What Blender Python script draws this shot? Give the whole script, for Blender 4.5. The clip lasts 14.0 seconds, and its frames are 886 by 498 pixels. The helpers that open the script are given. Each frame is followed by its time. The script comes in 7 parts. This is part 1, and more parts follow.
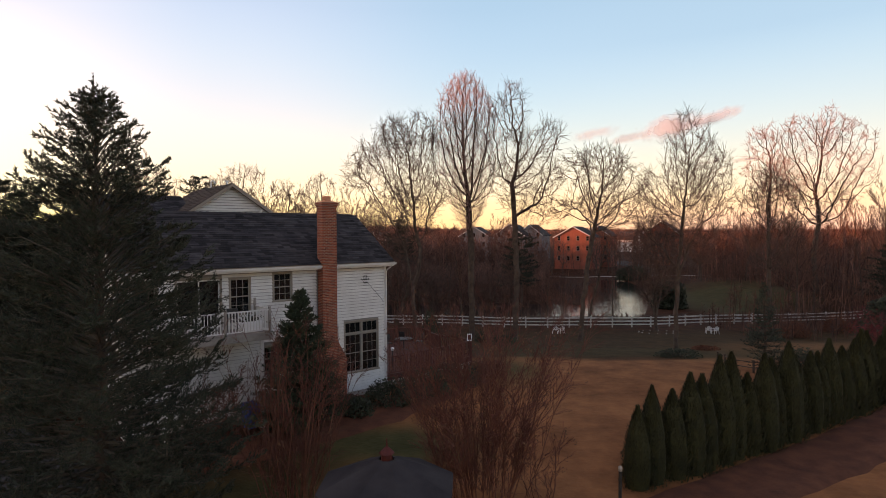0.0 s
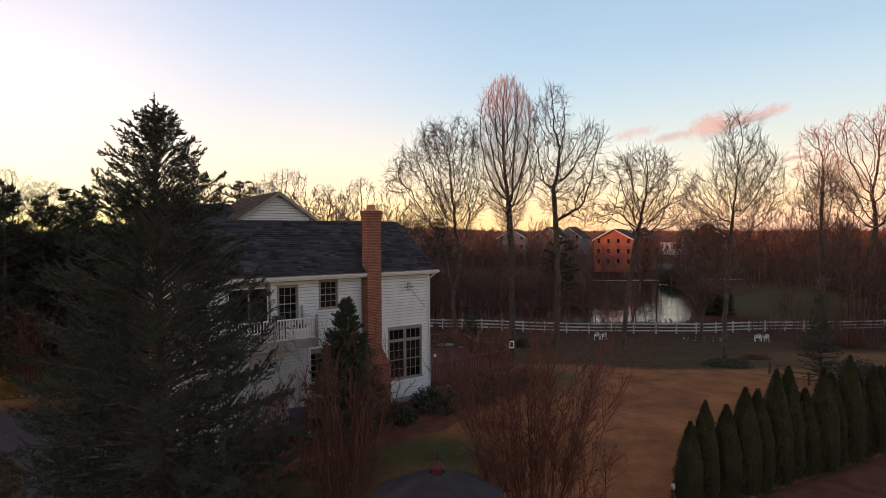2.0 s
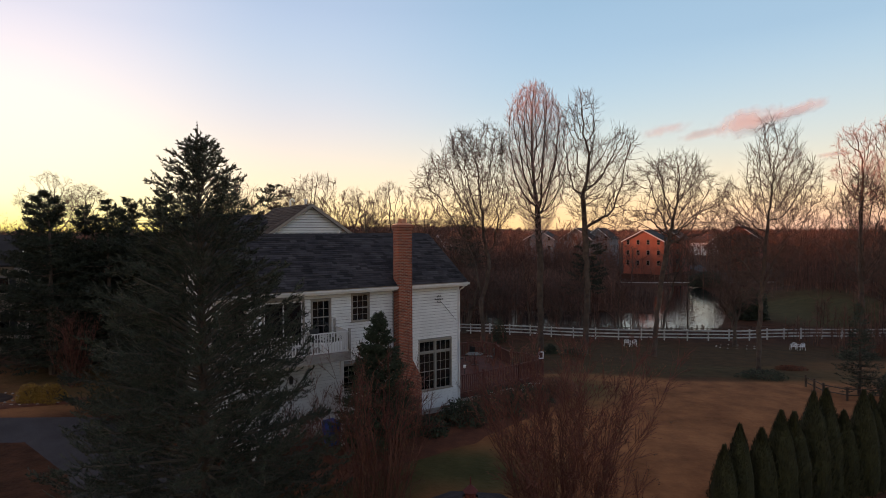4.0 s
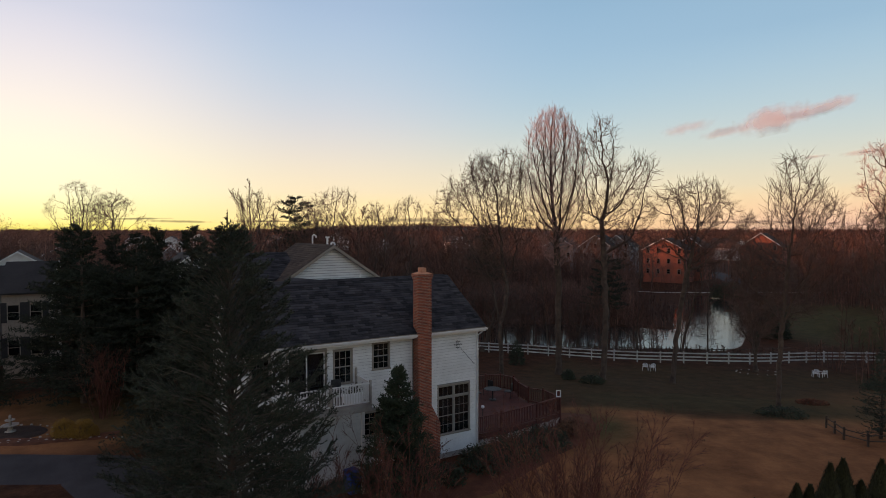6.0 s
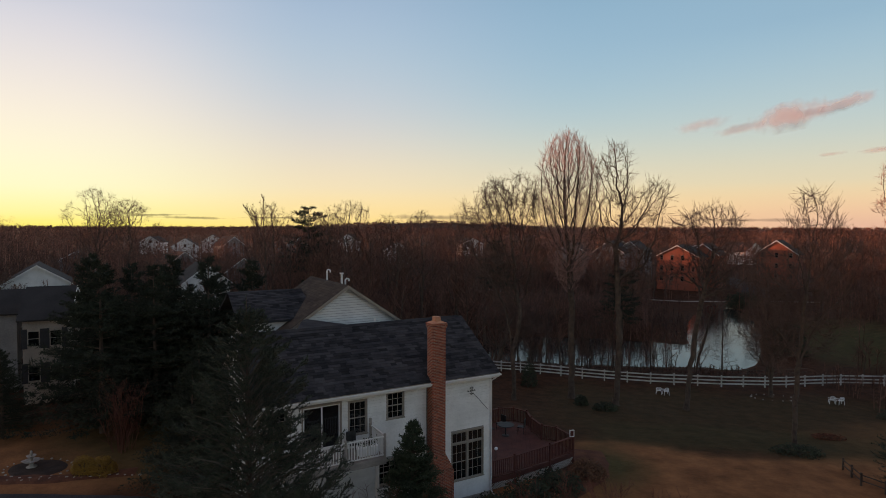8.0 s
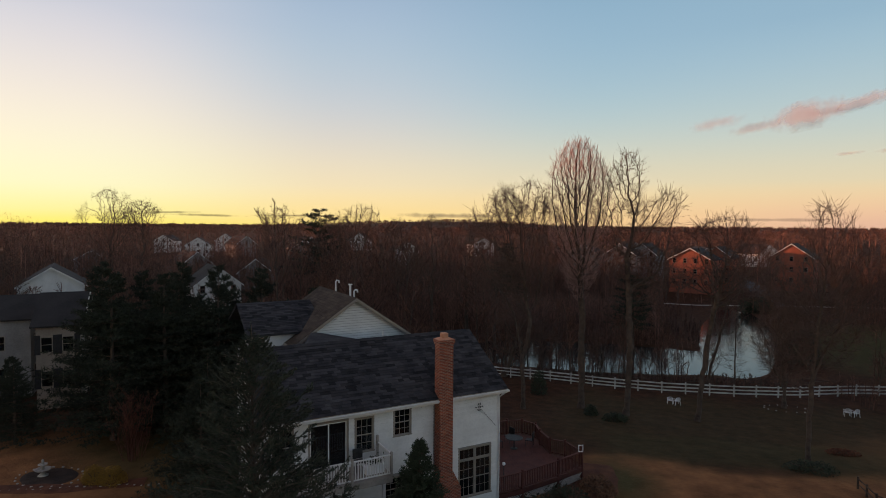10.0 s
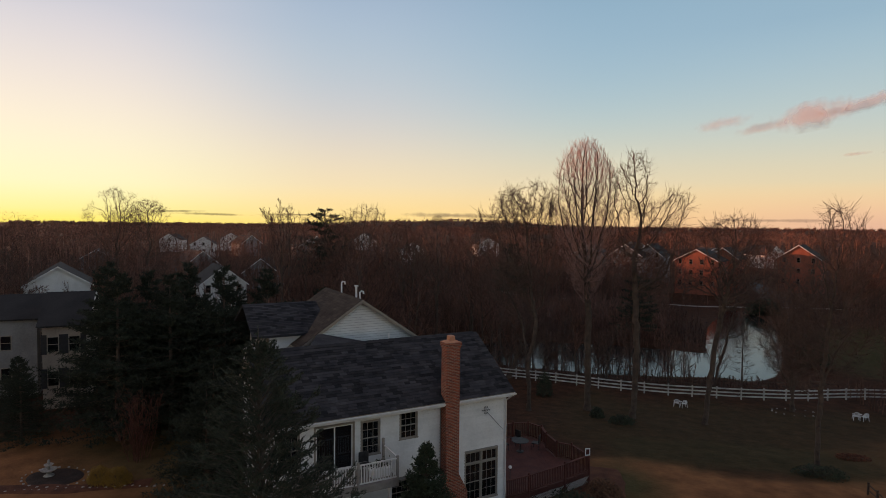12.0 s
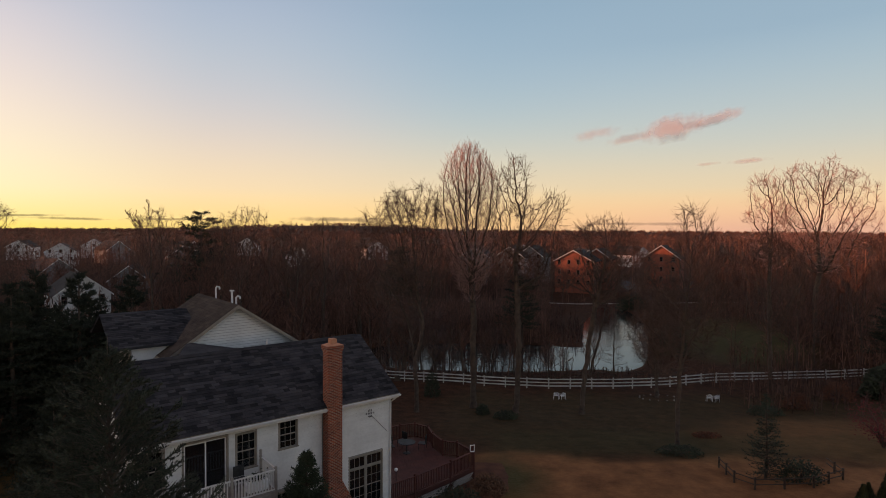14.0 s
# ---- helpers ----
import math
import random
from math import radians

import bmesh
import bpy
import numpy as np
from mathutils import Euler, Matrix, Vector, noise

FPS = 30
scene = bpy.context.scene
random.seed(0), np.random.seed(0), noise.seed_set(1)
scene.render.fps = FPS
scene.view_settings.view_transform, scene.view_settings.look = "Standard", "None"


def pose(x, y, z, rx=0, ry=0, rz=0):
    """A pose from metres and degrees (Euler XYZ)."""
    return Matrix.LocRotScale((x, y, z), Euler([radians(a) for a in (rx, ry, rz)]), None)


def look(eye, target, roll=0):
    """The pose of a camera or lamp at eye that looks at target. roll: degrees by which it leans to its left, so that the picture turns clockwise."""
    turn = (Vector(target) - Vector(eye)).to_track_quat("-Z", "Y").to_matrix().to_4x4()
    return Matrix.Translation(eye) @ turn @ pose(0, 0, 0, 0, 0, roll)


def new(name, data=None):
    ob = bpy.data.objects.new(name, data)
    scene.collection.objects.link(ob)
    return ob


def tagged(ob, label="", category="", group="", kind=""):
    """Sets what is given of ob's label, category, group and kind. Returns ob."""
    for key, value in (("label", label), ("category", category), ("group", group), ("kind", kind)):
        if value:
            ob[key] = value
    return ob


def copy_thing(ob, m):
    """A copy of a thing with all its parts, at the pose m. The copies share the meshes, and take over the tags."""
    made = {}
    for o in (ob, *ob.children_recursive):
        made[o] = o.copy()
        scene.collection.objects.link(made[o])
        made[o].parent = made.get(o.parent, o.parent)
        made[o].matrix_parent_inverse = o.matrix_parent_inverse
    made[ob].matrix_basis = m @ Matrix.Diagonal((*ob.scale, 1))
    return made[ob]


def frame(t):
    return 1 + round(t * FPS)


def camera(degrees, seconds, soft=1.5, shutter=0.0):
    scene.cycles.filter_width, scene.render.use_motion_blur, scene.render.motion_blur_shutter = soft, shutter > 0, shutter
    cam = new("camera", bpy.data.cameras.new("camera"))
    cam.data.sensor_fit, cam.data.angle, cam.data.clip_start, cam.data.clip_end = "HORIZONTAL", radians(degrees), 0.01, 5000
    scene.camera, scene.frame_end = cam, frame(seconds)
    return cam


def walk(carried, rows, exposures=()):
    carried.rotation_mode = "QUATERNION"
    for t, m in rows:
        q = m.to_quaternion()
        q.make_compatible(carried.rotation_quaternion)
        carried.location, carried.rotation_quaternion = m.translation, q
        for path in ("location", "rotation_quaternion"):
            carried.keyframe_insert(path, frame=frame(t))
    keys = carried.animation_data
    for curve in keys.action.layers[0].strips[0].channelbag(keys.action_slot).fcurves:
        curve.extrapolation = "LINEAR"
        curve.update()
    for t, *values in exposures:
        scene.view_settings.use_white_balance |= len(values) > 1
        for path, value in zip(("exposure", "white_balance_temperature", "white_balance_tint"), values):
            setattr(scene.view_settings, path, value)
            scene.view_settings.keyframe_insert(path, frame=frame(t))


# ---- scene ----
import collections

# ---- camera: a drone that hovers, climbs and turns ----
cam = camera(75.1, 14.0, soft=0.2)
# seconds, x, y, z, yaw, pitch, roll
ROWS = [
    (0.0, 0.30, 0.25, 6.96, 2.03, -1.62, 0.24),
    (0.5, 0.25, 0.23, 7.08, 3.05, -1.55, 0.22),
    (1.0, 0.13, 0.22, 7.17, 3.92, -1.52, 0.23),
    (1.5, 0.02, 0.23, 7.23, 4.73, -1.48, 0.25),
    (2.0, -0.04, 0.24, 7.28, 5.67, -1.46, 0.27),
    (2.5, -0.12, 0.24, 7.33, 6.42, -1.49, 0.28),
    (3.0, -0.24, 0.23, 7.38, 7.04, -1.50, 0.25),
    (5.5, -0.11, -0.41, 9.85, 9.84, -1.74, 0.19),
    (6.0, -0.15, -0.43, 10.52, 10.15, -1.76, 0.07),
    (6.5, -0.20, -0.45, 11.21, 10.48, -1.82, -0.03),
    (7.0, -0.27, -0.47, 11.89, 10.72, -1.90, -0.10),
    (7.5, -0.31, -0.47, 12.52, 11.01, -1.99, -0.13),
    (8.0, -0.29, -0.45, 13.12, 11.31, -2.09, -0.11),
    (10.5, -0.18, -0.15, 14.01, 12.69, -2.28, -0.45),
    (11.0, -0.23, -0.10, 14.04, 12.91, -2.27, -0.51),
    (11.5, -0.31, -0.06, 14.08, 13.02, -2.29, -0.56),
    (12.0, -0.35, -0.05, 14.10, 12.90, -2.30, -0.56),
    (12.5, -0.33, -0.00, 14.09, 11.55, -2.25, -0.49),
    (13.0, -0.20, 0.19, 14.03, 9.20, -2.12, -0.38),
    (13.5, -0.09, 0.39, 13.92, 4.67, -1.94, -0.30),
    (14.0, 0.00, 0.33, 13.88, 2.00, -1.81, -0.27),
]
EXPOSURES = [(0.0, 2.05, 8050, 31), (3.0, 1.87, 7800, 30), (5.5, 1.59, 7250, 26), (8.0, 1.42, 7350, 22), (11.0, 1.4, 7450, 22), (14.0, 1.4, 8000, 29)]
walk(cam, [(t, pose(x, y, z, 90 + pitch, roll, yaw)) for t, x, y, z, yaw, pitch, roll in ROWS], EXPOSURES)

# ---- light: a low winter sun at the left, and the evening sky ----
SUN_AZ, SUN_EL = 84.0, 2.9          # degrees left of +y, degrees over the horizon
world = bpy.data.worlds.new("evening_sky")
scene.world = world
world.use_nodes = True
wn = world.node_tree
sky = wn.nodes.new("ShaderNodeTexSky")
sky.sky_type = 'NISHITA'
sky.sun_disc = False
sky.sun_elevation = radians(SUN_EL)
sky.sun_rotation = radians(-SUN_AZ)
sky.altitude = 100
sky.air_density, sky.dust_density, sky.ozone_density = 1.0, 0.8, 1.9
wn.nodes["Background"].inputs["Strength"].default_value = 0.15
# evening haze: a warm veil that thins out over the horizon, all round
tc, sepw, low, fall, glow = (wn.nodes.new(n) for n in ("ShaderNodeTexCoord", "ShaderNodeSeparateXYZ", "ShaderNodeMath", "ShaderNodeValToRGB", "ShaderNodeMixRGB"))
soften = wn.nodes.new("ShaderNodeHueSaturation")
soften.inputs["Saturation"].default_value = 1.15
wn.links.new(sky.outputs[0], soften.inputs["Color"])
wn.links.new(tc.outputs["Generated"], sepw.inputs[0])
low.operation = 'ABSOLUTE'
wn.links.new(sepw.outputs[2], low.inputs[0])
wn.links.new(low.outputs[0], fall.inputs[0])
fall.color_ramp.elements[0].position, fall.color_ramp.elements[0].color = 0.0, (0.9, 0.5, 0.43, 1)
fall.color_ramp.elements[1].position, fall.color_ramp.elements[1].color = 1.0, (0.5, 0.24, 0.1, 1)
fall.color_ramp.elements.new(0.5).color = (0.2, 0.21, 0.24, 1)
fall.color_ramp.elements.new(0.06).color = (0.84, 0.5, 0.5, 1)
fall.color_ramp.elements.new(0.16).color = (0.46, 0.38, 0.46, 1)
fall.color_ramp.elements.new(0.3).color = (0.17, 0.2, 0.26, 1)
glow.blend_type = 'ADD'
glow.inputs[0].default_value = 1.0
wn.links.new(soften.outputs[0], glow.inputs[1])
wn.links.new(fall.outputs[0], glow.inputs[2])


def sky_math(op, *ins):
    n = wn.nodes.new("ShaderNodeMath")
    n.operation = op
    for k, v in enumerate(ins):
        if isinstance(v, (int, float)):
            n.inputs[k].default_value = v
        else:
            wn.links.new(v, n.inputs[k])
    return n.outputs[0]


def sky_step(v, lo, hi):
    """0 below lo, 1 over hi, with a soft rise between."""
    n = wn.nodes.new("ShaderNodeMapRange")
    n.interpolation_type = 'SMOOTHSTEP'
    n.inputs["From Min"].default_value, n.inputs["From Max"].default_value = lo, hi
    wn.links.new(v, n.inputs["Value"])
    return n.outputs[0]


def sky_mix(f, a, b):
    n = wn.nodes.new("ShaderNodeMixRGB")
    wn.links.new(f, n.inputs[0])
    wn.links.new(a, n.inputs[1])
    wn.links.new(b, n.inputs[2])
    return n.outputs[0]


def dusk(*stops):
    """The colour of the dusk sky by height (the sine of the elevation), as radiance."""
    r = wn.nodes.new("ShaderNodeValToRGB")
    r.color_ramp.interpolation = 'B_SPLINE'
    e = r.color_ramp.elements
    e[0].position, e[1].position = stops[0][0], stops[-1][0]
    e[0].color, e[1].color = (*stops[0][1:], 1), (*stops[-1][1:], 1)
    for p, *c in stops[1:-1]:
        e.new(p).color = (*c, 1)
    wn.links.new(low.outputs[0], r.inputs[0])
    scaled = wn.nodes.new("ShaderNodeVectorMath")
    scaled.operation = 'SCALE'
    scaled.inputs["Scale"].default_value = 1 / 0.15
    wn.links.new(r.outputs[0], scaled.inputs[0])
    return scaled.outputs[0]


# the dusk sky from the sunset round to the north: yellow and peach low down, mauve and then blue above
bearing = sky_math('MULTIPLY', sky_math('ARCTAN2', sepw.outputs[0], sepw.outputs[1]), 180 / math.pi)
at_sun = dusk((0.0, 0.8, 0.52, 0.1), (0.06, 0.62, 0.5, 0.26), (0.15, 0.48, 0.44, 0.34), (0.3, 0.3, 0.33, 0.36), (0.6, 0.13, 0.19, 0.26))
west = dusk((0.0, 0.36, 0.335, 0.06), (0.02, 0.345, 0.35, 0.14), (0.06, 0.338, 0.38, 0.255), (0.145, 0.333, 0.342, 0.288), (0.23, 0.275, 0.296, 0.304), (0.31, 0.212, 0.25, 0.297), (0.6, 0.11, 0.17, 0.24))
north_west = dusk((0.0, 0.35, 0.285, 0.1), (0.02, 0.342, 0.289, 0.128), (0.068, 0.32, 0.306, 0.205), (0.17, 0.214, 0.249, 0.268), (0.266, 0.151, 0.223, 0.273), (0.355, 0.122, 0.192, 0.266), (0.6, 0.08, 0.14, 0.21))
north = dusk((0.0, 0.32, 0.235, 0.12), (0.025, 0.325, 0.257, 0.128), (0.075, 0.275, 0.276, 0.194), (0.17, 0.15, 0.233, 0.257), (0.266, 0.106, 0.193, 0.256), (0.355, 0.088, 0.173, 0.24), (0.6, 0.06, 0.13, 0.2))
north_east = dusk((0.0, 0.265, 0.18, 0.138), (0.02, 0.295, 0.21, 0.143), (0.045, 0.3, 0.246, 0.152), (0.07, 0.27, 0.265, 0.18), (0.14, 0.18, 0.243, 0.242), (0.22, 0.13, 0.214, 0.256), (0.295, 0.096, 0.184, 0.248), (0.6, 0.06, 0.13, 0.2))
dusk_sky = sky_mix(sky_step(bearing, -90, -44), at_sun, west)
dusk_sky = sky_mix(sky_step(bearing, -46, -22), dusk_sky, north_west)
dusk_sky = sky_mix(sky_step(bearing, -24, 4), dusk_sky, north)
dusk_sky = sky_mix(sky_step(bearing, -2, 27), dusk_sky, north_east)
clear = sky_math('MAXIMUM', sky_math('MAXIMUM', sky_step(bearing, 50, 120), sky_step(sky_math('MULTIPLY', bearing, -1.0), 110, 170)), sky_step(low.outputs[0], 0.42, 0.75))
wn.links.new(sky_mix(clear, dusk_sky, glow.outputs[0]), wn.nodes["Background"].inputs["Color"])

sun_data = bpy.data.lights.new("sun", 'SUN')
sun_data.energy, sun_data.angle, sun_data.color = 1.9, radians(0.6), (1.0, 0.42, 0.24)
sun = new("sun", sun_data)
sun_from = Vector((-math.sin(radians(SUN_AZ)) * math.cos(radians(SUN_EL)), math.cos(radians(SUN_AZ)) * math.cos(radians(SUN_EL)), math.sin(radians(SUN_EL))))
sun.matrix_world = look(sun_from * 500, (0, 0, 0))


# small sunset clouds, far off
def cloud(name, bearing_of, rise, w, h, seed, tilt, thick=0.7, turn=-55, colour=(0.34, 0.34, 0.4)):
    """A thin sheet of vapour that thins out towards its rim."""
    m = bpy.data.materials.new("sunset_cloud")
    m.use_nodes = True
    nt = m.node_tree
    b = nt.nodes["Principled BSDF"]
    b.inputs["Base Color"].default_value = (*colour, 1)
    b.inputs["Roughness"].default_value = 1.0
    b.inputs["Specular IOR Level"].default_value = 0.0
    co, ln, nz, mu, su, rp = (nt.nodes.new(n) for n in ("ShaderNodeTexCoord", "ShaderNodeVectorMath", "ShaderNodeTexNoise", "ShaderNodeMath", "ShaderNodeMath", "ShaderNodeValToRGB"))
    sc = nt.nodes.new("ShaderNodeVectorMath")
    sc.operation = 'MULTIPLY'
    sc.inputs[1].default_value = (2.0 / w, 0.0, 2.0 / h)
    nt.links.new(co.outputs["Object"], sc.inputs[0])
    ln.operation = 'LENGTH'
    nt.links.new(sc.outputs[0], ln.inputs[0])
    nz.inputs["Scale"].default_value = 0.011
    nz.inputs["Detail"].default_value = 5.0
    nz.inputs["Roughness"].default_value = 0.6
    shifted = nt.nodes.new("ShaderNodeVectorMath")
    shifted.inputs[1].default_value = (seed * 371.0, seed * 57.0, seed * 213.0)
    nt.links.new(co.outputs["Object"], shifted.inputs[0])
    nt.links.new(shifted.outputs[0], nz.inputs["Vector"])
    mu.operation = 'MULTIPLY_ADD'
    mu.inputs[1].default_value = 1.3
    su.operation = 'SUBTRACT'
    su.inputs[0].default_value = 0.45
    nt.links.new(nz.outputs["Fac"], mu.inputs[0])
    nt.links.new(su.outputs[0], mu.inputs[2])
    nt.links.new(ln.outputs["Value"], su.inputs[1])
    rp.color_ramp.interpolation = 'EASE'
    rp.color_ramp.elements[0].position, rp.color_ramp.elements[1].position = 0.02, 1.0
    rp.color_ramp.elements[0].color, rp.color_ramp.elements[1].color = (0, 0, 0, 1), (thick, thick, thick, 1)
    nt.links.new(mu.outputs[0], rp.inputs[0])
    nt.links.new(rp.outputs[0], b.inputs["Alpha"])
    me = bpy.data.meshes.new("cloud")
    n = 16
    vs = [((i / n - 0.5) * w, 0.0, (j / n - 0.5) * h) for j in range(n + 1) for i in range(n + 1)]
    me.from_pydata(vs, [], [(j * (n + 1) + i, j * (n + 1) + i + 1, (j + 1) * (n + 1) + i + 1, (j + 1) * (n + 1) + i) for j in range(n) for i in range(n)])
    me.materials.append(m)
    ob = new(name, me)
    ob.matrix_basis = pose(4000 * math.tan(radians(bearing_of)), 4000, 13 + 4000 * rise / math.cos(radians(bearing_of)), 0, tilt, turn)
    return tagged(ob, "thin pink sunset cloud low over the horizon", "cloud", "sunset clouds", "structure")

# ---- materials ----
def material(name, colours, scale=3.0, fine=40.0, rough=0.85, bump=0.15, bump_scale=60.0, metallic=0.0, island=0.0, per_object=0.0, specular=0.3):
    """Two scales of noise between the colours, a fine relief, and a spread of brightness from piece to piece."""
    m = bpy.data.materials.new(name)
    m.use_nodes = True
    nt = m.node_tree
    bsdf = nt.nodes["Principled BSDF"]
    coord = nt.nodes.new("ShaderNodeTexCoord")
    big, small = nt.nodes.new("ShaderNodeTexNoise"), nt.nodes.new("ShaderNodeTexNoise")
    big.inputs["Scale"].default_value, small.inputs["Scale"].default_value = scale, fine
    big.inputs["Detail"].default_value, small.inputs["Detail"].default_value = 5, 3
    add = nt.nodes.new("ShaderNodeMath")
    add.operation = 'MULTIPLY_ADD'
    add.inputs[1].default_value = 0.45
    nt.links.new(coord.outputs["Object"], big.inputs["Vector"])
    nt.links.new(coord.outputs["Object"], small.inputs["Vector"])
    nt.links.new(small.outputs["Fac"], add.inputs[0])
    shift = nt.nodes.new("ShaderNodeMath")
    shift.operation = 'SUBTRACT'
    shift.inputs[1].default_value = 0.22
    nt.links.new(big.outputs["Fac"], shift.inputs[0])
    nt.links.new(shift.outputs[0], add.inputs[2])
    ramp = nt.nodes.new("ShaderNodeValToRGB")
    ramp.color_ramp.elements[0].position, ramp.color_ramp.elements[1].position = 0.3, 0.7
    ramp.color_ramp.elements[0].color = (*colours[0], 1)
    ramp.color_ramp.elements[1].color = (*colours[-1], 1)
    if len(colours) > 2:
        ramp.color_ramp.elements.new(0.5).color = (*colours[1], 1)
    nt.links.new(add.outputs[0], ramp.inputs[0])
    out = ramp.outputs[0]
    for amount, node, socket in ((island, "ShaderNodeNewGeometry", "Random Per Island"), (per_object, "ShaderNodeObjectInfo", "Random")):
        if amount:
            src, mr, hsv = nt.nodes.new(node), nt.nodes.new("ShaderNodeMapRange"), nt.nodes.new("ShaderNodeHueSaturation")
            mr.inputs["To Min"].default_value, mr.inputs["To Max"].default_value = 1 - amount, 1 + amount
            nt.links.new(src.outputs[socket], mr.inputs["Value"])
            nt.links.new(mr.outputs[0], hsv.inputs["Value"])
            nt.links.new(out, hsv.inputs["Color"])
            out = hsv.outputs[0]
    nt.links.new(out, bsdf.inputs["Base Color"])
    bsdf.inputs["Roughness"].default_value = rough
    bsdf.inputs["Metallic"].default_value = metallic
    bsdf.inputs["Specular IOR Level"].default_value = specular
    if bump:
        relief, bn = nt.nodes.new("ShaderNodeTexNoise"), nt.nodes.new("ShaderNodeBump")
        relief.inputs["Scale"].default_value = bump_scale
        bn.inputs["Strength"].default_value, bn.inputs["Distance"].default_value = bump, 0.02
        nt.links.new(coord.outputs["Object"], relief.inputs["Vector"])
        nt.links.new(relief.outputs["Fac"], bn.inputs["Height"])
        nt.links.new(bn.outputs[0], bsdf.inputs["Normal"])
    return m


def brick_material(name, c1, c2, mortar):
    m = bpy.data.materials.new(name)
    m.use_nodes = True
    nt = m.node_tree
    bsdf = nt.nodes["Principled BSDF"]
    coord, sep, add, comb = (nt.nodes.new(n) for n in ("ShaderNodeTexCoord", "ShaderNodeSeparateXYZ", "ShaderNodeMath", "ShaderNodeCombineXYZ"))
    brick, noise_t, mixc, bn = (nt.nodes.new(n) for n in ("ShaderNodeTexBrick", "ShaderNodeTexNoise", "ShaderNodeMixRGB", "ShaderNodeBump"))
    nt.links.new(coord.outputs["Object"], sep.inputs[0])
    nt.links.new(sep.outputs[0], add.inputs[0])
    nt.links.new(sep.outputs[1], add.inputs[1])
    nt.links.new(add.outputs[0], comb.inputs[0])
    nt.links.new(sep.outputs[2], comb.inputs[1])
    nt.links.new(comb.outputs[0], brick.inputs["Vector"])
    brick.inputs["Scale"].default_value = 1.0
    brick.inputs["Brick Width"].default_value, brick.inputs["Row Height"].default_value = 0.215, 0.075
    brick.inputs["Mortar Size"].default_value = 0.008
    brick.inputs["Color1"].default_value, brick.inputs["Color2"].default_value, brick.inputs["Mortar"].default_value = (*c1, 1), (*c2, 1), (*mortar, 1)
    noise_t.inputs["Scale"].default_value = 2.5
    mixc.blend_type = 'MULTIPLY'
    mixc.inputs[0].default_value = 0.45
    nt.links.new(coord.outputs["Object"], noise_t.inputs["Vector"])
    nt.links.new(brick.outputs["Color"], mixc.inputs[1])
    nt.links.new(noise_t.outputs["Fac"], mixc.inputs[2])
    nt.links.new(mixc.outputs[0], bsdf.inputs["Base Color"])
    bn.inputs["Strength"].default_value, bn.inputs["Distance"].default_value = 0.6, 0.01
    bn.invert = True
    nt.links.new(brick.outputs["Fac"], bn.inputs["Height"])
    nt.links.new(bn.outputs[0], bsdf.inputs["Normal"])
    bsdf.inputs["Roughness"].default_value = 0.9
    return m


def glass_material(name, tint=(0.02, 0.025, 0.03), rough=0.04):
    m = bpy.data.materials.new(name)
    m.use_nodes = True
    b = m.node_tree.nodes["Principled BSDF"]
    b.inputs["Base Color"].default_value = (*tint, 1)
    b.inputs["Roughness"].default_value = rough
    b.inputs["IOR"].default_value = 1.5
    b.inputs["Transmission Weight"].default_value = 0.6
    return m


SIDING = material("white_vinyl_siding", [(0.52, 0.51, 0.49), (0.65, 0.64, 0.615)], 0.8, 9, 0.6, 0.05, island=0.03)
TRIM = material("white_trim", [(0.58, 0.57, 0.55), (0.7, 0.69, 0.67)], 2, 20, 0.5, 0.05)
TAN_TRIM = material("taupe_trim", [(0.2, 0.17, 0.14), (0.27, 0.23, 0.19)], 2, 20, 0.6, 0.05)
PALE_TAUPE = material("pale_taupe_sash", [(0.19, 0.17, 0.145), (0.27, 0.24, 0.21)], 2, 20, 0.6, 0.05)
SHINGLE = material("charcoal_shingle", [(0.022, 0.022, 0.025), (0.048, 0.046, 0.048)], 1.2, 60, 0.95, 0.5, 120, island=0.5, specular=0.12)
SHINGLE_TAB = material("charcoal_shingle_tab", [(0.022, 0.022, 0.025), (0.048, 0.046, 0.048)], 1.2, 60, 0.95, 0.5, 120, per_object=0.5, specular=0.12)
BROWN_SHINGLE = material("brown_shingle", [(0.042, 0.032, 0.026), (0.07, 0.055, 0.045)], 1.2, 60, 0.95, 0.5, 120, island=0.2, specular=0.15)
BRICK = brick_material("red_brick", (0.4, 0.088, 0.038), (0.17, 0.04, 0.024), (0.4, 0.27, 0.2))
FAR_BRICK = material("far_brick", [(0.2, 0.066, 0.042), (0.3, 0.1, 0.064)], 0.6, 8, 0.9, 0.1)
CLAY = material("clay_flue", [(0.42, 0.18, 0.1), (0.52, 0.25, 0.15)], 3, 30, 0.85, 0.2)
GLASS = glass_material("window_glass")
# inner walls and floors; also shows between the clapboards as their shadow lines
ROOM = material("room_plaster_and_lap_shade", [(0.2, 0.19, 0.18), (0.26, 0.25, 0.24)], 1, 10, 0.9, 0.02)
# colour of the sheets that stand in for sky reflected in the windows
PANE_SHEEN = material("pale_pane_sheen", [(0.2, 0.185, 0.165), (0.28, 0.26, 0.235)], 2, 20, 0.9, 0.1)
DECK = material("red_stained_deck", [(0.06, 0.018, 0.014), (0.11, 0.033, 0.023)], 1.5, 25, 0.75, 0.2, island=0.15)
GREY_WOOD = material("weathered_grey_wood", [(0.2, 0.18, 0.16), (0.32, 0.29, 0.26)], 2, 30, 0.85, 0.3, island=0.12)
LATTICE = material("pale_lattice", [(0.34, 0.31, 0.28), (0.46, 0.43, 0.39)], 2, 20, 0.8, 0.1)
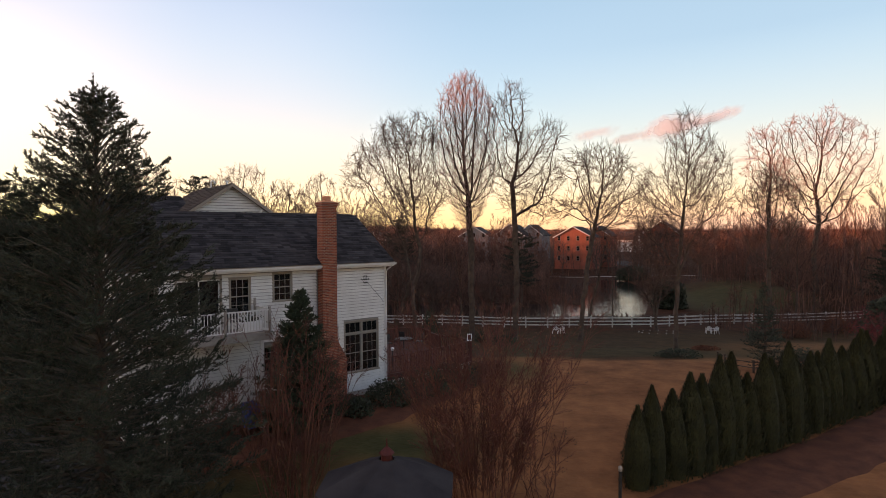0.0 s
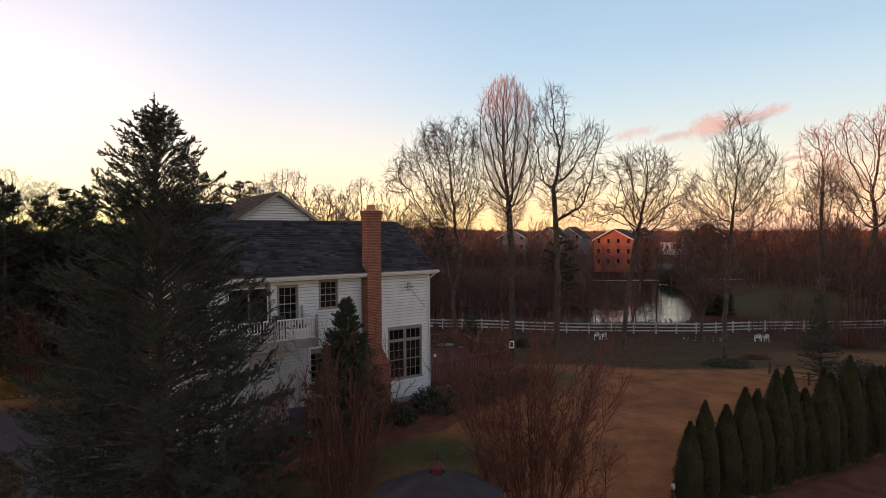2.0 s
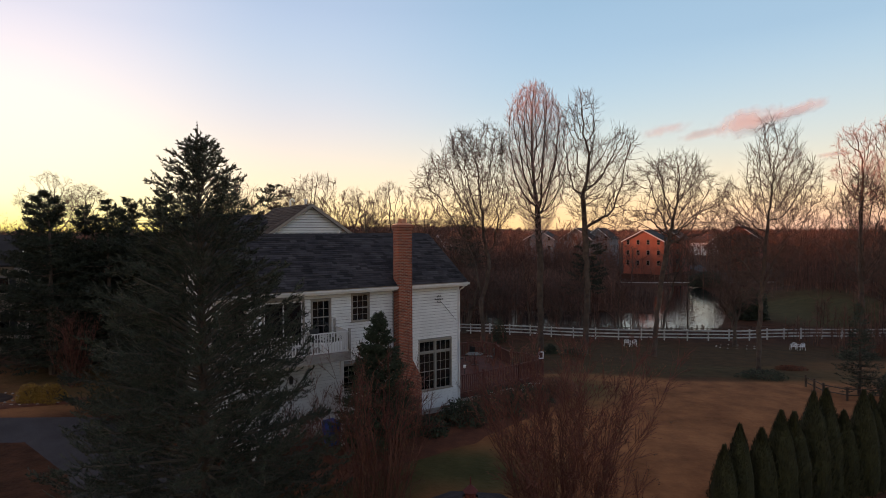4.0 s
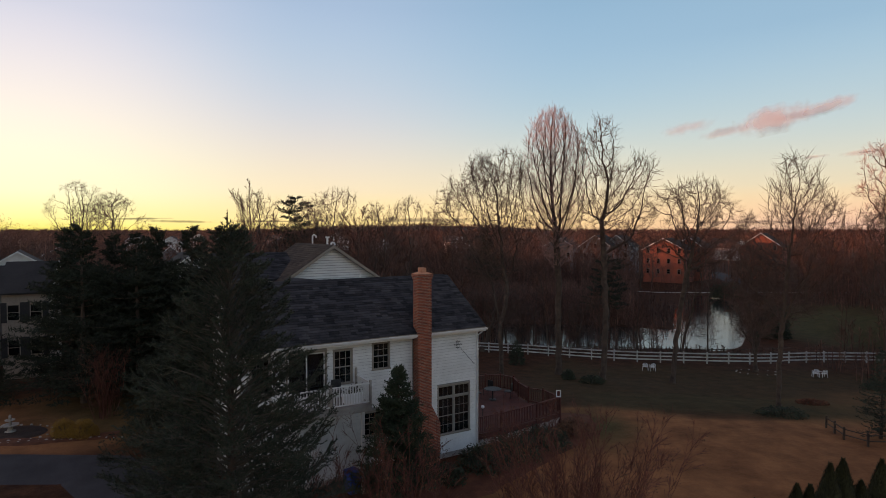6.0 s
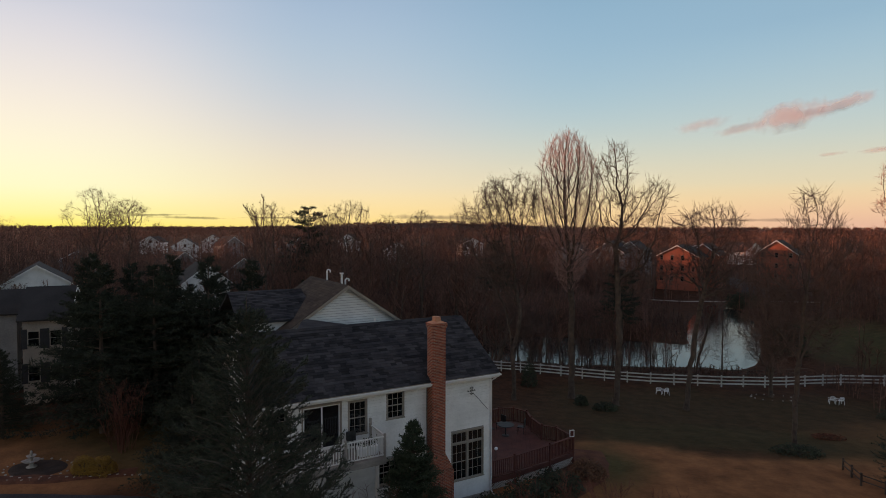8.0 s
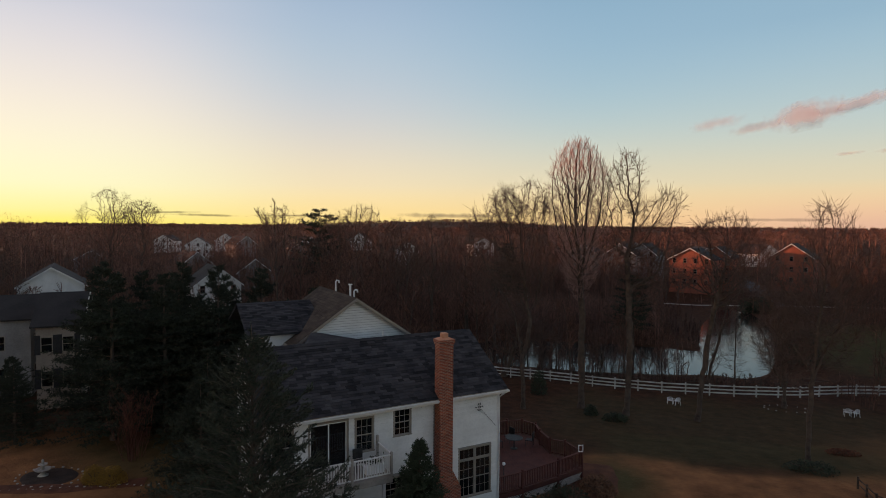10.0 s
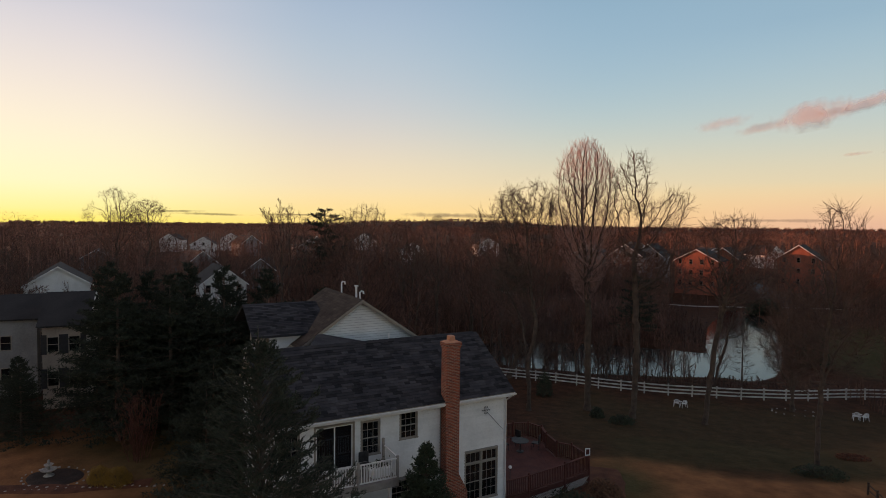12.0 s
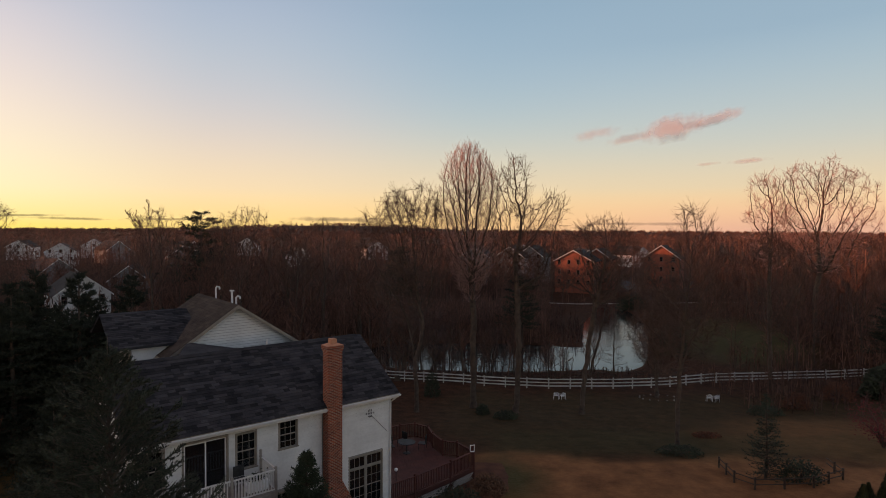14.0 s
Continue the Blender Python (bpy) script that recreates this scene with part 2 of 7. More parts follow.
FENCE = material("white_fence_paint", [(0.38, 0.36, 0.33), (0.53, 0.51, 0.48)], 1.5, 15, 0.55, 0.08, per_object=0.04)
BARK = material("grey_brown_bark", [(0.05, 0.034, 0.026), (0.115, 0.08, 0.06)], 2.5, 22, 0.95, 0.6, 30)
TWIG = material("red_brown_twig", [(0.06, 0.036, 0.028), (0.125, 0.074, 0.056)], 1.0, 10, 0.9, 0.0, island=0.3)
# the pale pink of low sun on the high crowns, put into the twig colour
SUNLIT_TWIG = material("sunlit_pink_twig", [(0.24, 0.14, 0.12), (0.4, 0.24, 0.2)], 1.0, 10, 0.9, 0.0, island=0.3)
RED_HAZE = material("russet_twiglet", [(0.085, 0.029, 0.021), (0.15, 0.054, 0.038)], 1.0, 10, 0.9, 0.0, island=0.35)
DARK_WOOD = material("dark_rough_timber", [(0.05, 0.034, 0.025), (0.1, 0.07, 0.05)], 2, 30, 0.9, 0.3, island=0.12)
RED_TWIG = material("russet_twig", [(0.095, 0.035, 0.023), (0.18, 0.075, 0.048)], 1.0, 10, 0.85, 0.0, island=0.35)
MAPLE = material("burgundy_leaf", [(0.09, 0.012, 0.014), (0.17, 0.028, 0.028)], 2.0, 20, 0.85, 0.0, island=0.35)
RUSSET = material("russet_shrub_leaf", [(0.08, 0.028, 0.014), (0.15, 0.055, 0.028)], 2.0, 20, 0.9, 0.0, island=0.35)
DRY_LEAF = material("dry_seed_head", [(0.09, 0.045, 0.025), (0.17, 0.085, 0.045)], 2.0, 20, 0.9, 0.0, island=0.4)
WOODS = material("winter_woods", [(0.07, 0.038, 0.03), (0.17, 0.085, 0.06)], 0.06, 0.6, 0.95, 0.0, island=0.65)
# lighter and redder than WOODS: sunlight on the far trees, put into their colour
FAR_WOODS = material("far_sunlit_woods", [(0.075, 0.04, 0.031), (0.22, 0.108, 0.076)], 0.035, 0.3, 0.95, 0.0, island=0.65)
CEDAR_TWIG = material("grey_cedar_twig", [(0.055, 0.047, 0.036), (0.12, 0.104, 0.082)], 2.0, 18, 0.9, 0.2, 30)
NEEDLE = material("blue_green_needle", [(0.016, 0.024, 0.016), (0.058, 0.071, 0.047)], 0.8, 9, 0.8, 0.0, island=0.4)
CONE_NEEDLE = material("dark_green_needle", [(0.02, 0.032, 0.018), (0.05, 0.065, 0.034)], 0.8, 9, 0.85, 0.0, island=0.4)
PINE_NEEDLE = material("black_green_needle", [(0.014, 0.018, 0.011), (0.036, 0.043, 0.025)], 0.4, 6, 0.9, 0.0, island=0.4)
HEDGE = material("arborvitae_green", [(0.018, 0.02, 0.008), (0.042, 0.043, 0.016)], 1.5, 20, 0.9, 0.0, island=0.4)
SHRUB = material("dark_shrub_leaf", [(0.015, 0.02, 0.01), (0.04, 0.05, 0.024)], 2, 20, 0.7, 0.0, island=0.4)
GOLD = material("golden_shrub_leaf", [(0.18, 0.098, 0.016), (0.28, 0.16, 0.028)], 2, 20, 0.8, 0.0, island=0.35)
MULCH = material("red_brown_mulch", [(0.058, 0.019, 0.009), (0.125, 0.045, 0.021)], 1.5, 18, 0.95, 0.8, 25)
DARK_MULCH = material("dark_mulch", [(0.018, 0.012, 0.009), (0.045, 0.028, 0.02)], 1.5, 18, 0.95, 0.8, 25)
ASPHALT = material("asphalt", [(0.022, 0.022, 0.025), (0.04, 0.04, 0.044)], 0.7, 40, 0.9, 0.4, 90)
STONE = material("pale_stone", [(0.22, 0.2, 0.175), (0.38, 0.35, 0.31)], 4, 30, 0.85, 0.4, per_object=0.2)
PLASTIC = material("white_plastic", [(0.72, 0.72, 0.72), (0.82, 0.82, 0.82)], 2, 20, 0.4, 0.0)
BLUE = material("blue_plastic", [(0.015, 0.04, 0.22), (0.025, 0.06, 0.3)], 2, 20, 0.45, 0.0)
RED_PAINT = material("red_paint", [(0.05, 0.01, 0.008), (0.085, 0.015, 0.012)], 3, 20, 0.6, 0.1)
BEIGE = material("beige_siding", [(0.2, 0.165, 0.135), (0.3, 0.25, 0.21)], 0.7, 8, 0.8, 0.1)
DIM_SIDING = material("dull_grey_siding", [(0.15, 0.145, 0.145), (0.23, 0.225, 0.22)], 0.7, 8, 0.8, 0.1)
FAR_ROOF = material("far_roof", [(0.015, 0.014, 0.014), (0.03, 0.028, 0.027)], 0.5, 8, 0.9, 0.1)
SHUTTER = material("black_shutter", [(0.012, 0.012, 0.014), (0.025, 0.025, 0.028)], 3, 20, 0.6, 0.0)
METAL = material("dark_metal", [(0.03, 0.03, 0.03), (0.06, 0.06, 0.06)], 4, 30, 0.5, 0.0, metallic=0.6)


def water_material():
    m = bpy.data.materials.new("pond_water")
    m.use_nodes = True
    nt = m.node_tree
    b = nt.nodes["Principled BSDF"]
    b.inputs["Base Color"].default_value = (0.012, 0.014, 0.013, 1)
    b.inputs["Roughness"].default_value = 0.07
    b.inputs["IOR"].default_value = 1.33
    coord, mp, n1, bn = (nt.nodes.new(n) for n in ("ShaderNodeTexCoord", "ShaderNodeMapping", "ShaderNodeTexNoise", "ShaderNodeBump"))
    mp.inputs["Scale"].default_value = (0.5, 1.2, 1)
    n1.inputs["Scale"].default_value = 1.4
    n1.inputs["Detail"].default_value = 3
    bn.inputs["Strength"].default_value, bn.inputs["Distance"].default_value = 0.5, 0.04
    nt.links.new(coord.outputs["Object"], mp.inputs[0])
    nt.links.new(mp.outputs[0], n1.inputs["Vector"])
    nt.links.new(n1.outputs["Fac"], bn.inputs["Height"])
    nt.links.new(bn.outputs[0], b.inputs["Normal"])
    return m


WATER = water_material()

# ---- tools for building ----
def smooth(a, b, v):
    v = min(1.0, max(0.0, (v - a) / (b - a)))
    return v * v * (3 - 2 * v)


def thing(name, m, label, category, group="", kind=""):
    ob = new(name)
    ob.empty_display_size = 0.2
    ob.matrix_basis = m
    return tagged(ob, label, category, group, kind)


def link_mesh(name, me, mat, parent=None, label=""):
    me.materials.append(mat)
    ob = new(name, me)
    ob.parent = parent
    if label:
        ob["label"] = label
    return ob


def part(name, bm, mat, parent=None, label=""):
    me = bpy.data.meshes.new(name)
    bm.to_mesh(me)
    bm.free()
    return link_mesh(name, me, mat, parent, label)


class Shape:
    """Vertices and faces gathered for one mesh."""

    def __init__(self):
        self.v, self.f = [], []

    def box(self, x0, x1, y0, y1, z0, z1, m=None):
        n = len(self.v)
        pts = [(x, y, z) for z in (z0, z1) for y in (y0, y1) for x in (x0, x1)]
        self.v += [tuple(m @ Vector(p)) for p in pts] if m else pts
        self.f += [tuple(n + i for i in q) for q in ((0, 2, 3, 1), (4, 5, 7, 6), (0, 1, 5, 4), (2, 6, 7, 3), (0, 4, 6, 2), (1, 3, 7, 5))]
        return self

    def hull(self, bottom, top):
        """A solid between two outlines of as many points."""
        n, k = len(self.v), len(bottom)
        self.v += [tuple(p) for p in bottom] + [tuple(p) for p in top]
        self.f += [tuple(n + i for i in reversed(range(k))), tuple(n + k + i for i in range(k))]
        self.f += [(n + i, n + (i + 1) % k, n + k + (i + 1) % k, n + k + i) for i in range(k)]
        return self

    def tube(self, pts, radii, sides=6, cap=True):
        n = len(self.v)
        side = None
        for i, p in enumerate(pts):
            p = Vector(p)
            d = (Vector(pts[min(i + 1, len(pts) - 1)]) - Vector(pts[max(i - 1, 0)]))
            d = d.normalized() if d.length > 1e-9 else Vector((0, 0, 1))
            if side is None:
                side = d.orthogonal().normalized()
            side = (side - d * side.dot(d))
            side = side.normalized() if side.length > 1e-6 else d.orthogonal().normalized()
            other = d.cross(side)
            for k in range(sides):
                a = 2 * math.pi * k / sides
                self.v.append(tuple(p + (side * math.cos(a) + other * math.sin(a)) * radii[i]))
        for i in range(len(pts) - 1):
            for k in range(sides):
                a, b = n + i * sides + k, n + i * sides + (k + 1) % sides
                self.f.append((a, b, b + sides, a + sides))
        if cap:
            self.f.append(tuple(n + (len(pts) - 1) * sides + k for k in range(sides)))
        return self

    def tri(self, a, b, c):
        n = len(self.v)
        self.v += [tuple(a), tuple(b), tuple(c)]
        self.f.append((n, n + 1, n + 2))

    def quad(self, a, b, c, d):
        n = len(self.v)
        self.v += [tuple(a), tuple(b), tuple(c), tuple(d)]
        self.f.append((n, n + 1, n + 2, n + 3))

    def lathe(self, profile, sides=12, centre=(0, 0, 0)):
        cx, cy, cz = centre
        n = len(self.v)
        for r, z in profile:
            self.v += [(cx + r * math.cos(2 * math.pi * k / sides), cy + r * math.sin(2 * math.pi * k / sides), cz + z) for k in range(sides)]
        for i in range(len(profile) - 1):
            for k in range(sides):
                a, b = n + i * sides + k, n + i * sides + (k + 1) % sides
                self.f.append((a, b, b + sides, a + sides))
        self.f.append(tuple(n + k for k in reversed(range(sides))))
        self.f.append(tuple(n + (len(profile) - 1) * sides + k for k in range(sides)))
        return self

    def mesh(self, name, soft=False):
        me = bpy.data.meshes.new(name)
        me.from_pydata(self.v, [], self.f)
        if soft:
            me.polygons.foreach_set("use_smooth", [True] * len(me.polygons))
        return me

    def put(self, name, mat, parent=None, label="", soft=False):
        return link_mesh(name, self.mesh(name, soft), mat, parent, label)


def bevelled(shape, width=0.01):
    """A bmesh of the shape with its edges taken off."""
    bm = bmesh.new()
    me = shape.mesh("scratch")
    bm.from_mesh(me)
    bpy.data.meshes.remove(me)
    bmesh.ops.bevel(bm, geom=list(bm.edges), offset=width, segments=1, affect='EDGES')
    return bm

# ---- ground, pond and paving ----
POND_Z = -4.6


def pond_depth(x, y):
    """Over 0 inside the pond's outline."""
    a = 1 - ((x - 3) / 20.5) ** 2 - ((y - 85) / 8.6) ** 2
    dx, dy = x - 28.4, y - 109
    c, s = math.cos(radians(-14)), math.sin(radians(-14))
    b = 1 - ((dx * c + dy * s) / 5.0) ** 2 - ((-dx * s + dy * c) / 31) ** 2
    wob = 0.12 * noise.noise((x * 0.15, y * 0.15, 3.0))
    return max(a, b) + 0.16 * math.exp(-4 * abs(a - b)) + wob


def height_at(x, y):
    z = -1.25
    z -= 2.3 * smooth(30, 62, y) * smooth(-30, -8, x)
    z -= 0.9 * smooth(62, 76, y) * smooth(-45, -14, x) * (1 - smooth(140, 170, y))
    z += 2.6 * smooth(38, 52, x) * smooth(66, 92, y) * (1 - smooth(105, 150, y))
    z += 0.9 * smooth(12, 30, x) * (1 - smooth(24, 36, y)) * smooth(8, 18, y)
    far = math.hypot(x, y)
    z += 4.0 * smooth(150, 420, far) * (0.6 + 0.5 * noise.noise((x * 0.004, y * 0.004, 0)))
    z += 13.0 * smooth(500, 2200, far) * (0.5 + 0.5 * noise.noise((x * 0.0011 + 4, y * 0.0011, 0))) + 24.0 * math.exp(-((x + 420) / 420) ** 2 - ((y - 2000) / 500) ** 2)
    # an unseen rise to the west, added to keep the low sun off the foreground
    z += 30.0 * math.exp(-((x + 205) / 62) ** 2) * (1 - smooth(100, 150, y)) * smooth(-110, -20, y)
    if far < 220:
        z += 0.12 * noise.noise((x * 0.13, y * 0.13, 1)) * smooth(8, 20, far)
    p = pond_depth(x, y)
    if p > -0.35:
        z = z + (min(z, POND_Z - 0.7) - z) * smooth(-0.35, 0.2, p)
    return z


def stretch(lo, hi, near_lo, near_hi, step, growth):
    out = list(np.arange(near_lo, near_hi + 0.01, step))
    s, v = step, near_hi
    while v < hi:
        s *= growth
        v += s
        out.append(min(v, hi))
    s, v = step, near_lo
    while v > lo:
        s *= growth
        v -= s
        out.insert(0, max(v, lo))
    return out


def ground_cover(x, y):
    """How much dormant lawn, leaf litter and green turf covers the ground."""
    n = noise.noise((x * 0.22, y * 0.22, 5)) * 1.6 + noise.noise((x * 0.7, y * 0.7, 2)) * 0.7
    edge = 40.5 + 1.2 * math.sin(x * 0.4) + n
    lawn = smooth(1.0, -1.0, y - edge) * smooth(-1.8, 0.6, x - (1.2 if y > 33 else -3.5) + 0.5 * n) * (1 - smooth(0.0, 2.0, x - 60))
    lawn = max(lawn, smooth(2.0, -2.0, math.hypot((x + 31) / 1.4, y - 30) - 6 + n))
    lawn = max(lawn, 0.75 * smooth(3, -3, math.hypot((x - 34) / 1.8, y - 46) - 7 + n))
    green = smooth(1.2, -1.2, math.hypot((x + 2.6) / 1.2, (y - 22.6) / 1.0) - 2.6 + 0.6 * n)
    green = max(green, smooth(2, -2, math.hypot(x + 6, y - 15) - 5 + n) * 0.8)
    green = max(green, 0.8 * smooth(4, -4, math.hypot((x - 42) / 1.1, (y - 96) / 2.0) - 8 + 2 * n))
    green = max(green, 0.5 * smooth(2, -2, abs(y - 44.5) - 4 + n) * smooth(0, 4, x))
    green = max(green, 0.32 * smooth(3, -3, abs(y - 53) - 9 + 2 * n) * smooth(-6, 2, x))
    green = max(green, 0.7 * smooth(3, -3, math.hypot((x + 26) / 1.6, y - 33) - 5 + n))
    green = max(green, 0.9 * smooth(1.2, -1.2, math.hypot((x - 2.9) / 1.0, (y - 36.5) / 1.9) - 2.1 + 0.6 * n))
    return lawn, green


def ground_material():
    m = bpy.data.materials.new("ground_cover")
    m.use_nodes = True
    nt = m.node_tree
    b = nt.nodes["Principled BSDF"]
    b.inputs["Roughness"].default_value = 0.95
    b.inputs["Specular IOR Level"].default_value = 0.1
    coord = nt.nodes.new("ShaderNodeTexCoord")
    attr = nt.nodes.new("ShaderNodeAttribute")
    attr.attribute_name = "cover"
    sep = nt.nodes.new("ShaderNodeSeparateColor")
    nt.links.new(attr.outputs["Color"], sep.inputs[0])

    def speckle(scale, lo, hi, a, c):
        t, r = nt.nodes.new("ShaderNodeTexNoise"), nt.nodes.new("ShaderNodeValToRGB")
        t.inputs["Scale"].default_value, t.inputs["Detail"].default_value, t.inputs["Roughness"].default_value = scale, 8, 0.7
        r.color_ramp.elements[0].position, r.color_ramp.elements[1].position = lo, hi
        r.color_ramp.elements[0].color, r.color_ramp.elements[1].color = (*a, 1), (*c, 1)
        nt.links.new(coord.outputs["Object"], t.inputs["Vector"])
        nt.links.new(t.outputs["Fac"], r.inputs[0])
        return r.outputs[0], t

    litter, lt = speckle(0.9, 0.35, 0.68, (0.026, 0.0108, 0.0056), (0.08, 0.0335, 0.0158))
    dry, dt = speckle(0.55, 0.32, 0.66, (0.142, 0.058, 0.024), (0.3, 0.132, 0.055))
    turf, tt = speckle(0.8, 0.35, 0.65, (0.03, 0.036, 0.012), (0.07, 0.066, 0.026))
    last = litter
    for socket, colour in ((0, dry), (1, turf)):
        mx = nt.nodes.new("ShaderNodeMixRGB")
        nt.links.new(sep.outputs[socket], mx.inputs[0])
        nt.links.new(last, mx.inputs[1])
        nt.links.new(colour, mx.inputs[2])
        last = mx.outputs[0]
    nt.links.new(last, b.inputs["Base Color"])
    n2, bn = nt.nodes.new("ShaderNodeTexNoise"), nt.nodes.new("ShaderNodeBump")
    n2.inputs["Scale"].default_value, n2.inputs["Detail"].default_value = 6, 6
    bn.inputs["Strength"].default_value, bn.inputs["Distance"].default_value = 0.7, 0.08
    nt.links.new(coord.outputs["Object"], n2.inputs["Vector"])
    nt.links.new(n2.outputs["Fac"], bn.inputs["Height"])
    nt.links.new(bn.outputs[0], b.inputs["Normal"])
    return m


def build_ground():
    xs = stretch(-4500, 4500, -46, 62, 0.9, 1.085)
    ys = stretch(-1500, 4800, 8, 92, 0.9, 1.075)
    verts = [(x, y, height_at(x, y)) for y in ys for x in xs]
    w = len(xs)
    faces = [(j * w + i, j * w + i + 1, (j + 1) * w + i + 1, (j + 1) * w + i) for j in range(len(ys) - 1) for i in range(w - 1)]
    me = bpy.data.meshes.new("ground")
    me.from_pydata(verts, [], faces)
    col = me.color_attributes.new("cover", 'FLOAT_COLOR', 'POINT')
    vals = []
    for x, y, z in verts:
        a, g = ground_cover(x, y)
        vals += [a, g, 0, 1]
    col.data.foreach_set("color", vals)
    me.polygons.foreach_set("use_smooth", [True] * len(me.polygons))
    ob = link_mesh("ground", me, ground_material())
    return tagged(ob, "winter ground of dormant tan lawn and brown leaf litter", "ground", kind="structure")


build_ground()

pond = Shape()
pond.v = [(-40, 66, POND_Z), (62, 66, POND_Z), (62, 150, POND_Z), (-40, 150, POND_Z)]
pond.f = [(0, 1, 2, 3)]
tagged(pond.put("water", WATER), "still dark pond mirroring the pale sky", "pond", kind="structure")


def strip(name, centre, width, mat, label, category, up=0.03, step=0.8, kind="structure", uneven=0.0):
    """A band of paving or mulch that follows the ground along a line of points."""
    pts = [Vector((*p, 0)) for p in centre]
    line = []
    for a, b in zip(pts, pts[1:]):
        k = max(1, int((b - a).length / step))
        line += [a.lerp(b, i / k) for i in range(k)]
    line.append(pts[-1])
    sh = Shape()
    m = 7
    for i, p in enumerate(line):
        d = (line[min(i + 1, len(line) - 1)] - line[max(i - 1, 0)]).normalized()
        n = Vector((-d.y, d.x, 0))
        wl = (width[i * (len(width) - 1) // max(1, len(line) - 1)] if isinstance(width, (list, tuple)) else width)
        for k in range(m):
            q = p + n * ((k / (m - 1) - 0.5) * (wl + uneven * noise.noise((p.x, p.y, k // 3))))
            lift = up if 0 < k < m - 1 else -0.05
            sh.v.append((q.x, q.y, height_at(q.x, q.y) + lift))
    for i in range(len(line) - 1):
        sh.f += [(i * m + k, i * m + k + 1, (i + 1) * m + k + 1, (i + 1) * m + k) for k in range(m - 1)]
    return tagged(sh.put(name, mat, soft=True), label, category, kind=kind)


def patch(name, x, y, rx, ry, mat, label, category, up=0.05, turn=0.0, dome=0.0, seed=0):
    """A rounded bed that lies on the ground."""
    sh = Shape()
    rings, sides = 7, 36
    for r in range(rings + 1):
        for k in range(sides):
            a = 2 * math.pi * k / sides
            f = r / rings * (1 + 0.12 * noise.noise((math.cos(a) * 1.5, math.sin(a) * 1.5, seed)))
            dx, dy = rx * f * math.cos(a), ry * f * math.sin(a)
            px = x + dx * math.cos(turn) - dy * math.sin(turn)
            py = y + dx * math.sin(turn) + dy * math.cos(turn)
            lift = up + dome * (1 - (r / rings) ** 2) + 0.03 * noise.noise((px * 2, py * 2, 0)) if r < rings else -0.06
            sh.v.append((px, py, height_at(px, py) + lift))
    for r in range(rings):
        sh.f += [(r * sides + k, (r + 1) * sides + k, (r + 1) * sides + (k + 1) % sides, r * sides + (k + 1) % sides) for k in range(sides)]
    return tagged(sh.put(name, mat, soft=True), label, category, kind="structure")


# the neighbour's asphalt drive, and a bed along it
strip("road", [(-46, 14), (-36, 20), (-29, 23.0), (-22, 24.4), (-16.5, 21.0), (-13, 17.5), (-12.5, 12)], 4.6, ASPHALT, "dark asphalt driveway with a pale stone edging", "driveway")
strip("bed_1", [(-42, 22.5), (-33, 25.6), (-28, 26.9), (-24.5, 28.8)], 1.3, MULCH, "narrow mulched border beside the drive", "flower bed", up=0.06, uneven=0.5)
# mulch under the house's shrubs, with a curved grass edge
strip("bed_2", [(-9.5, 20.0), (-6.5, 23.0), (-3.6, 26.0), (-0.8, 30.5), (1.6, 34.5), (1.5, 38.5)], 3.2, MULCH, "curved mulched bed along the house wall", "flower bed", up=0.06, uneven=0.6)
strip("bed_3", [(5.5, 16.2), (9.5, 19.0), (14.0, 21.8), (18.5, 24.6), (28.0, 30.5)], 3.0, MULCH, "sloping red mulch bed behind the hedge", "flower bed", up=0.08, uneven=0.8)
# a pale road past the far houses
strip("road_far", [(-60, 152), (0, 150), (30, 146), (64, 150), (120, 150)], 2.0, STONE, "pale lane along the far bank", "road", step=3)
strip("road_lot", [(46, 146), (52, 170), (54, 205)], 8.0, ASPHALT, "side street between the townhouses", "road", step=3)

# ---- the white house ----
WALL_TURN = 40.9
HOUSE = pose(-4.07, 29.68, 0, 0, 0, WALL_TURN)      # x along the front wall, y inwards
GROUND_Z, EAVE_Z, RIDGE_Z, RIDGE_Y, DEPTH = -1.35, 5.5, 7.98, 3.55, 7.1
LEFT, RIGHT = -11.7, 0.42


def lapped(u0, u1, z0, z1, openings, course=0.15, top=None):
    """Clapboards with their lower edges proud, cut round the openings; top(z) narrows them under a gable."""
    sh = Shape()
    z = z0
    while z < z1 - 0.01:
        zt = min(z + course, z1)
        a0, a1 = (u0, u1) if top is None else top(0.5 * (z + zt))
        spans = [(a0, a1)]
        for o0, o1, p0, p1 in openings:
            if zt > p0 + 0.01 and z < p1 - 0.01:
                spans = [s for a, b in spans for s in ((a, min(b, o0)), (max(a, o1), b)) if s[1] - s[0] > 0.02]
        for a, b in spans:
            # the gap below each board bares the darker wall, in place of lap shadow
            sh.hull([(a, -0.06, z + 0.024), (b, -0.06, z + 0.024), (b, 0, z + 0.024), (a, 0, z + 0.024)], [(a, -0.008, zt), (b, -0.008, zt), (b, 0, zt), (a, 0, zt)])
        z += course
    return sh


def pierced(u0, u1, z0, z1, y0, y1, openings):
    """A thick wall with openings right through it."""
    us = sorted({u0, u1, *[o for q in openings for o in q[:2]]})
    zs = sorted({z0, z1, *[o for q in openings for o in q[2:]]})
    sh = Shape()
    for a, b in zip(us, us[1:]):
        for c, d in zip(zs, zs[1:]):
            mu, mz = (a + b) / 2, (c + d) / 2
            if not any(q[0] < mu < q[1] and q[2] < mz < q[3] for q in openings):
                sh.box(a, b, y0, y1, c, d)
    return sh


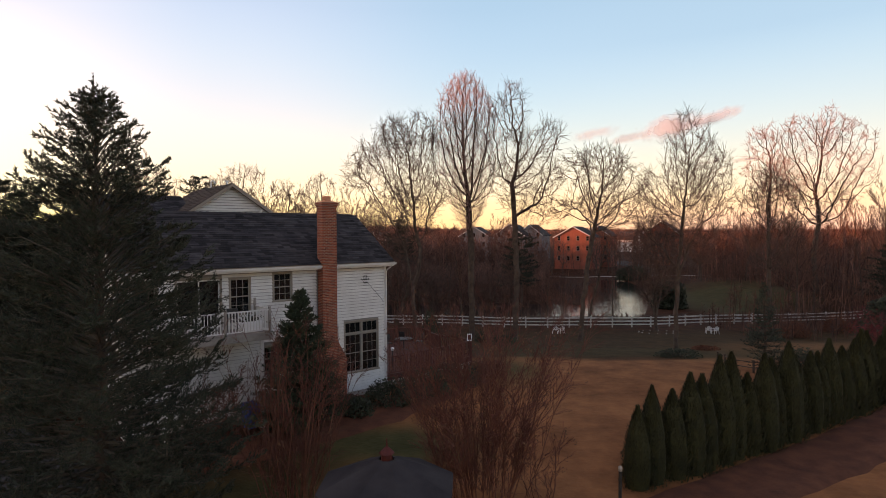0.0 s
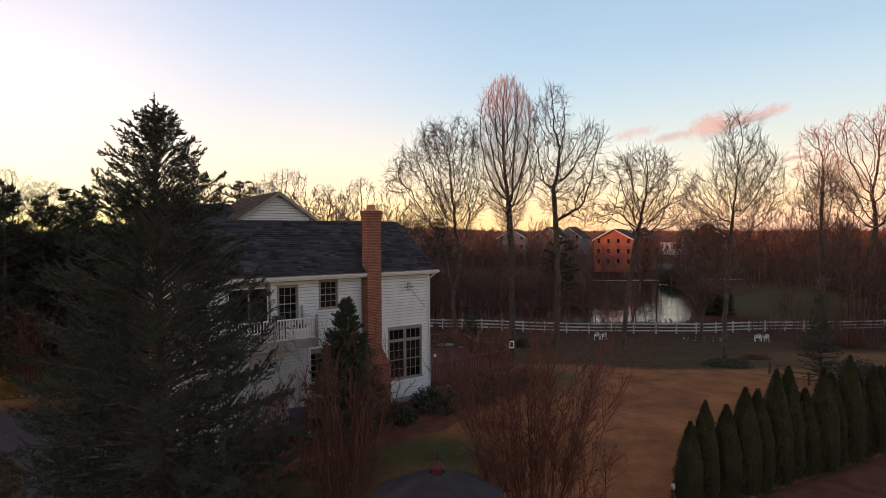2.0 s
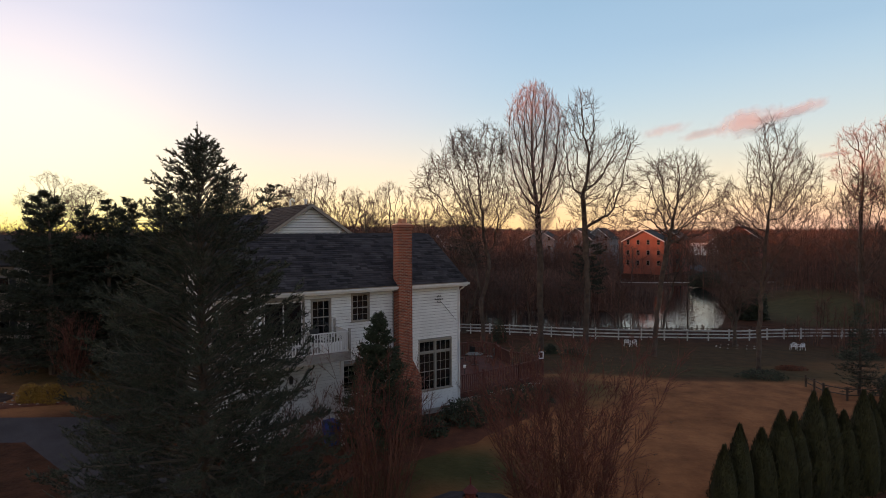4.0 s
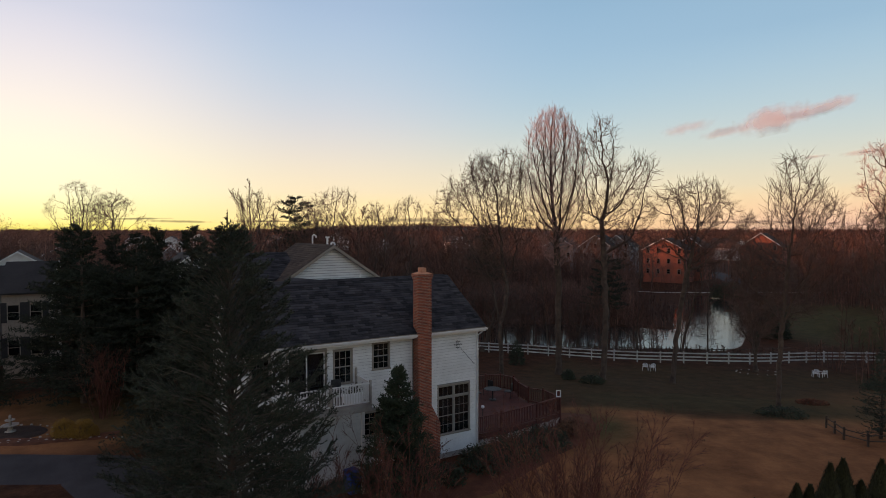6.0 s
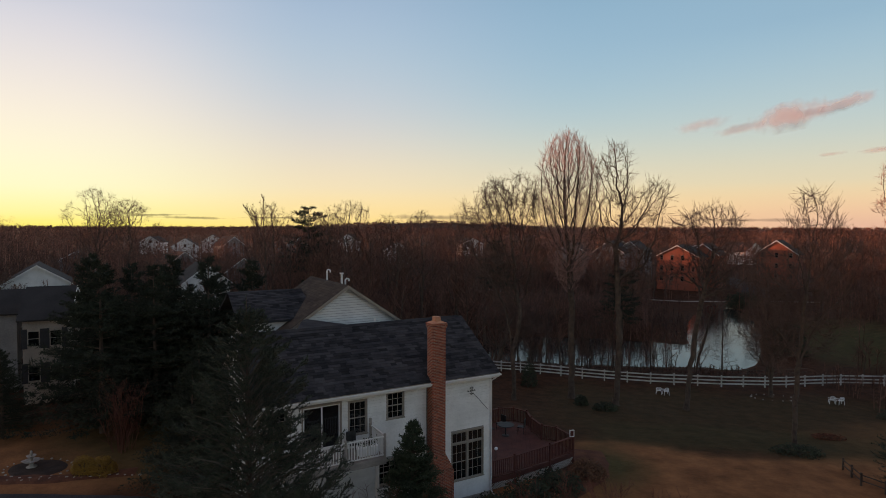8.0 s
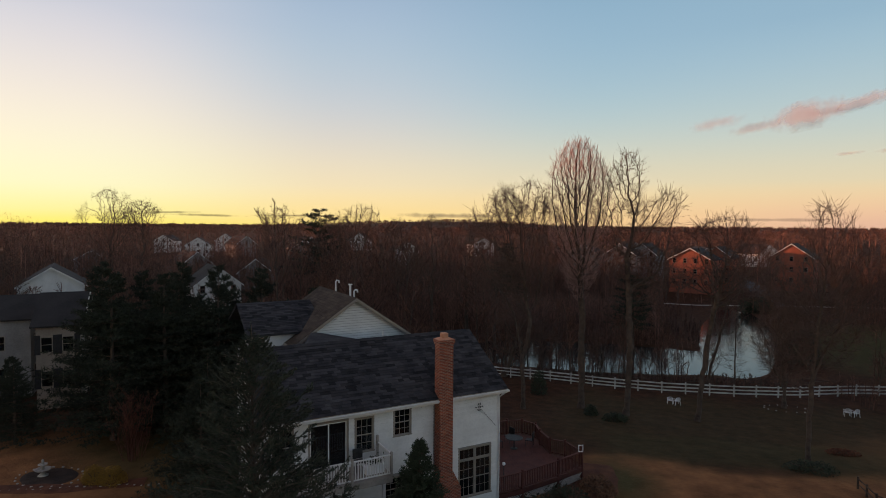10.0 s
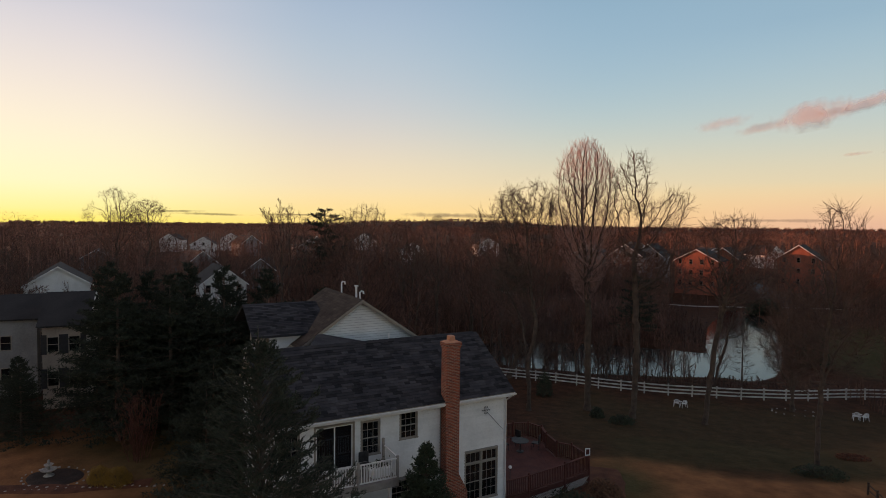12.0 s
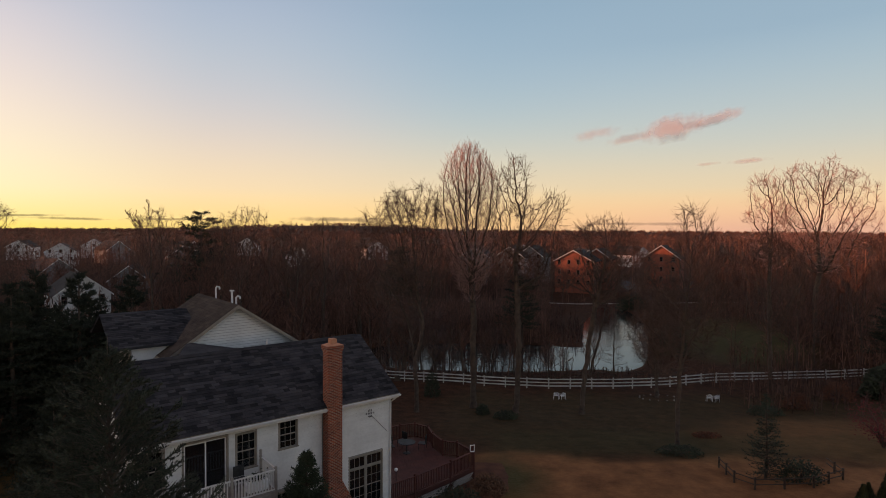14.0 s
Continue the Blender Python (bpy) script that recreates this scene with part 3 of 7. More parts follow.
def window(parent, name, u0, u1, z0, z1, rows, cols, mat_out=TAN_TRIM, split=True, y=0.0, label="", rail=None):
    """A double-hung window: outer casing, sash bars and a pane behind them."""
    w = thing(name, Matrix(), label, "")
    w.parent = parent
    c = 0.075
    cas = Shape().box(u0 - c, u1 + c, y - 0.045, y + 0.06, z1, z1 + c).box(u0 - c, u0, y - 0.045, y + 0.06, z0, z1).box(u1, u1 + c, y - 0.045, y + 0.06, z0, z1)
    part("window_frame", bevelled(cas, 0.006), mat_out, w)
    part("window_sill", bevelled(Shape().box(u0 - c - 0.03, u1 + c + 0.03, y - 0.075, y + 0.06, z0 - 0.06, z0), 0.006), mat_out, w)
    mid = (z0 + z1) / 2 if rail is None else rail
    s = 0.04
    sash = Shape().box(u0, u1, y + 0.0, y + 0.04, z0, z0 + s).box(u0, u1, y, y + 0.04, z1 - s, z1).box(u0, u0 + s, y, y + 0.04, z0 + s, z1 - s).box(u1 - s, u1, y, y + 0.04, z0 + s, z1 - s)
    if split:
        sash.box(u0 + s, u1 - s, y - 0.005, y + 0.035, mid - 0.025, mid + 0.025)
    sash.put("sash", PALE_TAUPE, w)
    bars = Shape()
    for i in range(1, cols):
        u = u0 + (u1 - u0) * i / cols
        bars.box(u - 0.011, u + 0.011, y + 0.012, y + 0.03, z0 + s, z1 - s)
    for i in range(1, rows):
        z = z0 + (z1 - z0) * i / rows
        if not split or abs(z - mid) > 0.05:
            bars.box(u0 + s, u1 - s, y + 0.013, y + 0.029, z - 0.011, z + 0.011)
    bars.put("muntin", PALE_TAUPE, w)
    Shape().box(u0 + s, u1 - s, y + 0.018, y + 0.024, z0 + s, z1 - s).put("pane", GLASS, w)
    # added pale sheet: lightens the upper glass as a sky reflection would
    Shape().box(u0 + 0.02, u1 - 0.02, y + 0.09, y + 0.1, z0 + 0.45 * (z1 - z0), z1 - 0.02).put("sheen_sheet", PANE_SHEEN, w, "pale sheet behind the upper pane, standing in for reflected sky")
    return w


def shingled(parent, name, u0, u1, eave, ridge, mat, course=0.18, tab=0.42, trims=None, seed=1, pieces=0):
    """A roof slope of staggered tabs in lapped courses. eave and ridge: (y, z)."""
    rng = random.Random(seed)
    e, r = Vector((0, *eave)), Vector((0, *ridge))
    up = r - e
    n = int(up.length / course)
    d = up.normalized()
    nor = Vector((0, -d.z, d.y)) if d.y > 0 else Vector((0, d.z, -d.y))
    sh = Shape()
    for i in range(n):
        a, b = e + d * (i * course - 0.02), e + d * min((i + 1) * course + 0.03, up.length)
        u = u0 - rng.random() * tab
        lo, hi = (u0, u1) if trims is None else trims((i + 0.5) / n)
        while u < hi:
            v = u + tab * (0.55 + 0.9 * rng.random())
            x0, x1 = max(u, lo), min(v, hi)
            if x1 - x0 > 0.02:
                t = 0.014 + 0.012 * rng.random()
                p = [Vector((x0, 0, 0)), Vector((x1, 0, 0))]
                one = Shape() if pieces > 0 else sh
                one.hull([p[0] + a, p[1] + a, p[1] + b, p[0] + b], [p[0] + a + nor * t, p[1] + a + nor * t, p[1] + b + nor * 0.004, p[0] + b + nor * 0.004])
                if pieces > 0:
                    one.put("shingle", SHINGLE_TAB, parent)
                    pieces -= 1
            u = v
    return tagged(sh.put(name, mat, parent), kind="stuff")


def build_house():
    h = thing("house", HOUSE, "white vinyl-sided house with dark shingle roof and brick chimney", "house")
    door = (-9.72, -7.98, 2.95, 5.02)
    w2, w1 = (-7.55, -6.72, 3.45, 4.98), (-5.6, -4.78, 3.9, 5.13)
    big = (-1.98, -0.12, 0.05, 2.52)
    low = (-6.1, -4.9, 0.75, 1.85)
    far_w = (-11.3, -10.5, 3.45, 4.98)
    ops = [door, w2, w1, big, low, far_w]
    pierced(LEFT, RIGHT, GROUND_Z - 0.6, EAVE_Z, 0.0, 0.16, ops).put("wall", ROOM, h)
    c = 0.075
    cut = [(a - c, b + c, p - 0.06, q + c) for a, b, p, q in ops]
    cut.append((-3.5, -2.5, GROUND_Z, 5.6))
    lapped(LEFT, RIGHT - 0.1, -0.95, EAVE_Z - 0.2, cut).put("siding", SIDING, h, "white lapped vinyl siding")
    Shape().box(LEFT, RIGHT, -0.02, 0.0, GROUND_Z - 0.5, -0.95).put("foundation", STONE, h)
    part("corner_board", bevelled(Shape().box(RIGHT - 0.1, RIGHT + 0.03, -0.035, 0.16, -0.95, EAVE_Z - 0.2), 0.006), TRIM, h)
    # side and back walls, gable ends, floor between the storeys
    side = Shape().box(RIGHT - 0.16, RIGHT, 0.16, DEPTH, GROUND_Z - 0.6, EAVE_Z)
    side.hull([(RIGHT - 0.16, 0, EAVE_Z), (RIGHT - 0.16, DEPTH, EAVE_Z), (RIGHT - 0.16, RIDGE_Y, RIDGE_Z - 0.12)], [(RIGHT, 0, EAVE_Z), (RIGHT, DEPTH, EAVE_Z), (RIGHT, RIDGE_Y, RIDGE_Z - 0.12)])
    side.put("side_wall", SIDING, h)
    Shape().box(LEFT, RIGHT - 0.16, DEPTH - 0.16, DEPTH, GROUND_Z - 0.6, EAVE_Z).put("back_wall", SIDING, h)
    left = Shape().box(LEFT, LEFT + 0.16, 0.16, DEPTH - 0.16, GROUND_Z - 0.6, EAVE_Z)
    left.hull([(LEFT, 0, EAVE_Z), (LEFT, DEPTH, EAVE_Z), (LEFT, RIDGE_Y, RIDGE_Z - 0.12)], [(LEFT + 0.16, 0, EAVE_Z), (LEFT + 0.16, DEPTH, EAVE_Z), (LEFT + 0.16, RIDGE_Y, RIDGE_Z - 0.12)])
    left.put("end_wall", SIDING, h)
    Shape().box(LEFT + 0.16, RIGHT - 0.16, 0.16, DEPTH - 0.16, 2.65, 2.9).put("upper_floor", ROOM, h)
    Shape().box(LEFT + 0.16, RIGHT - 0.16, 0.16, DEPTH - 0.16, -0.1, 0.1).put("lower_floor", ROOM, h)
    Shape().box(LEFT + 0.16, RIGHT - 0.16, 0.16, DEPTH - 0.16, 5.3, 5.45).put("attic_floor", ROOM, h)
    # windows and the sliding door
    window(h, "window", *w2, 4, 3, label="double-hung window with taupe trim and small panes")
    window(h, "window", *w1, 4, 3, label="double-hung window with taupe trim and small panes")
    window(h, "window", *far_w, 4, 3, label="double-hung window with taupe trim and small panes")
    window(h, "window", *low, 4, 4, label="low window under the balcony")
    tall = thing("window", Matrix(), "tall double window with a row of transom lights", "")
    tall.parent = h
    u0, u1, z0, z1 = big
    um, zt = (u0 + u1) / 2, 1.95
    part("window_frame", bevelled(Shape().box(u0 - c, u1 + c, -0.045, 0.06, z1, z1 + c).box(u0 - c, u0, -0.045, 0.06, z0, z1).box(u1, u1 + c, -0.045, 0.06, z0, z1), 0.006), TAN_TRIM, tall)
    part("window_sill", bevelled(Shape().box(u0 - 0.11, u1 + 0.11, -0.08, 0.06, z0 - 0.07, z0), 0.006), TAN_TRIM, tall)
    Shape().box(um - 0.05, um + 0.05, -0.03, 0.05, z0, z1).put("mullion", PALE_TAUPE, tall)
    Shape().box(u0, um - 0.05, -0.03, 0.05, zt - 0.04, zt + 0.04).box(um + 0.05, u1, -0.03, 0.05, zt - 0.04, zt + 0.04).put("transom_bar", PALE_TAUPE, tall)
    for a, b in ((u0, um - 0.05), (um + 0.05, u1)):
        for p, q, nr in ((z0, zt - 0.04, 4), (zt + 0.04, z1, 1)):
            bars = Shape().box(a, b, 0.0, 0.04, p, p + 0.035).box(a, b, 0.0, 0.04, q - 0.035, q).box(a, a + 0.035, 0.0, 0.04, p + 0.035, q - 0.035).box(b - 0.035, b, 0, 0.04, p + 0.035, q - 0.035)
            if nr > 1:
                bars.box(a + 0.035, b - 0.035, -0.004, 0.034, (p + q) / 2 - 0.02, (p + q) / 2 + 0.02)
            for i in range(1, 3):
                x = a + (b - a) * i / 3
                bars.box(x - 0.01, x + 0.01, 0.012, 0.03, p + 0.035, q - 0.035)
            for i in (1, 3) if nr > 1 else ():
                z = p + (q - p) * i / 4
                bars.box(a + 0.035, b - 0.035, 0.013, 0.029, z - 0.01, z + 0.01)
            bars.put("sash", PALE_TAUPE, tall)
            Shape().box(a + 0.035, b - 0.035, 0.018, 0.024, p + 0.035, q - 0.035).put("pane", GLASS, tall)
    # two added sheets that imitate the bright reflection in the tall window
    Shape().box(u0 + 0.02, um - 0.06, 0.09, 0.1, z0 + 0.05, z1 - 0.02).put("sheen_sheet", PANE_SHEEN, tall, "pale sheet behind the pane, standing in for reflected sky")
    Shape().box(um + 0.06, u1 - 0.02, 0.09, 0.1, z0 + 0.05, z1 - 0.02).put("sheen_sheet", PANE_SHEEN, tall, "pale sheet behind the pane, standing in for reflected sky")
    sl = thing("sliding_door", Matrix(), "white-framed glass sliding door on to the balcony", "")
    sl.parent = h
    u0, u1, z0, z1 = door
    part("door_frame", bevelled(Shape().box(u0 - 0.08, u1 + 0.08, -0.045, 0.08, z1, z1 + 0.08).box(u0 - 0.08, u0, -0.045, 0.08, z0, z1).box(u1, u1 + 0.08, -0.045, 0.08, z0, z1), 0.006), TAN_TRIM, sl)
    um = (u0 + u1) / 2
    for a, b, y in ((u0, um + 0.03, 0.0), (um - 0.03, u1, 0.045)):
        Shape().box(a, b, y, y + 0.035, z1 - 0.07, z1).box(a, b, y, y + 0.035, z0, z0 + 0.09).box(a, a + 0.06, y, y + 0.035, z0 + 0.09, z1 - 0.07).box(b - 0.06, b, y, y + 0.035, z0 + 0.09, z1 - 0.07).put("door_leaf", TRIM, sl)
        Shape().box(a + 0.06, b - 0.06, y + 0.014, y + 0.02, z0 + 0.09, z1 - 0.07).put("pane", GLASS, sl)
    Shape().box(um - 0.09, um - 0.06, -0.03, 0.0, 3.9, 4.15).put("handle", METAL, sl)
    # roof: boards under lapped shingles, eave trim and gutter
    over = 0.4
    slope = (RIDGE_Z - EAVE_Z) / (RIDGE_Y + over)
    for y0, z0, sgn in ((-over, EAVE_Z, 1), (2 * RIDGE_Y + over, EAVE_Z, -1)):
        Shape().hull([(LEFT - 0.3, y0, z0 - 0.1), (RIGHT + 0.28, y0, z0 - 0.1), (RIGHT + 0.28, RIDGE_Y, RIDGE_Z - 0.1), (LEFT - 0.3, RIDGE_Y, RIDGE_Z - 0.1)],
                     [(LEFT - 0.3, y0, z0), (RIGHT + 0.28, y0, z0), (RIGHT + 0.28, RIDGE_Y, RIDGE_Z), (LEFT - 0.3, RIDGE_Y, RIDGE_Z)]).put("roof_deck", TAN_TRIM, h)
    shingled(h, "roof", LEFT - 0.33, RIGHT + 0.3, (-over - 0.03, EAVE_Z + 0.0), (RIDGE_Y, RIDGE_Z), SHINGLE, seed=4, pieces=300)
    shingled(h, "roof", LEFT - 0.33, RIGHT + 0.3, (2 * RIDGE_Y + over + 0.03, EAVE_Z), (RIDGE_Y, RIDGE_Z), SHINGLE, course=0.3, tab=1.0, seed=5)
    for i in range(41):
        u = LEFT - 0.3 + i * 0.304
        Shape().hull([(u, RIDGE_Y - 0.14, RIDGE_Z - 0.06), (u + 0.31, RIDGE_Y - 0.14, RIDGE_Z - 0.06), (u + 0.31, RIDGE_Y + 0.14, RIDGE_Z - 0.06), (u, RIDGE_Y + 0.14, RIDGE_Z - 0.06)],
                 [(u, RIDGE_Y - 0.03, RIDGE_Z + 0.05), (u + 0.31, RIDGE_Y - 0.03, RIDGE_Z + 0.035), (u + 0.31, RIDGE_Y + 0.03, RIDGE_Z + 0.035), (u, RIDGE_Y + 0.03, RIDGE_Z + 0.05)]).put("ridge_cap", SHINGLE, h)
    part("fascia", bevelled(Shape().box(LEFT - 0.3, RIGHT + 0.26, -over - 0.02, -over + 0.03, EAVE_Z - 0.24, EAVE_Z - 0.1), 0.005), TRIM, h)
    Shape().box(LEFT - 0.3, RIGHT + 0.26, -over + 0.03, 0.02, EAVE_Z - 0.23, EAVE_Z - 0.19).put("soffit", TRIM, h)
    gut = Shape()
    prof = [(0, 0), (-0.02, -0.09), (-0.09, -0.1), (-0.12, -0.03), (-0.125, 0.0), (-0.115, 0.0), (-0.085, -0.085), (-0.03, -0.08), (-0.012, 0.0)]
    for a, b in ((LEFT - 0.3, -3.42), (-2.58, RIGHT + 0.34)):
        gut.hull([(a, -over - 0.02 + p, EAVE_Z - 0.06 + q) for p, q in prof], [(b, -over - 0.02 + p, EAVE_Z - 0.06 + q) for p, q in prof])
    gut.put("gutter", TRIM, h, "white metal gutter")
    Shape().tube([(RIGHT + 0.12, -over - 0.08, EAVE_Z - 0.14), (RIGHT + 0.1, -0.3, EAVE_Z - 0.3), (RIGHT - 0.02, -0.09, EAVE_Z - 0.5), (RIGHT - 0.02, -0.09, -0.9), (RIGHT + 0.05, -0.3, -1.1)], [0.04] * 5, 6).put("downspout", TRIM, h)
    Shape().hull([(RIGHT + 0.27, -over, EAVE_Z - 0.2), (RIGHT + 0.27, RIDGE_Y, RIDGE_Z - 0.2), (RIGHT + 0.27, RIDGE_Y, RIDGE_Z - 0.02), (RIGHT + 0.27, -over, EAVE_Z - 0.02)],
                 [(RIGHT + 0.31, -over, EAVE_Z - 0.2), (RIGHT + 0.31, RIDGE_Y, RIDGE_Z - 0.2), (RIGHT + 0.31, RIDGE_Y, RIDGE_Z - 0.02), (RIGHT + 0.31, -over, EAVE_Z - 0.02)]).put("bargeboard", TRIM, h)
    # chimney: broad base with sloped shoulders, slim stack, corbelled top and clay flue
    ch = thing("chimney", Matrix(), "red brick chimney with sloped shoulders and clay flue", "")
    ch.parent = h
    a, b = -3.42, -2.68
    st = Shape().box(a, b, -0.55, 0.0, 1.85, 8.15)
    st.hull([(a - 0.0, -0.55, 0.9), (b + 0.5, -0.55, 0.9), (b + 0.5, 0, 0.9), (a, 0, 0.9)], [(a, -0.55, 1.85), (b, -0.55, 1.85), (b, 0, 1.85), (a, 0, 1.85)])
    st.box(a, b + 0.5, -0.55, 0.0, GROUND_Z - 0.5, 0.9)
    st.put("shaft", BRICK, ch)
    Shape().box(a - 0.03, b + 0.03, -0.58, 0.03, 8.15, 8.24).box(a - 0.06, b + 0.06, -0.61, 0.06, 8.24, 8.42).put("corbel", BRICK, ch)
    Shape().hull([(a - 0.04, -0.59, 8.42), (b + 0.04, -0.59, 8.42), (b + 0.04, 0.04, 8.42), (a - 0.04, 0.04, 8.42)], [(a + 0.15, -0.42, 8.5), (b - 0.15, -0.42, 8.5), (b - 0.15, -0.12, 8.5), (a + 0.15, -0.12, 8.5)]).put("cap", CLAY, ch)
    part("flue", bevelled(Shape().box(-3.2, -2.9, -0.44, -0.1, 8.48, 8.72), 0.02), CLAY, ch)
    Shape().box(a - 0.04, b + 0.04, 0.0, 0.5, EAVE_Z + 0.1, EAVE_Z + 0.26).put("flashing", METAL, ch)
    return h


house = build_house()


def build_rear_block(h):
    """The taller block behind, with its gable towards the front roof, and the lower wing beside it."""
    uc, half, v0, v1, peak, eave = -5.0, 5.6, 7.25, 14.0, 9.74, 5.95
    def edge(z):
        k = (peak - 0.12 - z) / (peak - eave) * half
        return uc - k, uc + k
    gm = Shape().hull([(uc - half, v0 + 0.03, GROUND_Z), (uc + half, v0 + 0.03, GROUND_Z), (uc + half, v0 + 0.03, eave), (uc, v0 + 0.03, peak - 0.1), (uc - half, v0 + 0.03, eave)],
                      [(uc - half, v1, GROUND_Z), (uc + half, v1, GROUND_Z), (uc + half, v1, eave), (uc, v1, peak - 0.1), (uc - half, v1, eave)])
    # dark backing, so that the gable's board gaps read as shadow lines
    gm.put("rear_wall", ROOM, h)
    sid = lapped(0, 0, eave, peak - 0.2, [], 0.15, edge)
    sid.v = [(x, y + v0 + 0.03, z) for x, y, z in sid.v]
    sid.put("gable_siding", SIDING, h)
    for s in (-1, 1):
        a = Vector((uc, 0, peak)); k0 = half + 0.35 if s > 0 else 3.9
        b = Vector((uc + s * k0, 0, peak - (peak - eave) / half * k0))
        t = Vector((0, 0, -0.16))
        front, back = Vector((0, v0 - 0.3, 0)), Vector((0, v1 + 0.3, 0))
        Shape().hull([a + front + t, b + front + t, b + back + t, a + back + t], [a + front, b + front, b + back, a + back]).put("rear_roof_deck", TAN_TRIM, h)
        d = (b - a).normalized()
        nor = Vector((-d.z * s, 0, d.x * s)) if s > 0 else Vector((d.z, 0, -d.x))
        nor = nor if nor.z > 0 else -nor
        sh = Shape()
        rng = random.Random(7 + s)
        n = int((b - a).length / 0.2)
        for i in range(n):
            p, q = a + d * ((i + 1) * 0.2 + 0.02), a + d * (i * 0.2 - 0.03 if i else 0)
            v = v0 - 0.33
            while v < v1 + 0.3:
                w = min(v + 0.35 + 0.5 * rng.random(), v1 + 0.33)
                f, g = Vector((0, v, 0)), Vector((0, w, 0))
                k = 0.014 + 0.012 * rng.random()
                sh.hull([p + f, p + g, q + g, q + f], [p + f + nor * k, p + g + nor * k, q + g + nor * 0.004, q + f + nor * 0.004])
                v = w
        tagged(sh.put("rear_roof", BROWN_SHINGLE, h), kind="stuff")
        Shape().hull([a + front + Vector((0, -0.03, -0.2)), b + front + Vector((0, -0.03, -0.2)), b + front + Vector((0, -0.03, 0)), a + front + Vector((0, -0.03, 0))],
                     [a + front + Vector((0, 0.02, -0.2)), b + front + Vector((0, 0.02, -0.2)), b + front + Vector((0, 0.02, 0)), a + front + Vector((0, 0.02, 0))]).put("bargeboard", TAN_TRIM, h)
    # wing to the side, with its own roof
    w0, w1, wy, we, wr = -11.0, -6.5, 8.6, 7.78, 9.2
    Shape().box(w0 + 0.95, w1, wy, wy + 6, GROUND_Z, we).put("wing_wall", TAN_TRIM, h)
    Shape().box(w0 + 1.0, w1, wy - 0.03, wy - 0.003, GROUND_Z, we - 0.1).put("wing_siding", SIDING, h)
    for s in (0, 1):
        y0, y1 = (wy - 0.35, wy + 3) if s == 0 else (wy + 6.35, wy + 3)
        Shape().hull([(w0, y0, we - 0.12), (w1, y0, we - 0.12), (w1, y1, wr - 0.12), (w0, y1, wr - 0.12)], [(w0, y0, we), (w1, y0, we), (w1, y1, wr), (w0, y1, wr)]).put("wing_roof_deck", SHINGLE, h)
        shingled(h, "wing_roof", w0 - 0.03, w1, (y0, we), (y1, wr), SHINGLE, seed=11 + s)
    # cricket roof between the front roof and the gable
    Shape().hull([(-9.2, RIDGE_Y + 0.3, 7.0), (-5.4, RIDGE_Y + 0.3, 7.0), (-7.6, v0 - 0.02, 6.6)], [(-9.0, RIDGE_Y + 0.3, 7.84), (-5.6, RIDGE_Y + 0.3, 7.84), (-7.6, v0 - 0.02, 7.92)]).put("cricket_roof", SHINGLE, h)
    # vent pipes
    Shape().tube([(-4.1, 10.6, 8.6), (-4.1, 10.6, 10.12)], [0.07, 0.07], 8).box(-4.21, -3.99, 10.49, 10.71, 10.12, 10.19).put("vent_pipe", TRIM, h)
    Shape().tube([(-3.85, 10.6, 8.4), (-3.85, 10.6, 9.72), (-3.75, 10.6, 9.8), (-3.62, 10.6, 9.76), (-3.6, 10.6, 9.62)], [0.06] * 5, 8).put("vent_pipe", TRIM, h)
    Shape().tube([(-4.5, 12.4, 9.2), (-4.5, 12.4, 10.2), (-4.42, 12.4, 10.3), (-4.28, 12.4, 10.25), (-4.26, 12.4, 10.1)], [0.055] * 5, 8).put("vent_pipe", TRIM, h)
    Shape().tube([(-2.9, 8.5, 7.6), (-2.9, 8.5, 8.5)], [0.05, 0.05], 8).put("vent_pipe", TRIM, h)
    Shape().tube([(-4.5, RIDGE_Y + 0.6, 7.5), (-4.5, RIDGE_Y + 0.6, 8.2)], [0.05, 0.05], 8).put("vent_pipe", TRIM, h)


build_rear_block(house)


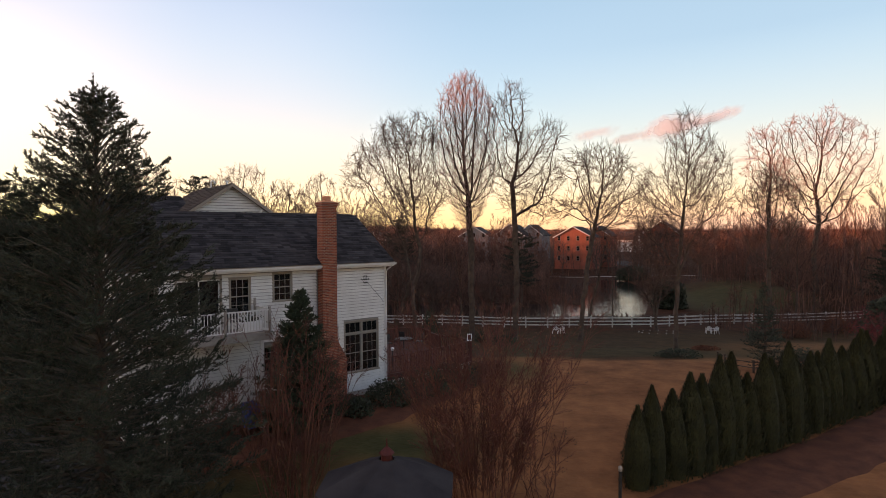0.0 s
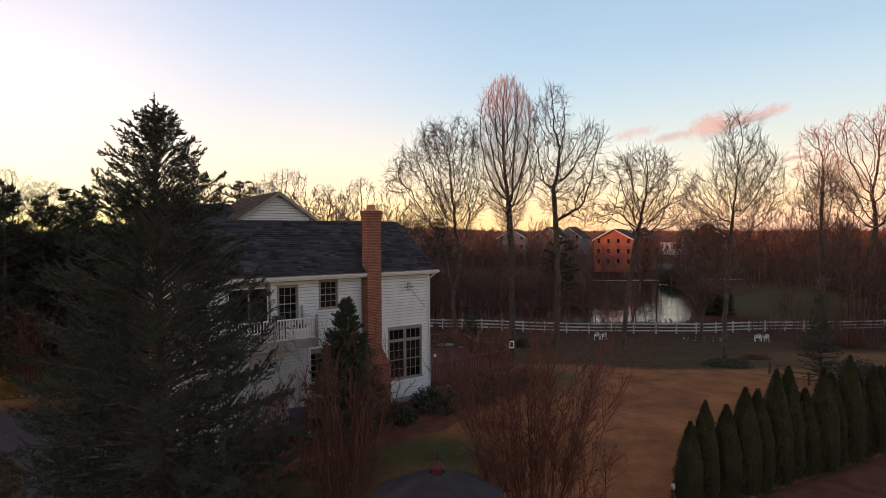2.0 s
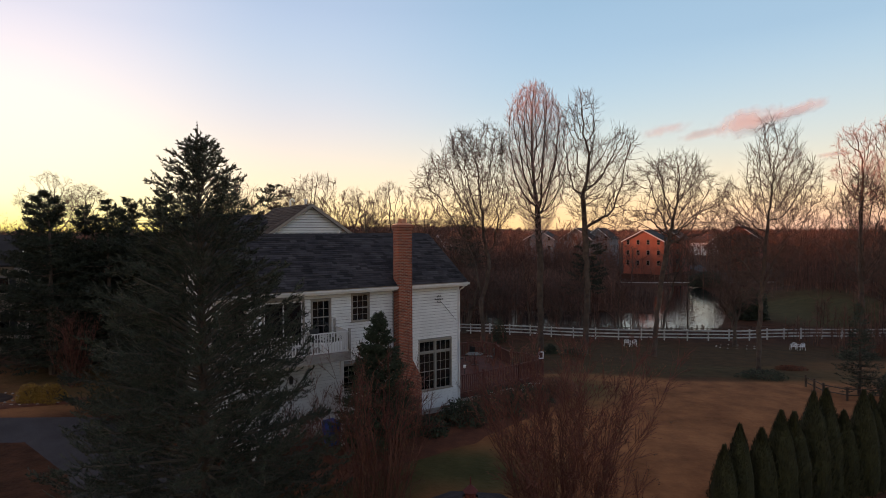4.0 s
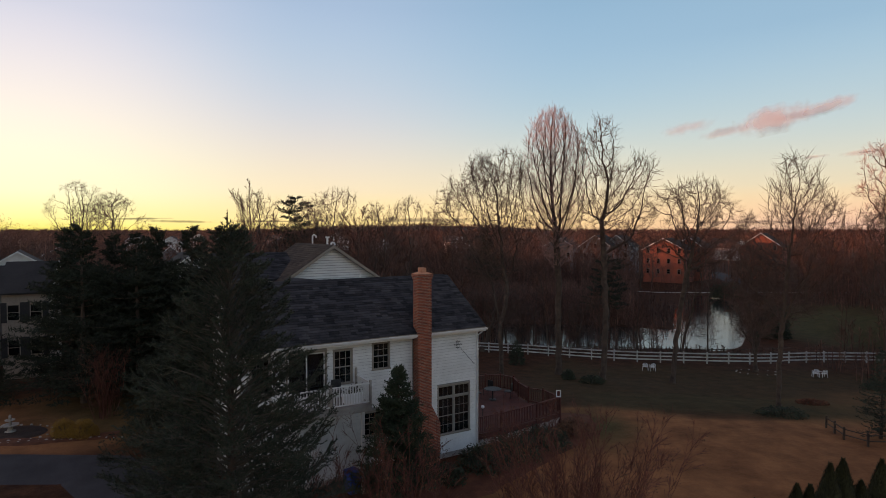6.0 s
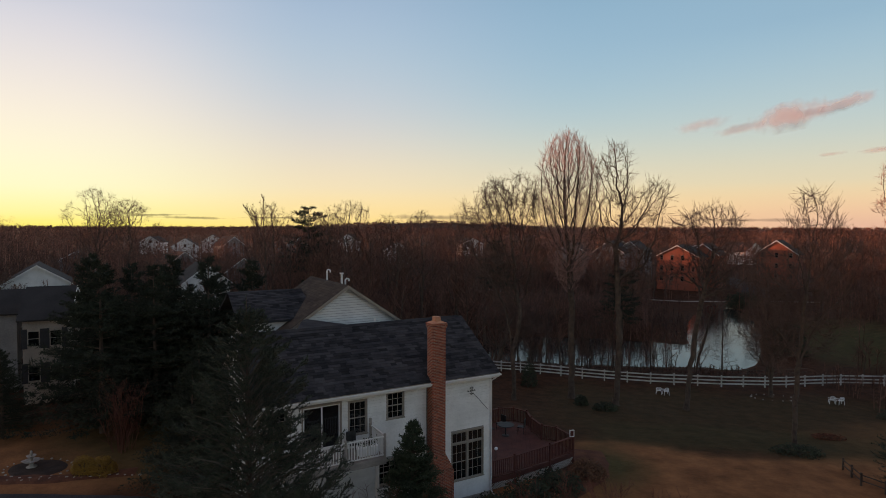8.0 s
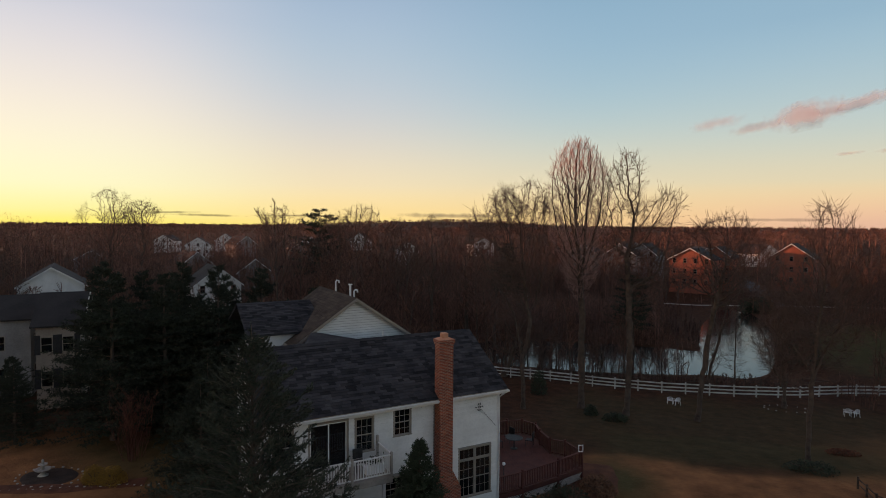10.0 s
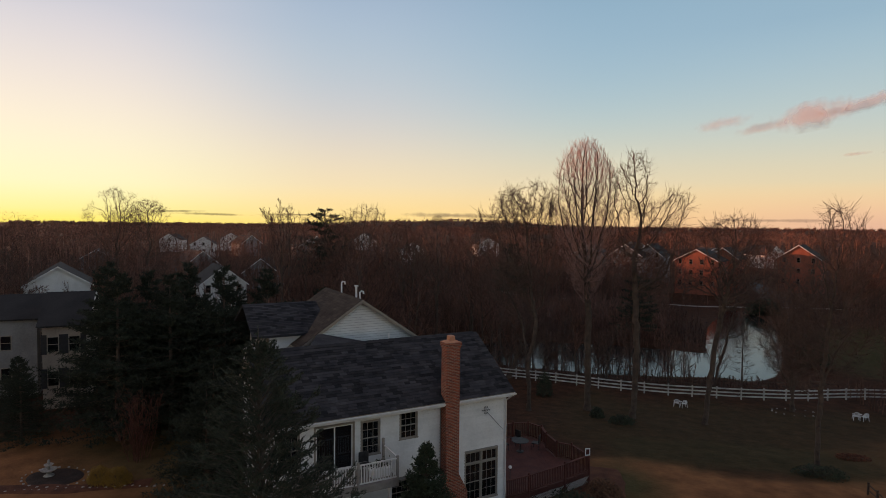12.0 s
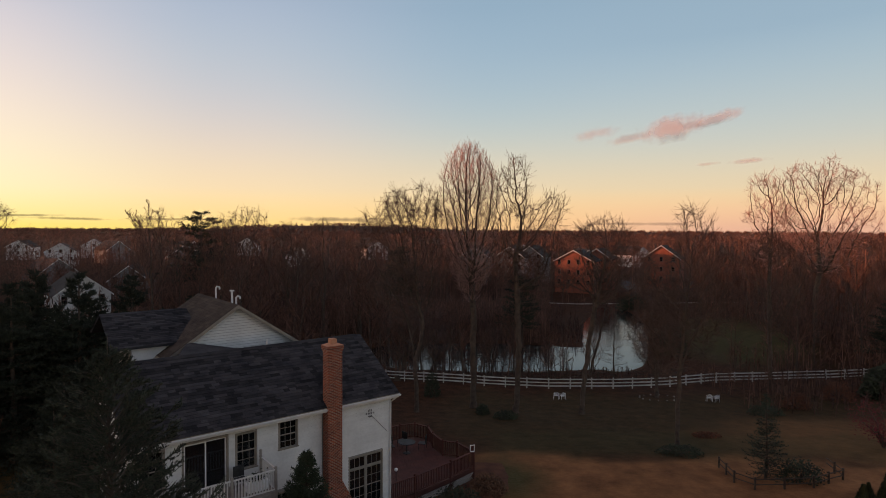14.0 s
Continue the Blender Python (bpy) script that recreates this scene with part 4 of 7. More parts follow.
def build_balcony(h):
    """A grey-white wooden balcony on posts outside the sliding door."""
    b = thing("balcony", Matrix(), "wooden balcony with white balusters and grey rails", "")
    b.parent = h
    u0, u1, out, z = -11.0, -6.45, -1.75, 2.82
    for i in range(12):
        y = out + 0.02 + i * 0.145
        Shape().box(u0, u1, y, y + 0.135, z - 0.04, z).put("plank", GREY_WOOD, b)
    Shape().box(u0, u1, out - 0.04, out, z - 0.3, z + 0.01).box(u0, u0 + 0.04, out, -0.03, z - 0.3, z - 0.042).box(u1 - 0.04, u1, out, -0.03, z - 0.3, z - 0.042).put("rim_joist", GREY_WOOD, b)
    for u in (u0 + 0.08, -8.35, u1 - 0.06):
        part("post", bevelled(Shape().box(u - 0.05, u + 0.05, out - 0.06, out + 0.04, z + 0.012, z + 1.08), 0.008), GREY_WOOD, b)
    for u in (u0 + 0.4, u1 - 0.35):
        part("support_post", bevelled(Shape().box(u - 0.07, u + 0.07, out + 0.1, out + 0.24, GROUND_Z - 0.3, z - 0.042), 0.01), TRIM, b)
    part("wall_post", bevelled(Shape().box(u1 - 0.1, u1, -0.12, -0.03, z, z + 1.3), 0.008), GREY_WOOD, b)
    Shape().box(u0 + 0.13, -8.4, out - 0.03, out + 0.03, z + 0.92, z + 0.97).box(-8.3, u1 - 0.11, out - 0.03, out + 0.03, z + 0.92, z + 0.97).put("handrail", TRIM, b)
    Shape().box(u0 + 0.13, -8.4, out - 0.02, out + 0.02, z + 0.1, z + 0.15).box(-8.3, u1 - 0.11, out - 0.02, out + 0.02, z + 0.1, z + 0.15).put("bottom_rail", TRIM, b)
    Shape().box(u1 - 0.05, u1 + 0.01, out + 0.04, -0.12, z + 0.92, z + 0.97).put("side_handrail", TRIM, b)
    Shape().box(u1 - 0.04, u1, out + 0.04, -0.12, z + 0.1, z + 0.15).put("side_bottom_rail", TRIM, b)
    bal = Shape().box(-0.02, 0.02, -0.02, 0.02, 0, 0.77).mesh("baluster")
    bal.materials.append(TRIM)
    spots = [(u0 + 0.22 + i * 0.125, out) for i in range(19)] + [(-8.2 + i * 0.125, out) for i in range(13)] + [(u1 - 0.02, out + 0.15 + i * 0.125) for i in range(12)]
    for u, y in spots:
        ob = new("baluster", bal)
        ob.parent = b
        ob.location = (u, y, z + 0.15)
    return b


build_balcony(house)

# ---- trees and shrubs ----
def turned(d, angle, rng):
    """d bent by that angle towards a random side."""
    side = d.orthogonal().normalized()
    side.rotate(Matrix.Rotation(rng.random() * 2 * math.pi, 3, d))
    return (d * math.cos(angle) + side * math.sin(angle)).normalized()


def grow(wood, twigs, rng, p, d, length, radius, level, spec):
    """One branch and, along it, its smaller ones. Wood takes the thick levels, twigs the thin."""
    segs = spec["segs"][level]
    pts, rad, dirs = [p.copy()], [radius], [d.copy()]
    q, e = p.copy(), d.copy()
    for i in range(segs):
        e = turned(e, rng.gauss(0, spec["wander"][level]), rng)
        e = (e + Vector((0, 0, spec["rise"][level] / segs)) + spec.get("lean", Vector()) * (0.3 / segs if level == 0 else 0)).normalized()
        q = q + e * (length / segs)
        pts.append(q.copy())
        dirs.append(e.copy())
        f = (i + 1) / segs
        rad.append(max(radius * (1 - f * (0.75 if level < spec["levels"] - 1 else 0.6)), spec["tip"]))
    last = level == spec["levels"] - 1
    (twigs if level >= spec["split"] else wood).tube(pts, rad, 7 if level == 0 else 5 if level == 1 else 3, cap=False)
    if last:
        return
    count = spec["count"][level]
    for i in range(count):
        f = spec["from"][level] + (1 - spec["from"][level]) * (i + rng.random()) / count
        f = min(f, 0.98)
        k = f * segs
        j = min(int(k), segs - 1)
        start = pts[j].lerp(pts[j + 1], k - j)
        r = rad[j] + (rad[j + 1] - rad[j]) * (k - j)
        shape = spec["shape"](f) if level == 0 else 1.15 - 0.6 * f
        ang = radians(spec["angle"][level] * rng.uniform(0.75, 1.25))
        grow(wood, twigs, rng, start, turned(dirs[j + 1], ang, rng), length * spec["ratio"][level] * shape * rng.uniform(0.7, 1.2), max(r * spec["thin"][level], spec["tip"]), level + 1, spec)


def spec_of(**kw):
    s = dict(levels=4, segs=[9, 5, 4, 2], wander=[0.06, 0.14, 0.2, 0.2], rise=[0.1, 0.45, 0.35, 0.2], count=[15, 8, 6, 0], angle=[48, 42, 42, 40],
             ratio=[0.42, 0.42, 0.45, 0.4], thin=[0.55, 0.6, 0.6, 0.6], split=2, tip=0.006, shape=lambda f: 1.25 - 0.75 * f)
    s["from"] = [0.3, 0.2, 0.15, 0.1]
    s.update(kw)
    return s


def bare_tree(name, seed, height, radius, spec, label, twig_mat=TWIG, bark=BARK, stems=1, group="", start_lean=None):
    """A leafless tree at the origin."""
    rng = random.Random(seed)
    wood, twigs = Shape(), Shape()
    for i in range(stems):
        d = Vector((0, 0, 1)) if stems == 1 else turned(Vector((0, 0, 1)), radians(rng.uniform(4, 14)), rng)
        if start_lean is not None and i == 0:
            d = Vector(start_lean).normalized()
        r = radius if i == 0 else radius * rng.uniform(0.5, 0.8)
        grow(wood, twigs, rng, Vector((rng.uniform(-0.2, 0.2) * (stems > 1), rng.uniform(-0.2, 0.2) * (stems > 1), -0.3)), d, (height + 0.3) * (0.8 if i == 0 else rng.uniform(0.55, 0.8)), r, 0, spec)
    # root flare
    wood.tube([(0, 0, -0.4), (0, 0, 0.1), (0, 0, 0.7)], [radius * 1.7, radius * 1.35, radius * 0.95], 8, cap=False)
    t = thing(name, Matrix(), label, "tree", group)
    wood.put("trunk", bark, t, soft=True)
    twigs.put("crown", twig_mat, t)
    return t


def plant(t, x, y, turn=0.0, scale=1.0, up=0.0):
    """Stand a thing on the ground."""
    t.matrix_basis = Matrix.LocRotScale((x, y, height_at(x, y) + up), Euler((0, 0, radians(turn))), (scale,) * 3)
    return t


def again(t, x, y, turn=0.0, scale=1.0, tall=1.0):
    ob = copy_thing(t, Matrix())
    ob.matrix_basis = Matrix.LocRotScale((x, y, height_at(x, y)), Euler((0, 0, radians(turn))), (scale, scale, scale * tall))
    return ob


def limb(rng, p, c, q, n, wiggle):
    """Points along a bent limb from p past c to q."""
    out = []
    for i in range(n + 1):
        t = i / n
        v = p * (1 - t) ** 2 + c * (2 * t * (1 - t)) + q * t * t
        k = wiggle * math.sin(math.pi * t)
        out.append(v + Vector((rng.gauss(0, k), rng.gauss(0, k), rng.gauss(0, k * 0.6))))
    return out


def colony(rng, stems, step, reach, kill, up, wander):
    """Branches that grow step by step towards points strewn through the crown, as a plant grows towards light. stems: (start path, points)."""
    nodes, parent = [], []
    for path, _ in stems:
        for k, p in enumerate(path):
            if k == 0 and nodes:
                parent.append(min(range(len(nodes)), key=lambda q: (nodes[q] - p).length))
            else:
                parent.append(len(nodes) - 1)
            nodes.append(p)
    goals = np.array([tuple(g) for _, pts in stems for g in pts])
    place = np.array([tuple(n) for n in nodes])
    gap = np.linalg.norm(goals[:, None] - place[None], axis=2)
    near, far = gap.argmin(1), gap.min(1)
    kids = collections.Counter(parent)
    noise_rng = np.random.default_rng(rng.randrange(10 ** 6))
    stuck = 0
    for _ in range(140):
        live = far < reach
        if not live.any() or len(place) > 12000:
            break
        way = goals[live] - place[near[live]]
        way /= np.maximum(np.linalg.norm(way, axis=1, keepdims=True), 1e-6)
        pull = np.zeros_like(place)
        np.add.at(pull, near[live], way)
        one = np.zeros_like(place)
        order = noise_rng.permutation(len(way))
        one[near[live][order]] = way[order]
        grown = np.unique(near[live])
        d = pull[grown]
        d /= np.maximum(np.linalg.norm(d, axis=1, keepdims=True), 1e-6)
        # a shoot goes the mean way; a bough that has grown on sends a side shoot towards one point alone
        old = np.array([kids[int(n)] > 0 for n in grown])
        d[old] = one[grown][old]
        d += noise_rng.normal(0, wander, d.shape)
        d[:, 2] += up
        d /= np.maximum(np.linalg.norm(d, axis=1, keepdims=True), 1e-6)
        fresh = place[grown] + d * step
        free = np.linalg.norm(fresh[:, None] - place[None], axis=2).min(1) > 0.45 * step
        if not free.any():
            stuck += 1
            if stuck > 6:
                break
            continue
        grown, fresh = grown[free], fresh[free]
        first = len(place)
        place = np.concatenate([place, fresh])
        for n in grown:
            parent.append(int(n))
            kids[int(n)] += 1
        gap = np.linalg.norm(goals[:, None] - fresh[None], axis=2)
        k = gap.argmin(1)
        m = gap[np.arange(len(goals)), k]
        nearer = m < far
        near[nearer], far[nearer] = first + k[nearer], m[nearer]
        keep = far > kill
        goals, near, far = goals[keep], near[keep], far[keep]
        if not len(goals):
            break
    return [Vector(p) for p in place.tolist()], parent


def crown_tree(name, seed, x, y, height, radius, half, low, label, points=420, lean=(0, 0), twig_mat=TWIG, bark=BARK, leaders=(), step=0.32, reach=7.0, kill=0.36, up=0.12, wander=0.16, tip=0.011, stem=0.0, twiggy=3, sprig=0.95, full=0.48, fork=0.7, belly=0.5, ragged=0.7, gaps=-0.08):
    """A bare tree. half: the crown's half width, low: where it begins; leaders: more stems (dx, dy, height, half, low) off the same trunk."""
    rng = random.Random(seed)
    foot = Vector((0, 0, -0.4))
    stems = []
    trunk_path = None
    for k, (dx, dy, h, hf, lo) in enumerate([(lean[0], lean[1], height, half, low), *leaders]):
        axis = Vector((dx, dy, h)) - foot
        pts = []
        count = points if k == 0 else int(points * 0.75)
        while len(pts) < count:
            f = lo + (1 - lo) * rng.random()
            g = (f - lo) / (1 - lo)
            g = g ** (math.log(0.5) / math.log(belly))
            a = rng.random() * 2 * math.pi
            lump = noise.noise((math.cos(a) * 1.3 + seed, math.sin(a) * 1.3, f * 7.0))
            w = hf * math.sqrt(max(0.0, 1 - (2 * g - 1) ** 2)) * (1 + ragged * lump) * rng.random() ** full
            # boughs leave gaps between them
            spot = Vector((math.cos(a) * w, math.sin(a) * w, h * f)) * (1.6 / hf) + Vector((seed * 3.7, k * 5.0, 0))
            if noise.noise(spot) < gaps:
                continue
            pts.append(foot + axis * f + Vector((math.cos(a) * w, math.sin(a) * w, 0)))
        end = foot + axis * max(lo * 1.02, stem)
        begin = foot if k == 0 else trunk_path[int((len(trunk_path) - 1) * min(0.98, fork))]
        bend = begin.lerp(end, 0.5) + Vector((rng.gauss(0, 0.02 * h), rng.gauss(0, 0.02 * h), 0.0 if k == 0 else 0.02 * h))
        path = limb(rng, begin, bend, end, max(3, int((end - begin).length / (step * 1.6))), 0.05)
        if k == 0:
            trunk_path = path
        stems.append((path, pts))
    nodes, parent = colony(rng, stems, step, reach, kill, up, wander)
    n = len(nodes)
    rad = [0.0] * n
    kids = collections.defaultdict(list)
    for i in range(n - 1, -1, -1):
        rad[i] = max(rad[i], tip ** 2.25)
        if parent[i] >= 0:
            rad[parent[i]] += rad[i]
            kids[parent[i]].append(i)
    rad = [r ** (1 / 2.25) for r in rad]
    scale = (radius - tip) / max(rad[0] - tip, 1e-6)
    rad = [tip + (r - tip) * scale for r in rad]
    wood, twigs = Shape(), Shape()
    todo = [(0, None)]
    while todo:
        i, root = todo.pop()
        line = ([root] if root is not None else []) + [i]
        while kids[i]:
            order = sorted(kids[i], key=lambda q: -rad[q])
            todo += [(q, i) for q in order[1:]]
            i = order[0]
            line.append(i)
        rr = [rad[q] for q in line]
        if root is not None:
            rr[0] = min(rr[0], rr[1] * 1.25)
        big = max(rr)
        (wood if big > 0.04 else twigs).tube([nodes[q] for q in line], rr, 7 if big > 0.1 else 5 if big > 0.04 else 3, cap=False)
    for i in range(len(stems[0][0]), n):
        if rad[i] > 0.026:
            continue
        d = (nodes[i] - nodes[parent[i]]).normalized()
        for _ in range(twiggy):
            e = (turned(d, radians(rng.uniform(15, 48)), rng) + Vector((0, 0, up))).normalized()
            L = sprig * rng.uniform(0.4, 1.2)
            q = nodes[parent[i]].lerp(nodes[i], rng.random())
            twigs.tube([q, q + e * L * 0.5 + Vector((0, 0, 0.03 * L)), q + e * L + Vector((0, 0, 0.1 * L))], [tip, tip * 0.85, tip * 0.6], 3, cap=False)
    wood.tube([(0, 0, -0.4), (0, 0, 0.1), (0, 0, 0.7)], [radius * 1.6, radius * 1.3, radius * 0.98], 8, cap=False)
    t = thing(name, Matrix(), label, "tree")
    wood.put("trunk", bark, t, soft=True)
    tagged(twigs.put("crown", twig_mat, t), kind="stuff")
    return plant(t, x, y)


THIN = spec_of(levels=4, count=[16, 8, 6, 0], segs=[7, 4, 2, 1], split=1, tip=0.02)
LARCH = spec_of(levels=3, count=[34, 7, 0], segs=[8, 4, 2], rise=[0.0, 0.1, 0.1], angle=[78, 45, 40], ratio=[0.27, 0.35, 0.4], thin=[0.3, 0.6, 0.6], wander=[0.02, 0.12, 0.2], split=1, tip=0.01, shape=lambda f: 1.25 - 1.1 * f)
LARCH["from"] = [0.18, 0.15, 0.1]

crown_tree("tulip_tree", 3, 1.1, 56.2, 25.4, 0.3, 3.2, 0.4, "tall bare tulip tree with a fan of upright twigs coloured pink as in low sun", 5200, lean=(-0.6, 0), twig_mat=SUNLIT_TWIG, up=0.5, wander=0.12, stem=0.54, kill=0.3, step=0.3, reach=4.0, sprig=0.8, twiggy=2, full=0.45, belly=0.62, ragged=0.12, gaps=-0.6)
crown_tree("forked_tree", 8, 5.0, 54.0, 23.9, 0.27, 1.95, 0.5, "tall bare tree with two crooked leaders", 1500, lean=(-0.3, 0), leaders=((3.3, 0.3, 20.7, 2.0, 0.5),), wander=0.2, fork=0.82, up=0.12, stem=0.62)
crown_tree("leaning_tree", 12, 11.2, 54.4, 18.5, 0.22, 3.8, 0.54, "bare tree that leans away from the lawn", 2000, lean=(2.2, 0.6), wander=0.2, up=0.06)
crown_tree("tree", 15, -4.3, 54.0, 20.8, 0.2, 3.9, 0.42, "bare broad tree beside the fence", 2200, lean=(-2.0, 0), leaders=((0.5, 0.3, 21.4, 2.6, 0.46),), wander=0.2, fork=0.6, up=0.08)
crown_tree("tree", 18, 15.9, 43.0, 17.8, 0.16, 2.5, 0.38, "bare tree ringed by a bed of low shrubs on the lawn", 1500, lean=(0.9, 0.2), leaders=((2.8, 0.4, 15.6, 2.3, 0.38), (-1.7, 0.8, 13.6, 2.2, 0.38)), wander=0.22, up=0.16, fork=0.6, stem=0.6, tip=0.009)
crown_tree("tree", 21, 20.5, 61.4, 12.5, 0.2, 2.8, 0.28, "bare dark tree with several stems by the fence", 1300, leaders=((1.2, 0.5, 11.5, 2.4, 0.3), (-1.4, 0.2, 10.5, 2.2, 0.3)), wander=0.24, fork=0.4)
crown_tree("tree", 24, 52.0, 86, 27.0, 0.34, 6.5, 0.38, "large bare tree with an open round crown", 2600, twig_mat=SUNLIT_TWIG, up=0.16, step=0.42, kill=0.5, reach=9, tip=0.014, sprig=0.9, wander=0.2)
crown_tree("tree", 27, 46.5, 89, 26.2, 0.26, 4.2, 0.42, "tall bare tree beyond the fence", 1700, twig_mat=SUNLIT_TWIG, up=0.18, step=0.42, kill=0.5, reach=9, tip=0.014, sprig=0.9, stem=0.6, wander=0.2)
crown_tree("tree", 31, 34.5, 66, 18.0, 0.2, 3.8, 0.36, "bare tree at the edge of the woods", 1700, wander=0.22)
for k, (tx, ty, th, tw) in enumerate(((-20.5, 84, 18.6, 3.8), (-31.5, 84, 19.0, 5.0), (-27.0, 88, 17.0, 3.8), (-36.5, 86, 17.0, 4.2), (-46.0, 86, 18.4, 4.0), (-11.0, 86, 15.5, 3.6), (-16.0, 90, 15.0, 3.4))):
    crown_tree("tree", 35 + k * 40, tx, ty, th, 0.22, tw, 0.36, "bare tree behind the white house", 1300, wander=0.24, step=0.42, kill=0.5, reach=9, tip=0.012, sprig=0.8)
crown_tree("tree", 38, -111, 121, 22.0, 0.34, 6.8, 0.26, "broad bare tree against the sunset", 2000, step=0.55, kill=0.65, reach=11, tip=0.018, sprig=1.1, wander=0.24)
crown_tree("tree", 39, -102, 121, 19.7, 0.3, 6.6, 0.28, "broad bare tree against the sunset", 1900, step=0.55, kill=0.65, reach=11, tip=0.018, sprig=1.1, wander=0.24)
crown_tree("bank_tree", 44, -7.7, 68.0, 8.5, 0.26, 4.2, 0.35, "old dark tree with bent boughs over the pond", 420, lean=(2.4, 0.5), wander=0.3, up=-0.06)
crown_tree("bank_tree", 45, 3.4, 70.6, 6.8, 0.12, 3.0, 0.35, "crooked low tree on the pond bank", 330, lean=(1.2, 0.3), wander=0.32, up=-0.08)
crown_tree("bank_tree", 46, 14.9, 68.5, 11.0, 0.14, 2.0, 0.5, "slanting bare tree on the pond bank", 260, lean=(2.6, 0.4), wander=0.22)
crown_tree("bank_tree", 47, -3.2, 70.4, 6.4, 0.11, 2.6, 0.35, "crooked low tree on the pond bank", 330, lean=(-0.9, 0.3), wander=0.32, up=-0.08)
plant(bare_tree("larch", 33, 9.6, 0.11, LARCH, "small bare larch with level branches beside the pond", TWIG), 17.4, 66.8, 0)


# -- trees of the woods, a few kinds copied about
def wood_kinds():
    kinds = []
    for i, (sp, h, m) in enumerate(((THIN, 16, WOODS), (THIN, 18, TWIG), (spec_of(levels=4, count=[16, 8, 6, 0], segs=[7, 4, 2, 1], rise=[0.1, 0.8, 0.5, 0.3], angle=[36, 30, 35, 30], split=1, tip=0.02), 19, WOODS), (THIN, 14, WOODS))):
        kinds.append(bare_tree("wood_tree", 60 + i, h, 0.19, sp, "bare slender woodland tree among leaf litter", m, group="trees of the winter woods"))
    return kinds


KINDS = wood_kinds()
rng = random.Random(5)
placed = []


def free_spot(x, y, gap):
    if pond_depth(x, y) > -0.25 or any((x - a) ** 2 + (y - b) ** 2 < gap * gap for a, b in placed):
        return False
    u, v = (Vector((x + 4.07, y - 29.68, 0)) @ Vector((0.756, 0.655, 0))), (Vector((x + 4.07, y - 29.68, 0)) @ Vector((-0.655, 0.756, 0)))
    return not (-18 < u < 13 and -5 < v < 19)


def in_view_gap(x, y):
    """The open strip over the pond towards the far houses."""
    a = math.degrees(math.atan2(x, y))
    return 8.5 < a < 22 and 60 < y < 175


def on_green_bank(x, y):
    """The mown slope beyond the end of the pond."""
    return ((x - 41) / 9) ** 2 + ((y - 96) / 18) ** 2 < 1


def before_white_gables(x, y):
    """The gap in the woods towards the white houses to the north-west."""
    a = math.degrees(math.atan2(x, y))
    return -38.5 < a < -28.5 and 48 < y < 112


first = True
used = set()
for _ in range(4000):
    if len(placed) >= 235:
        break
    zone = rng.random()
    if zone < 0.32:
        x, y = rng.uniform(-42, 4), rng.uniform(66, 150)
        if y > 94:
            x += 8
    elif zone < 0.62:
        x, y = rng.uniform(36, 100), rng.uniform(64, 160)
    elif zone < 0.68:
        x, y = rng.uniform(-10, 36), rng.uniform(69.5, 74)
    else:
        x, y = rng.uniform(-95, -30), rng.uniform(52, 150)
    if y < 68 and x < 40 and x > -14:
        continue
    if in_view_gap(x, y) and rng.random() < 0.9:
        continue
    if -26 < x < 22 and 75 < y < 126:
        continue
    if on_green_bank(x, y) or before_white_gables(x, y) and rng.random() < 0.85:
        continue
    if x < -30 and abs(x + 46) < 14 and y < 66:
        continue
    if not free_spot(x, y, 3.2):
        continue
    placed.append((x, y))
    k = rng.randrange(4)
    s = rng.uniform(0.6, 1.0) * (0.55 if 0.62 <= zone < 0.68 else 0.68 if zone >= 0.68 else 1.0)
    if k not in used:
        used.add(k)
        plant(KINDS[k], x, y, rng.uniform(0, 360), s)
    else:
        again(KINDS[k], x, y, rng.uniform(0, 360), s, rng.uniform(0.85, 1.1))


for i, (x, y, h) in enumerate(((8, 150, 13), (14, 147, 12), (19, 152, 13), (23, 148, 11), (26.5, 153, 9), (35, 152, 10), (37.5, 150, 12), (41, 152, 12), (45.5, 149, 13), (50, 153, 10), (53, 147, 8), (61, 154, 13), (64.5, 150, 14), (70, 152, 13))):
    crown_tree("tree", 300 + i, x, y, h, 0.14, 2.4, 0.3, "bare tree before the far townhouses", 360, wander=0.22, step=0.45, kill=0.55, tip=0.018, sprig=0.9)

